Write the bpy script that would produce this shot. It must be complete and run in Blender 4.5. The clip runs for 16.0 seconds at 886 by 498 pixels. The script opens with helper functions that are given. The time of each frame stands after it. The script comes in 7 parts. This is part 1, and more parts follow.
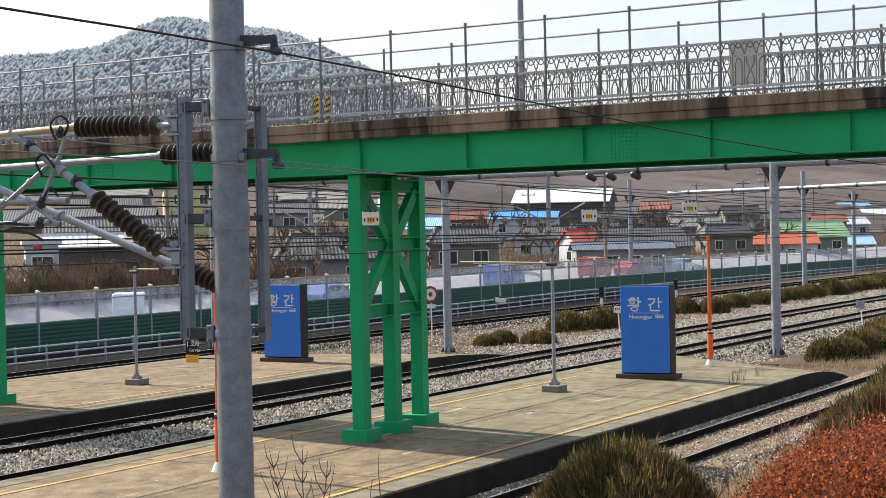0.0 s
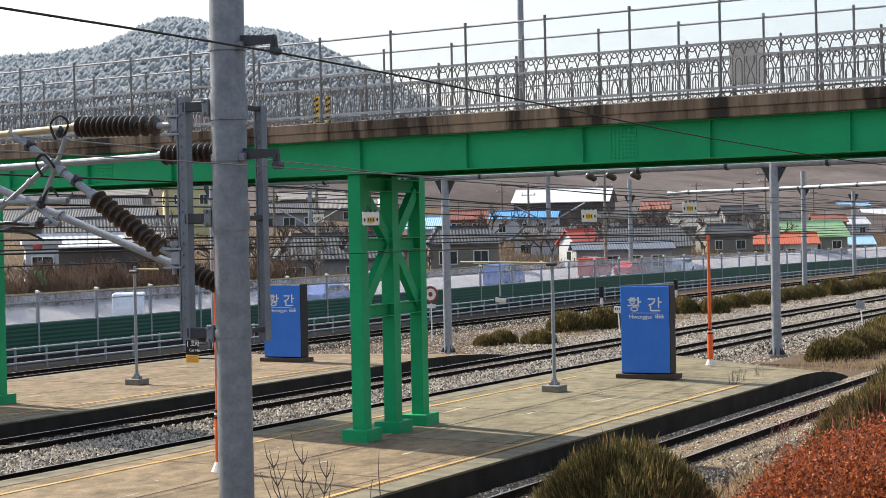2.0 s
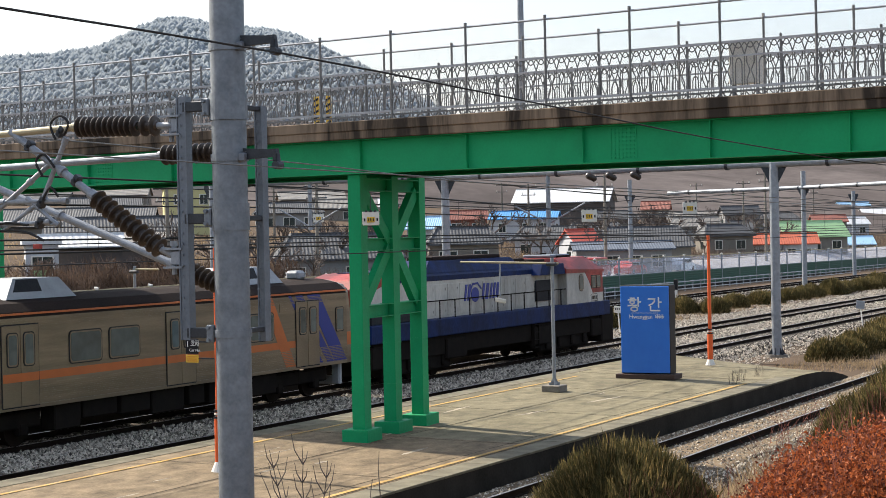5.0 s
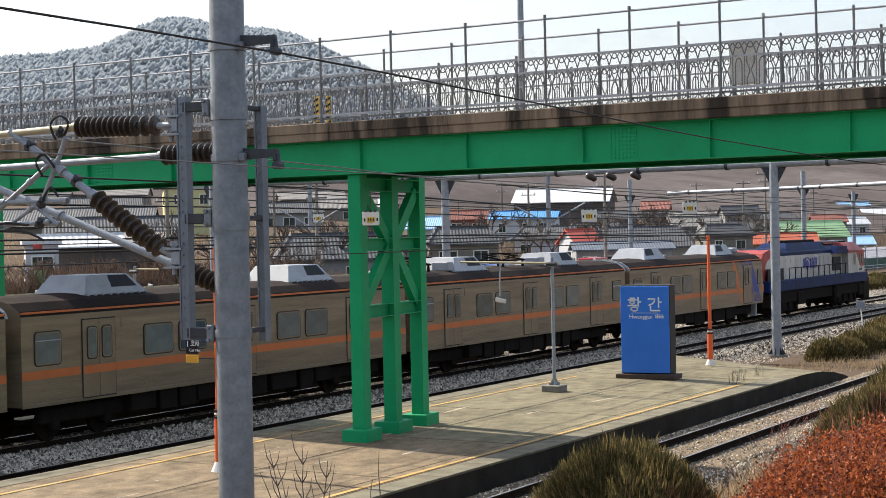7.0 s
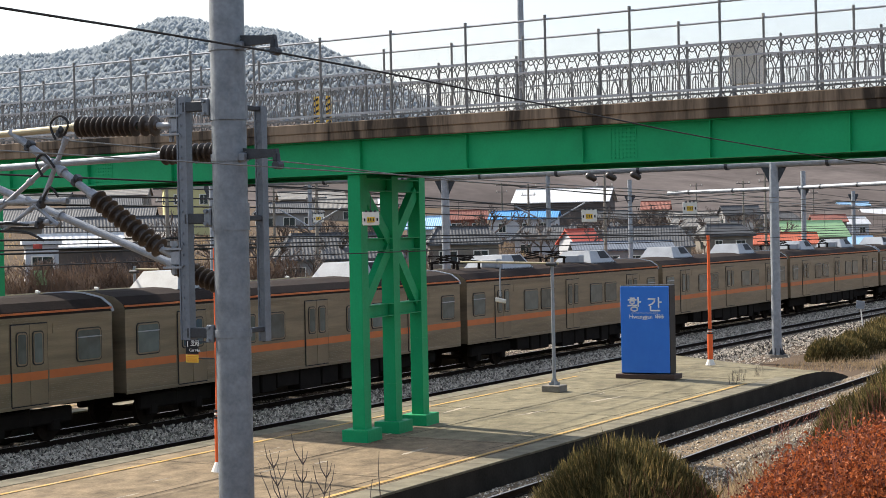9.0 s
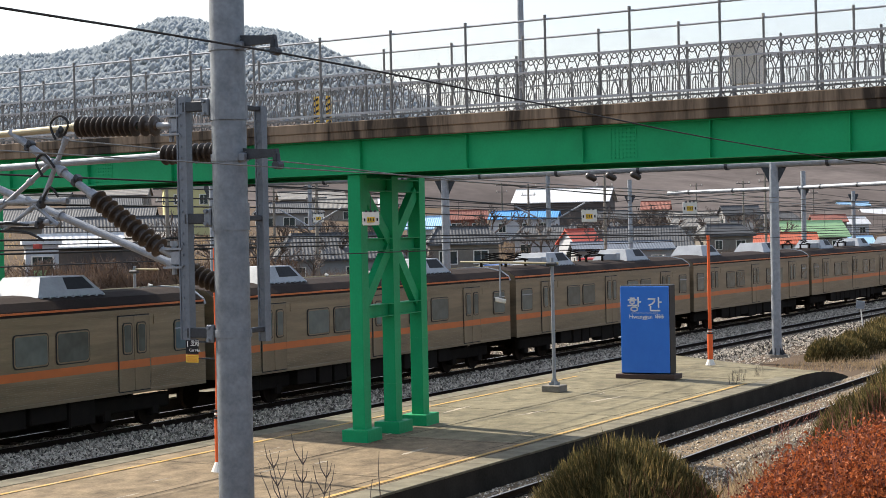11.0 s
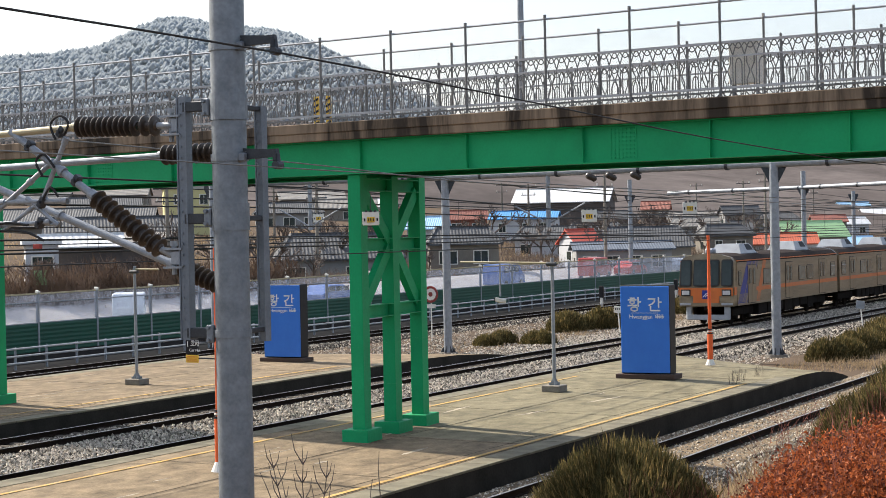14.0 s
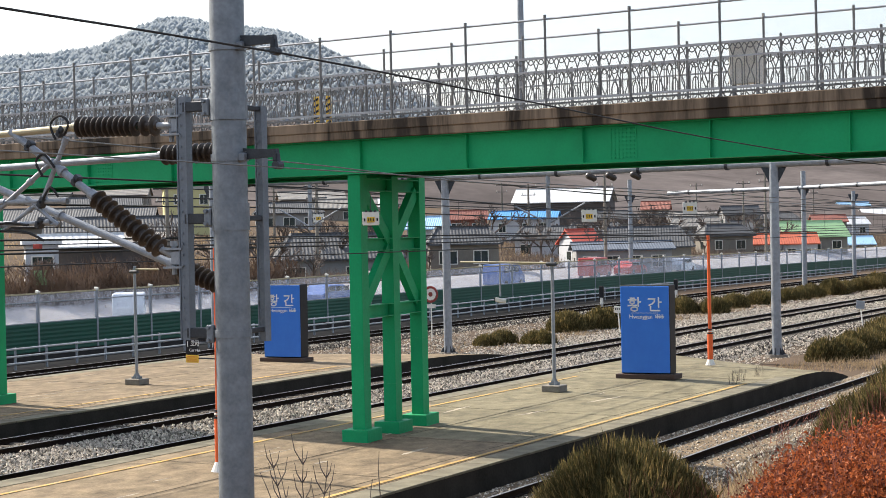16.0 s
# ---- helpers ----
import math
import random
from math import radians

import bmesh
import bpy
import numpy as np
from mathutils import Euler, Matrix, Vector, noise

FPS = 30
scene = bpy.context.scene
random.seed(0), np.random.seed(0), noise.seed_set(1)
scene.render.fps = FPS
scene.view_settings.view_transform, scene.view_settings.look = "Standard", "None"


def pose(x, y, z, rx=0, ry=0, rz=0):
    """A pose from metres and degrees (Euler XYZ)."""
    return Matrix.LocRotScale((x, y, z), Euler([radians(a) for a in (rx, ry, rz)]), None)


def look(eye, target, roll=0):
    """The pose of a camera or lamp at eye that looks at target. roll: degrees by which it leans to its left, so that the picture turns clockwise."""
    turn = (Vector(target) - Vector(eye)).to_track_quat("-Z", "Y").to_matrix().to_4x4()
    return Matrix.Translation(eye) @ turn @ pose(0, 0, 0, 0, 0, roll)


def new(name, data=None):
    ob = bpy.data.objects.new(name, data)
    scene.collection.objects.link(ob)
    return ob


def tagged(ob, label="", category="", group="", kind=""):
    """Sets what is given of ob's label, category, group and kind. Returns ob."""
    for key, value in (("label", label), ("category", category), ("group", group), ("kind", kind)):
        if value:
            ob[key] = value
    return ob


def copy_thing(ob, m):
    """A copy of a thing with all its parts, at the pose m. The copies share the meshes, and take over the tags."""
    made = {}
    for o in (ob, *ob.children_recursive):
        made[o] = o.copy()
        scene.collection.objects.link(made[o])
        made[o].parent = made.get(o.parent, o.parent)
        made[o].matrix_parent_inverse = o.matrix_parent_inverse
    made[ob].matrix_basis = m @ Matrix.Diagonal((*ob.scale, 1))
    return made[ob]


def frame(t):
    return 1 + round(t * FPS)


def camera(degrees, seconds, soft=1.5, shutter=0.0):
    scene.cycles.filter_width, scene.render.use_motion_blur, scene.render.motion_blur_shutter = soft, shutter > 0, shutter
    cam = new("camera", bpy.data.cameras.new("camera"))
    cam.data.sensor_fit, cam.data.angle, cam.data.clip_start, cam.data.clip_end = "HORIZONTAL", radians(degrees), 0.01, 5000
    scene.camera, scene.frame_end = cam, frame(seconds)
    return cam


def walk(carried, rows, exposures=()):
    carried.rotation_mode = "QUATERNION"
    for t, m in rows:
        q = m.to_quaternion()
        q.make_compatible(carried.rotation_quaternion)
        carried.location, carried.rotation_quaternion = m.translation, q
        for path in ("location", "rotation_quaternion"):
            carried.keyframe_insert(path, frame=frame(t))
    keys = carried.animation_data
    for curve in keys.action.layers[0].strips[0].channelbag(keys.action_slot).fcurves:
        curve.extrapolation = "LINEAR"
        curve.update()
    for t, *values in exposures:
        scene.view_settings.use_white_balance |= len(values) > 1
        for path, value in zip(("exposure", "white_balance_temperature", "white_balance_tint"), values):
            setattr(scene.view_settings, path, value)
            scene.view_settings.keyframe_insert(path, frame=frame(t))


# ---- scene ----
cam = camera(28.346, 16.0, soft=0.85)
TURN, PITCH, ROLL, EYE_Z = 27.594, 0.5547, -1.155, 5.184
fx = math.cos(radians(TURN)) * math.cos(radians(PITCH))
fy = math.sin(radians(TURN)) * math.cos(radians(PITCH))
STAND = look((0, 0, EYE_Z), (fx * 40, fy * 40, EYE_Z - 40 * math.sin(radians(PITCH))), ROLL)
walk(cam, [(0.0, STAND), (16.0, STAND)], exposures=[(0.0, 0.80), (13.5, 0.81), (16.0, 0.91)])

# ---- light: low winter sun ahead of the camera, hazy sky ----
SUN_TO = Vector((0.174, 0.985, 0)).normalized()
SUN_EL = radians(38)
sun_dir = Vector((SUN_TO.x * math.cos(SUN_EL), SUN_TO.y * math.cos(SUN_EL), math.sin(SUN_EL)))
world = bpy.data.worlds.new("hazy_sky")
scene.world = world
world.use_nodes = True
wn = world.node_tree
wn.nodes.clear()
sky = wn.nodes.new("ShaderNodeTexSky")
sky.sky_type = "NISHITA"
sky.sun_disc = False
sky.sun_elevation = SUN_EL
sky.sun_rotation = math.atan2(SUN_TO.x, SUN_TO.y)
sky.air_density, sky.dust_density, sky.ozone_density = 1.2, 3.0, 2.0
wmix = wn.nodes.new("ShaderNodeMix")
wmix.data_type = "RGBA"
wmix.inputs["Factor"].default_value = 0.22
wn.links.new(sky.outputs[0], wmix.inputs["A"])
wmix.inputs["B"].default_value = (9.6, 10.4, 12.4, 1)
wbg = wn.nodes.new("ShaderNodeBackground")
wbg.inputs["Strength"].default_value = 0.102
wout = wn.nodes.new("ShaderNodeOutputWorld")
wn.links.new(wmix.outputs["Result"], wbg.inputs["Color"])
wn.links.new(wbg.outputs[0], wout.inputs[0])
sun = new("sun", bpy.data.lights.new("sun", "SUN"))
sun.data.energy = 5.0
sun.data.angle = radians(0.6)
sun.data.color = (1.0, 0.925, 0.81)
sun.matrix_basis = look(sun_dir * 100, (0, 0, 0))


# ---- materials ----
def mat(name, a, b=None, rough=0.7, metal=0.0, scale=4.0, fine=60.0, bump=0.15, spread=0.5, stretch=(1, 1, 1), each=0.0, spec=0.4, blotch=0.0, through_light=0.0):
    """Two colours mixed by coarse and fine noise, with relief and uneven gloss."""
    m = bpy.data.materials.new(name)
    m.use_nodes = True
    nt = m.node_tree
    bs = nt.nodes["Principled BSDF"]
    b = b or tuple(c * 0.7 for c in a)
    tc = nt.nodes.new("ShaderNodeTexCoord")
    mp = nt.nodes.new("ShaderNodeMapping")
    mp.inputs["Scale"].default_value = stretch
    nt.links.new(tc.outputs["Object"], mp.inputs["Vector"])
    n1 = nt.nodes.new("ShaderNodeTexNoise")
    n1.inputs["Scale"].default_value = scale
    n1.inputs["Detail"].default_value = 5
    n2 = nt.nodes.new("ShaderNodeTexNoise")
    n2.inputs["Scale"].default_value = fine
    n2.inputs["Detail"].default_value = 3
    for n in (n1, n2):
        nt.links.new(mp.outputs[0], n.inputs["Vector"])
    mx = nt.nodes.new("ShaderNodeMix")
    mx.inputs["Factor"].default_value = 0.35
    nt.links.new(n1.outputs["Fac"], mx.inputs["A"])
    nt.links.new(n2.outputs["Fac"], mx.inputs["B"])
    rp = nt.nodes.new("ShaderNodeMapRange")
    rp.inputs["From Min"].default_value = 0.5 - spread * 0.4
    rp.inputs["From Max"].default_value = 0.5 + spread * 0.4
    nt.links.new(mx.outputs["Result"], rp.inputs["Value"])
    cm = nt.nodes.new("ShaderNodeMix")
    cm.data_type = "RGBA"
    cm.inputs["A"].default_value = (*a, 1)
    cm.inputs["B"].default_value = (*b, 1)
    fac = rp.outputs[0]
    if each:
        oi = nt.nodes.new("ShaderNodeObjectInfo")
        ge = nt.nodes.new("ShaderNodeNewGeometry")
        ad = nt.nodes.new("ShaderNodeMath")
        ad.operation = "ADD"
        nt.links.new(oi.outputs["Random"], ad.inputs[0])
        nt.links.new(ge.outputs["Random Per Island"], ad.inputs[1])
        fr = nt.nodes.new("ShaderNodeMath")
        fr.operation = "FRACT"
        nt.links.new(ad.outputs[0], fr.inputs[0])
        em = nt.nodes.new("ShaderNodeMix")
        em.inputs["Factor"].default_value = each
        nt.links.new(rp.outputs[0], em.inputs["A"])
        nt.links.new(fr.outputs[0], em.inputs["B"])
        fac = em.outputs["Result"]
    nt.links.new(fac, cm.inputs["Factor"])
    colour = cm.outputs["Result"]
    if blotch:
        n3 = nt.nodes.new("ShaderNodeTexNoise")
        n3.inputs["Scale"].default_value = scale * 0.33
        n3.inputs["Detail"].default_value = 9
        n3.inputs["Roughness"].default_value = 0.68
        n3.inputs["Distortion"].default_value = 0.6
        nt.links.new(mp.outputs[0], n3.inputs["Vector"])
        r3 = nt.nodes.new("ShaderNodeMapRange")
        r3.inputs["From Min"].default_value, r3.inputs["From Max"].default_value = 0.41, 0.58
        r3.inputs["To Min"].default_value, r3.inputs["To Max"].default_value = 1 - blotch, 1.0
        nt.links.new(n3.outputs["Fac"], r3.inputs["Value"])
        mu = nt.nodes.new("ShaderNodeMix")
        mu.data_type, mu.blend_type = "RGBA", "MULTIPLY"
        mu.inputs["Factor"].default_value = 1.0
        nt.links.new(colour, mu.inputs["A"])
        nt.links.new(r3.outputs[0], mu.inputs["B"])
        colour = mu.outputs["Result"]
    nt.links.new(colour, bs.inputs["Base Color"])
    if through_light:
        tl = nt.nodes.new("ShaderNodeBsdfTranslucent")
        ms = nt.nodes.new("ShaderNodeMixShader")
        ms.inputs[0].default_value = through_light
        nt.links.new(colour, tl.inputs[0])
        nt.links.new(bs.outputs[0], ms.inputs[1])
        nt.links.new(tl.outputs[0], ms.inputs[2])
        nt.links.new(ms.outputs[0], nt.nodes["Material Output"].inputs[0])
    rr = nt.nodes.new("ShaderNodeMapRange")
    rr.inputs["To Min"].default_value = max(rough - 0.12, 0.03)
    rr.inputs["To Max"].default_value = min(rough + 0.12, 1)
    nt.links.new(n2.outputs["Fac"], rr.inputs["Value"])
    nt.links.new(rr.outputs[0], bs.inputs["Roughness"])
    bs.inputs["Metallic"].default_value = metal
    bs.inputs["Specular IOR Level"].default_value = spec
    if bump:
        bp = nt.nodes.new("ShaderNodeBump")
        bp.inputs["Strength"].default_value = bump
        bp.inputs["Distance"].default_value = 0.02
        nt.links.new(mx.outputs["Result"], bp.inputs["Height"])
        nt.links.new(bp.outputs[0], bs.inputs["Normal"])
    return m


GREEN = mat("green_paint", (0.009, 0.36, 0.135), (0.008, 0.29, 0.108), 0.55, scale=0.8, fine=18, bump=0.05, blotch=0.15, spec=0.2)
CONCRETE = mat("platform_concrete", (0.29, 0.218, 0.135), (0.145, 0.108, 0.068), 0.92, scale=3.0, fine=24, bump=0.35, spread=0.42, blotch=0.34, stretch=(0.7, 1, 1), spec=0.15)
MOSSY = mat("mossy_concrete", (0.25, 0.215, 0.135), (0.145, 0.127, 0.08), 0.92, scale=3.0, fine=24, bump=0.35, spread=0.42, blotch=0.34, stretch=(0.7, 1, 1), spec=0.15)
CRACK = mat("dirt_filled_joint", (0.12, 0.10, 0.072), (0.075, 0.063, 0.048), 0.95, scale=5, fine=40, spec=0.05)
COPING = mat("coping_concrete", (0.265, 0.23, 0.148), (0.165, 0.143, 0.092), 0.9, scale=1.2, fine=12, bump=0.2, blotch=0.5, each=0.3)
CONCRETE_ST = mat("stained_concrete", (0.31, 0.225, 0.15), (0.17, 0.125, 0.085), 0.9, scale=2.8, fine=12, stretch=(1, 1, 0.12), bump=0.25, spread=0.6, blotch=0.88)
# Far darker than the platform top; goes on its upright faces.
CONCRETE_DK = mat("dark_side_concrete", (0.05, 0.044, 0.036), (0.022, 0.02, 0.017), 0.95, scale=1.5, fine=20, bump=0.3, spec=0.05)
PATCH = mat("pale_cement_patch", (0.46, 0.39, 0.29), (0.30, 0.25, 0.18), 0.9, scale=4, fine=30, bump=0.3, blotch=0.5)
FOOTING = mat("footing_concrete", (0.24, 0.22, 0.18), (0.15, 0.13, 0.11), 0.9, scale=5, fine=40)
GALV = mat("galvanised_steel", (0.33, 0.355, 0.385), (0.185, 0.20, 0.22), 0.5, 0.3, scale=5, fine=38, bump=0.04, spread=0.5)
MAST = mat("mottled_mast_steel", (0.225, 0.25, 0.275), (0.125, 0.142, 0.162), 0.5, 0.35, scale=7, fine=26, bump=0.05, spread=0.5)
GALV_LT = mat("bright_rail_steel", (0.44, 0.445, 0.45), (0.30, 0.305, 0.31), 0.45, 0.1, scale=6, fine=40, bump=0.03)
HINGE_STEEL = mat("blue_grey_steel", (0.19, 0.215, 0.245), (0.12, 0.137, 0.16), 0.5, 0.3, scale=5, fine=38, bump=0.04)
# Darker than the other steel: the bars' backlit look is in the colour.
RAILING = mat("backlit_railing_steel", (0.20, 0.197, 0.19), (0.12, 0.118, 0.113), 0.5, 0.2, scale=6, fine=45, bump=0.03)
GALV_DK = mat("dark_steel", (0.055, 0.06, 0.068), (0.03, 0.033, 0.038), 0.5, 0.4, scale=8, fine=60, bump=0.05)
RAIL_TOP = mat("rail_steel", (0.30, 0.28, 0.26), (0.16, 0.12, 0.09), 0.35, 0.8, scale=3, fine=40, bump=0.05)
# Rust darkened further to hold the shade on the rail sides.
RAIL_SIDE = mat("shaded_rusty_rail", (0.022, 0.014, 0.010), (0.012, 0.009, 0.007), 0.9, scale=4, fine=50, bump=0.1, spec=0.05)
SLEEPER = mat("sleeper_concrete", (0.13, 0.11, 0.09), (0.08, 0.068, 0.055), 0.9, scale=3, fine=30, each=0.4, spec=0.1)
BALLAST = mat("ballast_bed", (0.055, 0.046, 0.038), (0.018, 0.016, 0.014), 0.95, scale=3, fine=22, bump=0.8, spread=0.5, spec=0.02)
DIRT = mat("gravelly_dirt", (0.24, 0.175, 0.11), (0.09, 0.068, 0.046), 0.95, scale=1.5, fine=18, bump=0.7, spread=0.5, spec=0.1)
STONES = mat("ballast_stone", (0.68, 0.60, 0.49), (0.05, 0.043, 0.036), 0.95, scale=8, fine=60, bump=0.2, each=1.0, spec=0.1)
YELLOW = mat("yellow_line_paint", (0.58, 0.32, 0.05), (0.33, 0.25, 0.13), 0.85, scale=4.0, fine=22, bump=0.1, spread=0.4, blotch=0.35)
BLUE = mat("blue_enamel", (0.024, 0.145, 0.56), (0.034, 0.18, 0.62), 0.35, scale=1.4, fine=5, bump=0.03, spread=0.5)
BLACK = mat("black_frame", (0.012, 0.012, 0.014), (0.02, 0.02, 0.022), 0.5, scale=5, fine=60, bump=0.05, spec=0.2)
WHITE = mat("white_lettering", (0.78, 0.78, 0.76), (0.68, 0.68, 0.66), 0.5, scale=5, fine=30, bump=0.0)
RUST = mat("rust_brown_steel", (0.085, 0.05, 0.035), (0.05, 0.035, 0.03), 0.85, scale=8, fine=50)
ORANGE = mat("orange_pole_paint", (0.74, 0.12, 0.025), (0.62, 0.10, 0.025), 0.45, scale=3, fine=30, bump=0.03)
GRASS_GROUND = mat("dry_earth", (0.125, 0.088, 0.06), (0.07, 0.052, 0.037), 1.0, scale=0.3, fine=3.0, bump=0.5, spec=0.05)


# ---- mesh helpers ----
def box(bm, sx, sy, sz, m=None, bevel=0.0):
    """A box of that size, its centre at m's place."""
    g = bmesh.ops.create_cube(bm, size=1.0, matrix=(m or Matrix()) @ Matrix.Diagonal((sx, sy, sz, 1)))
    if bevel:
        es = {e for v in g["verts"] for e in v.link_edges}
        bmesh.ops.bevel(bm, geom=list(es), offset=bevel, segments=1, affect="EDGES")
    return g["verts"]


def at(x, y, z):
    return Matrix.Translation((x, y, z))


def span(bm, a, b, r, r2=None, seg=10, caps=True):
    """A round bar from a to b."""
    a, b = Vector(a), Vector(b)
    d = b - a
    m = Matrix.Translation((a + b) / 2) @ d.to_track_quat("Z", "Y").to_matrix().to_4x4()
    return bmesh.ops.create_cone(bm, cap_ends=caps, segments=seg, radius1=r, radius2=r if r2 is None else r2, depth=d.length, matrix=m)["verts"]


def beam(bm, a, b, w, h):
    """A rectangular bar from a to b, w wide and h high."""
    a, b = Vector(a), Vector(b)
    d = b - a
    m = Matrix.Translation((a + b) / 2) @ d.to_track_quat("X", "Z").to_matrix().to_4x4()
    return box(bm, d.length, w, h, m)


def sweep(bm, profile, path, closed=True):
    """A profile of (side, up) points drawn along a path of points; sides lie level."""
    rings = []
    for i, q in enumerate(path):
        d = Vector(path[min(i + 1, len(path) - 1)]) - Vector(path[max(i - 1, 0)])
        side = Vector((-d.y, d.x, 0)).normalized()
        rings.append([bm.verts.new(Vector(q) + side * u + Vector((0, 0, v))) for u, v in profile])
    n = len(profile)
    for r0, r1 in zip(rings, rings[1:]):
        for j in range(n if closed else n - 1):
            bm.faces.new((r0[j], r0[(j + 1) % n], r1[(j + 1) % n], r1[j]))
    if closed:
        bm.faces.new(rings[0][::-1])
        bm.faces.new(rings[-1])
    bmesh.ops.recalc_face_normals(bm, faces=bm.faces)


def extrude(bm, outline, depth, m):
    """A flat outline of (x, y) points given thickness along z, at m."""
    lo = [bm.verts.new(m @ Vector((x, y, 0))) for x, y in outline]
    hi = [bm.verts.new(m @ Vector((x, y, depth))) for x, y in outline]
    n = len(lo)
    bm.faces.new(lo[::-1])
    bm.faces.new(hi)
    for i in range(n):
        bm.faces.new((lo[i], lo[(i + 1) % n], hi[(i + 1) % n], hi[i]))


def mesh(bm, name, material, smooth=False):
    me = bpy.data.meshes.new(name)
    bmesh.ops.recalc_face_normals(bm, faces=bm.faces)
    bm.to_mesh(me)
    bm.free()
    for m in material if isinstance(material, (list, tuple)) else [material]:
        me.materials.append(m)
    if smooth:
        for q in me.polygons:
            q.use_smooth = True
    return me


def part(name, bm, material, parent, label="", smooth=False):
    ob = new(name, mesh(bm, name, material, smooth))
    ob.parent = parent
    if label:
        tagged(ob, label)
    return ob


def share(name, me, parent, m):
    ob = new(name, me)
    ob.parent = parent
    ob.matrix_basis = m
    return ob


def thing(name, m, label, category, group="", kind=""):
    ob = new(name)
    ob.matrix_basis = m
    ob.empty_display_size = 0.2
    return tagged(ob, label, category, group, kind)


def solid(name, bm, material, label, category, group="", kind="", m=None, smooth=False):
    ob = new(name, mesh(bm, name, material, smooth))
    if m is not None:
        ob.matrix_basis = m
    return tagged(ob, label, category, group, kind)


# ---- plan: x along the tracks, y across them, away from the camera ----
MAIN_Y, BEND = 30.907, -0.65e-4


def ty(x, off):
    return MAIN_Y + off + BEND * x * x


def line_path(off, x0, x1, z=0.0, step=8.0):
    n = max(2, int((x1 - x0) / step))
    return [(x0 + (x1 - x0) * i / n, ty(x0 + (x1 - x0) * i / n, off), z) for i in range(n + 1)]


def smooth01(a, b, v):
    t = min(max((v - a) / (b - a), 0), 1)
    return t * t * (3 - 2 * t)


def fence_y(x):
    """Line of the barrier behind the far track."""
    return 52.6 + 2.2 * smooth01(60, 150, x) - 0.00006 * max(x - 150, 0) ** 2


RIDGE_U = [-400, -120, -66, -53, -39, -24, -15, -8, 0, 9, 17, 31, 47, 59, 71, 83, 89, 100, 112, 158, 290, 500, 900]
RIDGE_H = [64, 71, 71, 72, 73, 76, 80, 84, 87, 87, 85, 83, 81, 75, 69, 61, 56, 48, 42, 34, 33, 30, 20]


def hill_xy(u, v):
    """Hill axes: u along the ridge, v from the station towards it."""
    return 0.804 * v + 0.595 * u, 0.595 * v - 0.804 * u


def ground_z(x, y):
    z = -0.32
    z += 2.0 * smooth01(11.2, 6.5, y) + 1.6 * smooth01(7.5, -1.0, y)
    z += 1.6 * smooth01(55, 64, y)
    far = y - 62
    if far > 0:
        z += 0.085 * min(max(y - 69, 0), 110)
        z += 0.25 * noise.noise(Vector((x * 0.03, y * 0.03, 0))) * smooth01(0, 30, far)
    v, u = 0.804 * x + 0.595 * y, 0.595 * x - 0.804 * y
    if v > 330:
        top = float(np.interp(u, RIDGE_U, RIDGE_H)) - (z - 7.0)
        rise = smooth01(330, 700, v) * (1 - 0.55 * smooth01(760, 1300, v))
        z += max(0.0, top - 8) * rise + 3.0 * rise * noise.noise(Vector((x * 0.012, y * 0.012, 3)))
    return z


def grid_axis(parts):
    out = []
    for a, b, s in parts:
        n = max(1, int(round((b - a) / s)))
        out += [a + (b - a) * i / n for i in range(n)]
    return out + [parts[-1][1]]


def build_ground():
    bm = bmesh.new()
    xs = grid_axis([(-3000, -300, 300), (-300, -40, 20), (-40, 80, 3), (80, 300, 10), (300, 800, 25), (800, 4000, 200)])
    ys = grid_axis([(-2000, -100, 200), (-100, -10, 10), (-10, 14, 0.8), (14, 60, 6), (60, 300, 12), (300, 800, 30), (800, 3500, 300)])
    rows = [[bm.verts.new((x, y, ground_z(x, y))) for x in xs] for y in ys]
    for r0, r1 in zip(rows, rows[1:]):
        for i in range(len(xs) - 1):
            bm.faces.new((r0[i], r0[i + 1], r1[i + 1], r1[i]))
    solid("ground", bm, GRASS_GROUND, "dry brown winter earth and grass", "ground", kind="structure", smooth=True)


build_ground()

# Distance haze is mixed into these base colours: pale blue-grey and grey-brown.
HAZE_A = mat("hazed_pine_hillside", (0.235, 0.26, 0.28), (0.19, 0.213, 0.23), 1.0, scale=0.05, fine=0.4, bump=0.0, spec=0.0)
HAZE_B = mat("hazed_bare_hillside", (0.17, 0.146, 0.138), (0.105, 0.092, 0.087), 1.0, scale=0.05, fine=0.35, bump=0.0, blotch=0.3, spec=0.0)


def build_hill(name, u0, u1, v0, v1, material, label):
    """The wooded slope as a skin over the ground."""
    bm = bmesh.new()
    us = [u0 + (u1 - u0) * i / 40 for i in range(41)]
    vs = [v0 + (v1 - v0) * i / 40 for i in range(41)]
    rows = []
    for v in vs:
        row = []
        for u in us:
            x, y = hill_xy(u, v)
            row.append(bm.verts.new((x, y, ground_z(x, y) + 2.2 * smooth01(345, 380, v))))
        rows.append(row)
    for r0, r1 in zip(rows, rows[1:]):
        for i in range(40):
            bm.faces.new((r0[i], r0[i + 1], r1[i + 1], r1[i]))
    solid(name, bm, material, label, "hill", kind="structure", smooth=True)


build_hill("backdrop_hill", -220, 118, 470, 780, HAZE_A, "distant wooded hill, blue-grey haze mixed into its colour")
build_hill("backdrop_slope", -220, 118, 345, 470, HAZE_B, "brown foot of the hill behind the town, haze mixed into its colour")
build_hill("backdrop_ridge", 118, 520, 345, 780, HAZE_B, "distant brown winter hillside, haze mixed into its colour")

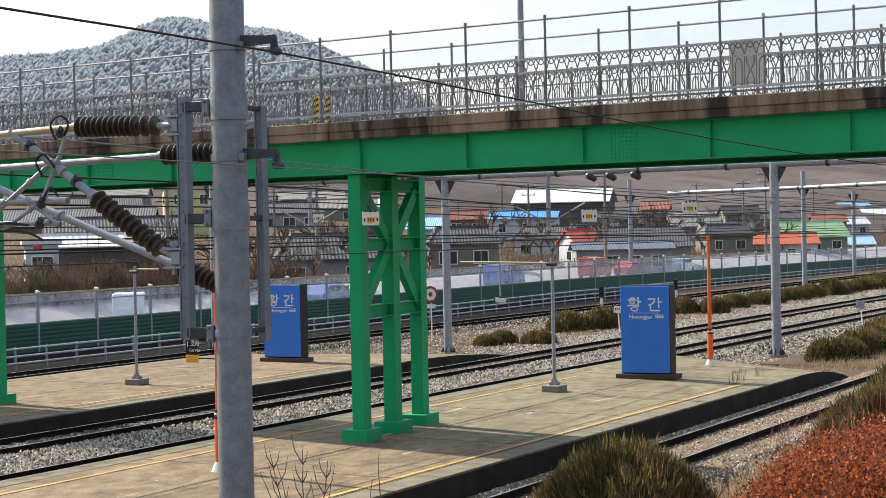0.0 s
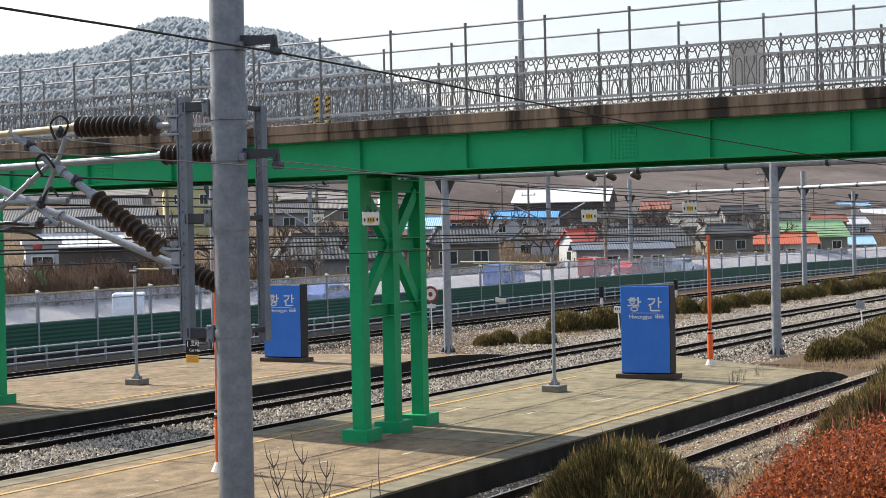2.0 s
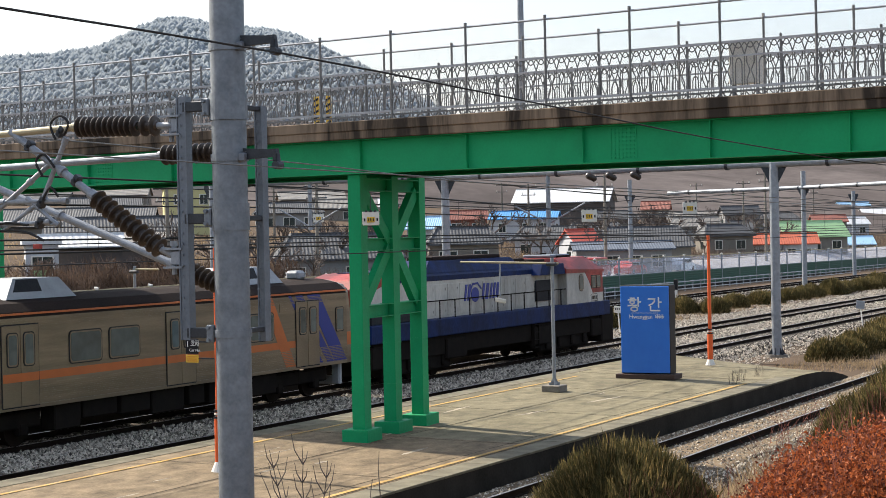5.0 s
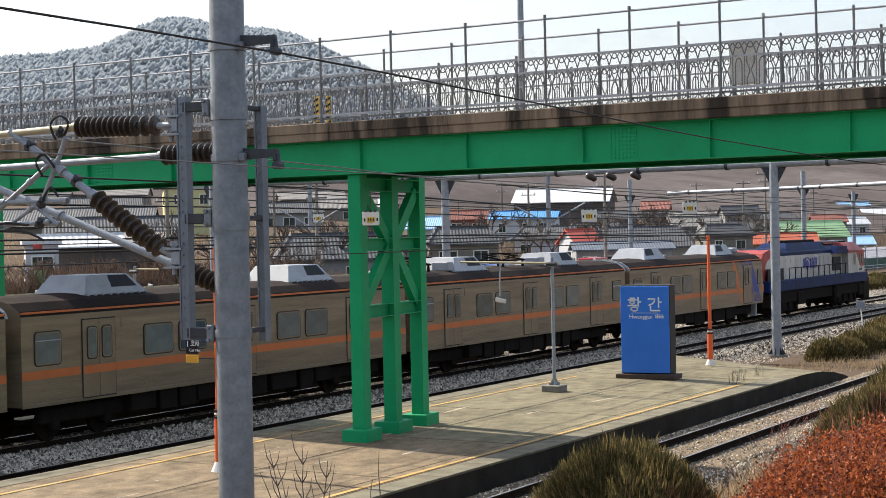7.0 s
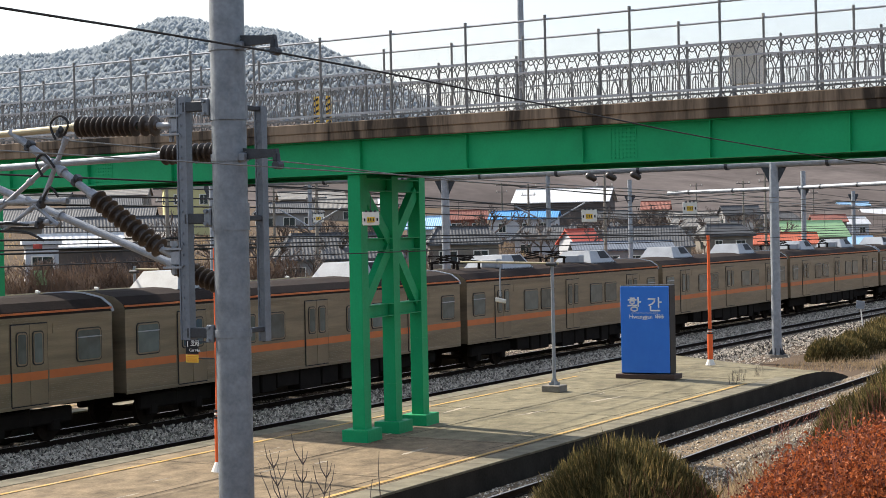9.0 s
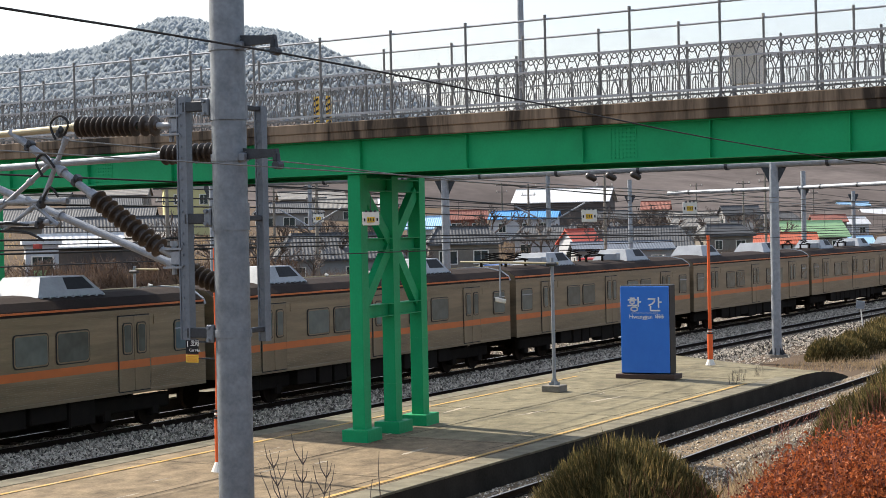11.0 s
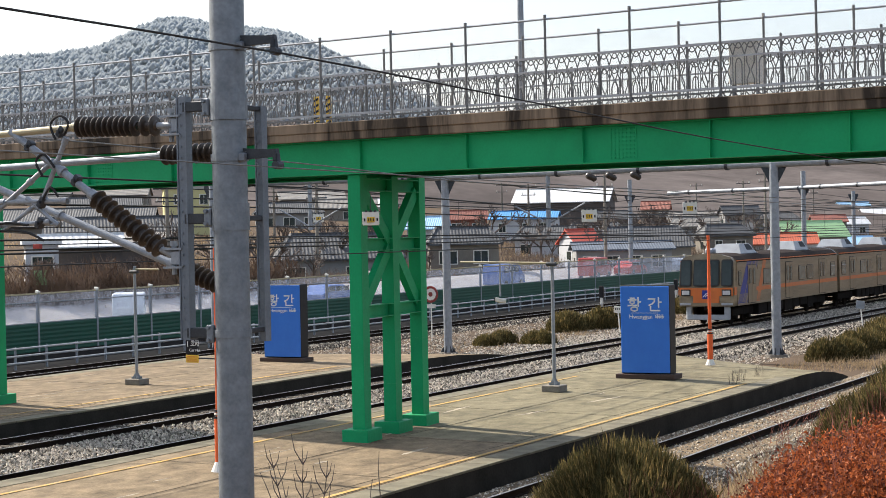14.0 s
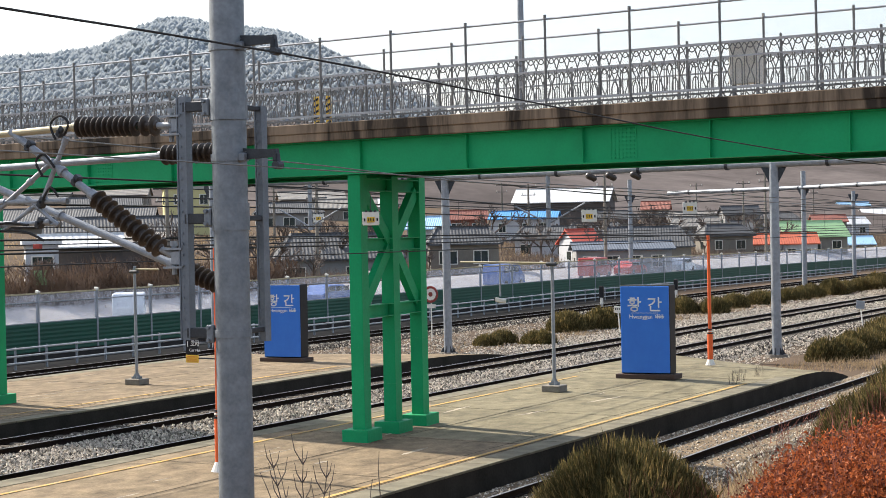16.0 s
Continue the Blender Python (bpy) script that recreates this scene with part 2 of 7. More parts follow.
RAIL_PROFILE = [(-0.065, -0.155), (0.065, -0.155), (0.065, -0.14), (0.012, -0.12), (0.012, -0.045), (0.034, -0.035), (0.034, -0.004), (0.028, 0.0),
                (-0.028, 0.0), (-0.034, -0.004), (-0.034, -0.035), (-0.012, -0.045), (-0.012, -0.12), (-0.065, -0.14)]


def build_track(off, x0, x1, label, sleepers=True, dz=0.0, bed_m=None):
    bed = bmesh.new()
    sweep(bed, [(-2.3, -0.36), (2.3, -0.36), (1.65, -0.17), (-1.65, -0.17)], line_path(off, x0, x1, dz))
    root = solid("track_bed", bed, bed_m or BALLAST, label, "railway track", group="railway tracks", kind="structure")
    for side in (-0.7525, 0.7525):
        bm = bmesh.new()
        sweep(bm, RAIL_PROFILE, line_path(off + side, x0, x1, dz))
        bm.faces.ensure_lookup_table()
        me = mesh(bm, "rail", [RAIL_SIDE, RAIL_TOP])
        for f in me.polygons:
            if f.normal.z > 0.6 and f.center.z > dz - 0.01:
                f.material_index = 1
        rail = new("rail", me)
        rail.parent = root
    if sleepers:
        bm = bmesh.new()
        box(bm, 0.26, 2.4, 0.18, None, 0.03)
        me = mesh(bm, "sleeper", SLEEPER)
        x, n = max(x0, 20), 0
        while x < x1 and n < 190:
            share("sleeper", me, root, at(x, ty(x, off), dz - 0.225) @ pose(0, 0, 0, 0, 0, math.degrees(2 * BEND * x)))
            x += 0.6
            n += 1
    return root


build_track(0.0, -260, 420, "main railway track with rusty rails on grey ballast")
build_track(-4.9, -260, 420, "second railway track beside the low platform")
build_track(-16.45, -120, 66, "siding track with rusty rails beside the platform", sleepers=False, dz=-0.02, bed_m=DIRT)
build_track(15.5, -120, 420, "far railway track beside the noise barrier", sleepers=False)


# ---- platforms ----
def build_platform(name, off_near, off_far, x0, x1, z_near, z_far, yellow, label, taper):
    """A long slab with crossfall, a pointed ramp at its end and painted safety lines."""
    def edge(off, z, drop=0.0):
        out = []
        for x, y, _ in line_path(off, x0, x1, 0, 4.0):
            out.append(Vector((x, y, z - drop)))
        return out
    def zat(off):
        return z_near + (z_far - z_near) * (off - off_near) / (off_far - off_near)
    top = bmesh.new()
    offs = [off_near + (off_far - off_near) * i / 4 for i in range(5)]
    rows = []
    for o in offs:
        pts = edge(o, zat(o))
        side = (o - off_near) / (off_far - off_near)
        run = taper[0] + (taper[1] - taper[0]) * side
        ramp = [pts[-1] + Vector((run * f, 0, -(0.5 - 0.4 * side) * f * f)) for f in (0.35, 0.65, 0.88, 1.0)]
        rows.append([top.verts.new(q) for q in pts + ramp])
    for r0, r1 in zip(rows, rows[1:]):
        for i in range(len(r0) - 1):
            top.faces.new((r0[i], r0[i + 1], r1[i + 1], r1[i]))
    geo = bmesh.ops.extrude_face_region(top, geom=list(top.faces))
    for v in geo["geom"]:
        if isinstance(v, bmesh.types.BMVert):
            v.co.z = -0.4
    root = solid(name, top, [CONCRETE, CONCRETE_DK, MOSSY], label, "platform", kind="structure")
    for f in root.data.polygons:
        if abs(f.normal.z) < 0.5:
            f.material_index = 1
        elif name == "platform_near" and f.center.x > 35.0:
            f.material_index = 2
    for o in yellow:
        bm = bmesh.new()
        z = zat(o) + 0.004
        sweep(bm, [(-0.065, 0), (0.065, 0), (0.065, 0.004), (-0.065, 0.004)], [q + Vector((0, 0, 0.002)) for q in edge(o, z)[:-1]])
        part("safety_line", bm, YELLOW, root, "worn yellow painted safety line")
    # coping slabs along the two edges
    bm = bmesh.new()
    box(bm, 1.985, 0.58, 0.05, None, 0.008)
    me = mesh(bm, "coping_slab", COPING)
    for o in (off_near + 0.27, off_far - 0.27):
        x = 22.0
        while x < x1 - 1.5:
            share("coping_slab", me, root, at(x, ty(x, o), zat(o) - 0.017 + random.uniform(-0.003, 0.003)) @ pose(0, 0, 0, math.degrees(math.atan2(z_far - z_near, off_far - off_near)), 0, math.degrees(2 * BEND * x)))
            x += 2.0
    # dark joints across and along the slab
    x = 24.5
    while x < x1 - 2:
        bm = bmesh.new()
        beam(bm, (x, ty(x, off_near + 0.6), zat(off_near + 0.6) + 0.002), (x + random.uniform(-0.15, 0.15), ty(x, off_far - 0.6), zat(off_far - 0.6) + 0.002), random.uniform(0.008, 0.02), 0.006)
        part("joint", bm, CRACK, root)
        x += random.uniform(4.5, 6.5)
    for o in (off_near + 0.62, off_near + 1.05, off_near + 0.52 * (off_far - off_near)):
        bm = bmesh.new()
        pts = [(x, ty(x, o) + random.uniform(-0.02, 0.02), zat(o) + 0.002) for x in [22 + 1.2 * k for k in range(int((x1 - 23) / 1.2))]]
        sweep(bm, [(-0.008, -0.002), (0.008, -0.002), (0.008, 0.003), (-0.008, 0.003)], pts)
        part("joint", bm, CRACK, root)
    # lighter cement patches and scuffs
    for k in range(16):
        bm = bmesh.new()
        o = random.uniform(off_near + 1.4, off_far - 1.4)
        x = random.uniform(26, x1 - 3)
        rx, ry = random.uniform(0.3, 1.3), random.uniform(0.02, 0.07)
        out = [(rx * math.cos(a) * random.uniform(0.6, 1.1), ry * math.sin(a) * random.uniform(0.5, 1.2)) for a in [2 * math.pi * j / 14 for j in range(14)]]
        extrude(bm, out, 0.003, at(x, ty(x, o), zat(o) + 0.001) @ pose(0, 0, 0, math.degrees(math.atan2(z_far - z_near, off_far - off_near)), 0, random.uniform(-8, 8)))
        part("cement_patch", bm, PATCH, root)
    return root, zat


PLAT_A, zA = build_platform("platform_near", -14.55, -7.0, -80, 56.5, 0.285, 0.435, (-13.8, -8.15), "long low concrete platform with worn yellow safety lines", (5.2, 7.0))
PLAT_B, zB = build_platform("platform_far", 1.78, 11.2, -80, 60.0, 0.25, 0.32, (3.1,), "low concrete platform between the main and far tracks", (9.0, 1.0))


# ---- footbridge: runs nearly across the tracks ----
BR = Matrix.Translation((34.985, 20.6, 0)) @ Matrix.Rotation(-radians(7.12), 4, "Z")   # local y along the bridge, x across it
B0, B1, BW = -24.0, 42.0, 3.35
STIFF0, STIFFD, SPL0, SPL1 = -0.2, 2.96, -7.04, 8.19


def build_bridge():
    root = thing("footbridge", BR, "green steel girder footbridge with stained concrete deck edge", "footbridge")
    for x, lab in ((0.0, "green riveted steel plate girder"), (BW, "")):
        bm = bmesh.new()
        s = 1 if x == 0 else -1
        box(bm, 0.02, B1 - B0, 0.78, at(x + s * 0.12, (B0 + B1) / 2, 6.96))
        girder = part("girder", bm, GREEN, root, lab)
        for z in (6.575, 7.345):
            bm = bmesh.new()
            box(bm, 0.28, B1 - B0, 0.025, at(x + s * 0.12, (B0 + B1) / 2, z))
            part("flange", bm, GREEN, girder)
        for y in [STIFF0 + STIFFD * k for k in range(-8, 14)]:
            b = bmesh.new()
            box(b, 0.1, 0.014, 0.75, at(x + s * 0.06, y, 6.96))
            part("stiffener", b, GREEN, girder)
        if x == 0:
            for yc in (SPL0, SPL1):
                b = bmesh.new()
                box(b, 0.012, 0.66, 0.72, at(x + 0.106, yc, 6.95))
                for i in range(7):
                    for j in range(8):
                        span(b, (x + 0.10, yc - 0.27 + i * 0.09, 6.66 + j * 0.085), (x + 0.082, yc - 0.27 + i * 0.09, 6.66 + j * 0.085), 0.022, 0.014, 6)
                part("splice_plate", b, GREEN, girder, "bolted splice plate")
    bm = bmesh.new()
    box(bm, BW + 0.3, B1 - B0, 0.18, at(BW / 2, (B0 + B1) / 2, 7.45))
    part("deck", bm, CONCRETE_ST, root, "concrete deck slab")
    for x in (-0.06, BW + 0.06):
        bm = bmesh.new()
        box(bm, 0.2, B1 - B0, 0.18, at(x, (B0 + B1) / 2, 7.455), 0.01)
        box(bm, 0.26, B1 - B0, 0.23, at(x, (B0 + B1) / 2, 7.66), 0.015)
        part("edge_beam", bm, CONCRETE_ST, root, "rain-stained concrete edge beam")
    for i in range(12):
        b = bmesh.new()
        y = B0 + 2 + i * 5.56
        box(b, BW - 0.4, 0.14, 0.4, at(BW / 2, y, 7.1))
        part("cross_beam", b, GREEN, root)
    # three-legged steel piers
    for yc, zb in ((0.073, 0.37), (15.68, 0.28), (-15.8, -0.3)):
        pier = new("pier")
        pier.parent = root
        pier.matrix_basis = at(0.258, yc, 0) @ Matrix.Rotation(radians(12.3), 4, "Z")
        for k, x in enumerate((0.0, 1.79, 3.46)):
            b = bmesh.new()
            box(b, 0.37, 0.32, 6.55 - zb - 0.25, at(x, 0, (6.55 + zb + 0.25) / 2), 0.006)
            leg = part("pier_leg", b, GREEN, pier)
            for z in (1.55, 2.55, 3.9):
                b = bmesh.new()
                box(b, 0.385, 0.335, 0.012, at(x, 0, z))
                part("splice_band", b, GREEN, leg)
            b = bmesh.new()
            box(b, 0.82, 0.66, 0.3, at(x, 0, zb + 0.13), 0.012)
            part("pier_footing", b, GREEN, pier, "green painted concrete footing")
        for z in (6.33, 4.92, 3.35):
            b = bmesh.new()
            box(b, 3.2, 0.016, 0.28, at(1.73, 0, z))
            bar = part("pier_beam", b, GREEN, pier)
            for dz in (-0.14, 0.14):
                b = bmesh.new()
                box(b, 3.2, 0.3, 0.02, at(1.73, 0, z + dz))
                part("beam_flange", b, GREEN, bar)
        for a, c in (((0.18, 6.2), (1.62, 5.0)), ((3.28, 6.2), (1.96, 5.0)), ((1.62, 4.85), (0.18, 3.5)), ((1.96, 4.85), (3.28, 3.5))):
            b = bmesh.new()
            beam(b, (a[0], 0, a[1]), (c[0], 0, c[1]), 0.17, 0.30)
            part("pier_brace", b, GREEN, pier)
    return root


BRIDGE = build_bridge()


def rail_panel_meshes():
    """One ornamental railing bay: hoops and lyre bars between flat rails."""
    b = bmesh.new()
    L = 2.046
    n = 8
    w = L / n
    for i in range(n):
        y = (i + 0.5) * w
        for s in (-1, 1):
            if i % 2:
                pts = [(0.075, 0.2), (0.08, 0.34), (0.02, 0.5), (0.02, 0.54), (0.08, 0.68), (0.08, 0.82)]
            else:
                pts = [(0.07, 0.2), (0.07, 0.66), (0.045, 0.74), (0.0, 0.78)]
            pts = [(0, y + s * u, v) for u, v in pts]
            for p0, p1 in zip(pts, pts[1:]):
                span(b, p0, p1, 0.013, seg=5, caps=False)
        span(b, (0, y - w / 2, 0.2), (0, y - w / 2, 0.82), 0.0105, seg=5, caps=False)
        top = [(0, y - w / 2 + w * k / 8, 0.84 + 0.25 * math.sin(math.pi * k / 8)) for k in range(9)]
        low = [(0, y - w / 2 + w * k / 6, 1.1 - 0.13 * math.sin(math.pi * k / 6)) for k in range(7)]
        foot = [(0, y - w * 0.45 + w * 0.9 * k / 6, 0.12 - 0.1 * math.sin(math.pi * k / 6)) for k in range(7)]
        for q in (top, low, foot):
            for p0, p1 in zip(q, q[1:]):
                span(b, p0, p1, 0.013, seg=5, caps=False)
    bars = mesh(b, "ornamental_panel", RAILING)
    rails = []
    for z, h in ((1.11, 0.05), (0.82, 0.035), (0.20, 0.05), (0.12, 0.04)):
        b = bmesh.new()
        box(b, 0.05, L, h, at(0, L / 2, z))
        rails.append(mesh(b, "flat_rail", GALV_LT if z != 0.12 else RAILING))
    b = bmesh.new()
    # chain-link mesh: two families of thin slanted wires
    step = 0.07
    H = 1.9
    k = -int(H / step)
    while k * step < L:
        for flip in (0, 1):
            y0, z0, y1, z1 = k * step, 0.0, k * step + H, H
            if y0 < 0:
                z0, y0 = -y0, 0
            if y1 > L:
                z1, y1 = z1 - (y1 - L), L
            if y1 > y0:
                a, c = (L - y0, L - y1) if flip else (y0, y1)
                span(b, (0.03, a, z0 + 0.03), (0.03, c, z1 + 0.03), 0.0009, seg=3, caps=False)
        k += 1
    link = mesh(b, "wire_mesh", RAILING)
    b = bmesh.new()
    span(b, (0, 0, 0), (0, 0, 1.98), 0.028, seg=8)
    span(b, (0, -0.0, 1.93), (0, 0, 2.02), 0.036, seg=8)
    post = mesh(b, "fence_post", RAILING)
    b = bmesh.new()
    box(b, 0.042, 0.042, 1.2, at(0, 0, 0.6))
    short = mesh(b, "railing_post", RAILING)
    b = bmesh.new()
    span(b, (0, 0, 0), (0, L, 0), 0.024, seg=8)
    top = mesh(b, "top_rail", GALV)
    return bars, rails, link, post, short, top


def build_bridge_railings():
    bars, rails, link, post, short, top = rail_panel_meshes()
    L = 2.046
    for x, first in ((0.0, 0.86), (3.12, 1.32)):
        fence = thing("bridge_railing", BR @ at(x, 0, 7.757), "grey ornamental steel railing with chain-link fence above", "railing", "bridge railings")
        k0, k1 = -12, 22
        for k in range(k0, k1):
            y = first + k * L
            z = 0.0
            for r_ in rails:
                share("flat_rail", r_, fence, at(0, y, z))
            share("ornamental_panel", bars, fence, at(0, y, z))
            share("wire_mesh", link, fence, at(0, y, z))
            share("fence_post", post, fence, at(-0.03, y, z))
            share("railing_post", short, fence, at(0, y + 0.75, z))
            share("top_rail", top, fence, at(-0.03, y, z + 1.93))


build_bridge_railings()


# ---- station signs, poles ----
def strokes(b, lines, m, w, depth=0.012):
    """Bars of width w along flat polylines in (x, y), for lettering."""
    for pts in lines:
        for (x0, y0), (x1, y1) in zip(pts, pts[1:]):
            d = math.hypot(x1 - x0, y1 - y0)
            a = math.atan2(y1 - y0, x1 - x0)
            box(b, d + w * 0.9, w, depth, m @ at((x0 + x1) / 2, (y0 + y1) / 2, 0) @ Matrix.Rotation(a, 4, "Z"))


def ring(cx, cy, rx, ry, n=12):
    return [(cx + rx * math.cos(2 * math.pi * i / n), cy + ry * math.sin(2 * math.pi * i / n)) for i in range(n + 1)]


def text_mesh(words, size, m, name, material, parent, extrude_by=0.004):
    cu = bpy.data.curves.new(name, "FONT")
    cu.body, cu.size, cu.extrude, cu.align_x = words, size, extrude_by, "LEFT"
    tmp = bpy.data.objects.new(name, cu)
    dg = bpy.context.evaluated_depsgraph_get()
    scene.collection.objects.link(tmp)
    dg.update()
    me = bpy.data.meshes.new_from_object(tmp.evaluated_get(dg))
    bpy.data.objects.remove(tmp)
    me.materials.clear()
    me.materials.append(material)
    ob = new(name, me)
    ob.parent = parent
    ob.matrix_basis = m
    return ob


SIGN_FACE = Matrix(((0, 0, -1, 0), (-1, 0, 0, 0), (0, 1, 0, 0), (0, 0, 0, 1)))   # text x to -y, text y up, facing -x


def build_station_sign(m, label):
    root = thing("station_sign", m, label, "station sign", "station name signs")
    W, D, H = 1.62, 0.58, 2.85
    b = bmesh.new()
    box(b, D - 0.02, W + 0.02, H - 0.02, at(D / 2 + 0.05, 0, 0.16 + H / 2), 0.02)
    part("sign_case", b, BLACK, root, "black side casing")
    b = bmesh.new()
    box(b, 0.05, W, H - 0.09, at(0.03, 0, 0.15 + H / 2), 0.012)
    part("sign_face", b, BLUE, root, "bright blue enamel face")
    b = bmesh.new()
    box(b, D + 0.2, W + 0.36, 0.16, at(D / 2 + 0.02, 0, 0.08), 0.015)
    part("sign_base", b, RUST, root, "rusty brown steel base")
    f = at(0.0, 0, 0) @ SIGN_FACE
    b = bmesh.new()
    # first syllable, about 0.42 m square
    ox, oy, k = -0.55, 2.17, 0.42
    T = lambda pts: [(ox + k * x, oy + k * y) for x, y in pts]
    strokes(b, [T([(0.2, 0.98), (0.5, 0.98)]), T([(0.04, 0.86), (0.64, 0.86)]), T(ring(0.34, 0.68, 0.17, 0.11)), T([(0.34, 0.56), (0.34, 0.44)]), T([(0.02, 0.42), (0.68, 0.44)]),
                T([(0.82, 1.02), (0.82, 0.36)]), T([(0.82, 0.7), (1.0, 0.7)]), T(ring(0.5, 0.16, 0.26, 0.15))], f, 0.045)
    part("lettering", b, WHITE, root, "white station name lettering")
    b = bmesh.new()
    ox = 0.14
    strokes(b, [T([(0.0, 0.92), (0.5, 0.92), (0.46, 0.72), (0.3, 0.56), (0.04, 0.44)]), T([(0.8, 1.02), (0.8, 0.3)]), T([(0.8, 0.68), (1.0, 0.68)]), T([(0.16, 0.36), (0.16, 0.04), (0.88, 0.04)])], f, 0.045)
    part("lettering", b, WHITE, root, "white station name lettering")
    b = bmesh.new()
    box(b, 0.9, 0.012, 0.01, f @ at(0.0, 2.11, 0))
    part("rule_line", b, WHITE, root)
    text_mesh("Hwanggan", 0.19, f @ at(-0.52, 1.93, 0.0), "lettering", WHITE, root)
    b = bmesh.new()
    for cx in (0.35, 0.50):
        ox, oy, k = cx, 1.93, 0.14
        strokes(b, [T([(0.0, 0.9), (0.15, 0.75)]), T([(0.0, 0.55), (0.15, 0.45)]), T([(0.0, 0.1), (0.15, 0.35)]), T([(0.3, 0.85), (1.0, 0.85)]), T([(0.3, 0.5), (1.0, 0.5), (1.0, 0.2), (0.3, 0.2), (0.3, 0.5)]), T([(0.65, 1.0), (0.65, 0.05)])], f, 0.014)
    part("lettering", b, WHITE, root, "small white characters")
    return root


def face_along(x):
    return math.degrees(2 * BEND * x)


sign_a = build_station_sign(at(52.45, 20.22, zA(-10.5) + 0.0) @ pose(0, 0, 0, 0, 0, 1.5), "tall bright blue station name sign on the platform")
sign_b = build_station_sign(at(57.2, 37.0, zB(6.2)) @ pose(0, 0, 0, 0, 0, 1.5), "tall blue station name sign half hidden behind the catenary mast")


# ---- train ----
STAINLESS = mat("brushed_stainless", (0.30, 0.235, 0.152), (0.185, 0.144, 0.094), 0.36, 0.4, scale=1.5, fine=40, stretch=(0.3, 1, 4), bump=0.06, spread=0.5, blotch=0.25)
ROOF_DK = mat("sooty_roof", (0.034, 0.024, 0.020), (0.02, 0.015, 0.014), 0.9, scale=1.2, fine=15, spec=0.08)
BAND = mat("orange_band", (0.60, 0.15, 0.03), (0.46, 0.12, 0.03), 0.45, scale=2, fine=30, bump=0.02)
BAND_BLUE = mat("blue_band", (0.014, 0.030, 0.24), (0.016, 0.03, 0.19), 0.45, scale=2, fine=30, bump=0.02)
GLASS_DK = mat("dark_window_glass", (0.010, 0.020, 0.020), (0.030, 0.042, 0.038), 0.10, scale=1, fine=4, bump=0.0, spec=0.45)
# Painted teal-grey tones stand for reflections and the light interior, varied per pane.
TRAIN_GLASS = mat("reflection_tinted_glass", (0.025, 0.042, 0.042), (0.15, 0.19, 0.18), 0.10, scale=1.2, fine=4, bump=0.0, each=0.5, spec=0.5)
RUBBER = mat("black_rubber", (0.015, 0.015, 0.015), (0.025, 0.024, 0.022), 0.7, scale=6, fine=40, bump=0.05)
# Grime taken to near-black so the shade below the floor is included.
UNDER = mat("shaded_grimy_underframe", (0.012, 0.010, 0.009), (0.02, 0.016, 0.013), 0.85, scale=3, fine=25, spec=0.05)
AC_GREY = mat("air_conditioner_panel", (0.36, 0.38, 0.41), (0.25, 0.265, 0.28), 0.5, scale=2, fine=20, bump=0.04)
GRILLE = mat("dark_grille", (0.02, 0.021, 0.024), (0.035, 0.036, 0.04), 0.6, scale=10, fine=80, spec=0.1)
LOCO_WHITE = mat("loco_white_paint", (0.60, 0.585, 0.54), (0.36, 0.34, 0.295), 0.5, scale=1.3, fine=18, stretch=(1, 1, 0.35), bump=0.04, spread=0.55, blotch=0.35)
LOCO_BLUE = mat("loco_blue_paint", (0.004, 0.026, 0.13), (0.008, 0.014, 0.04), 0.6, scale=2, fine=20, bump=0.03, spec=0.15, blotch=0.4, stretch=(1, 1, 0.4))
LOCO_RED = mat("loco_red_paint", (0.50, 0.045, 0.03), (0.27, 0.05, 0.04), 0.5, scale=2, fine=20, bump=0.03, blotch=0.5)
LAMP_GLASS = mat("lamp_glass", (0.6, 0.6, 0.58), (0.45, 0.45, 0.45), 0.15, scale=4, fine=20, bump=0.0)

CAR_PROFILE = [(-1.5, 1.04), (-1.56, 1.12), (-1.56, 3.28), (-1.5, 3.42), (-1.2, 3.62), (-0.6, 3.74), (0.0, 3.77), (0.6, 3.74), (1.2, 3.62), (1.5, 3.42), (1.56, 3.28), (1.56, 1.12), (1.5, 1.04)]


def rounded(w, h, r, n=3):
    pts = []
    for cx, cy, a0 in ((w / 2 - r, h / 2 - r, 0), (-w / 2 + r, h / 2 - r, 90), (-w / 2 + r, -h / 2 + r, 180), (w / 2 - r, -h / 2 + r, 270)):
        for k in range(n + 1):
            a = radians(a0 + 90 * k / n)
            pts.append((cx + r * math.cos(a), cy + r * math.sin(a)))
    return pts


def side_m(x, s, z, out=0.0):
    """A frame on a vehicle's side: local x along it, y up, z outwards. s is -1 (near) or 1."""
    return at(x, s * (1.56 + out), z) @ Matrix(((-s, 0, 0, 0), (0, 0, s, 0), (0, 1, 0, 0), (0, 0, 0, 1)))


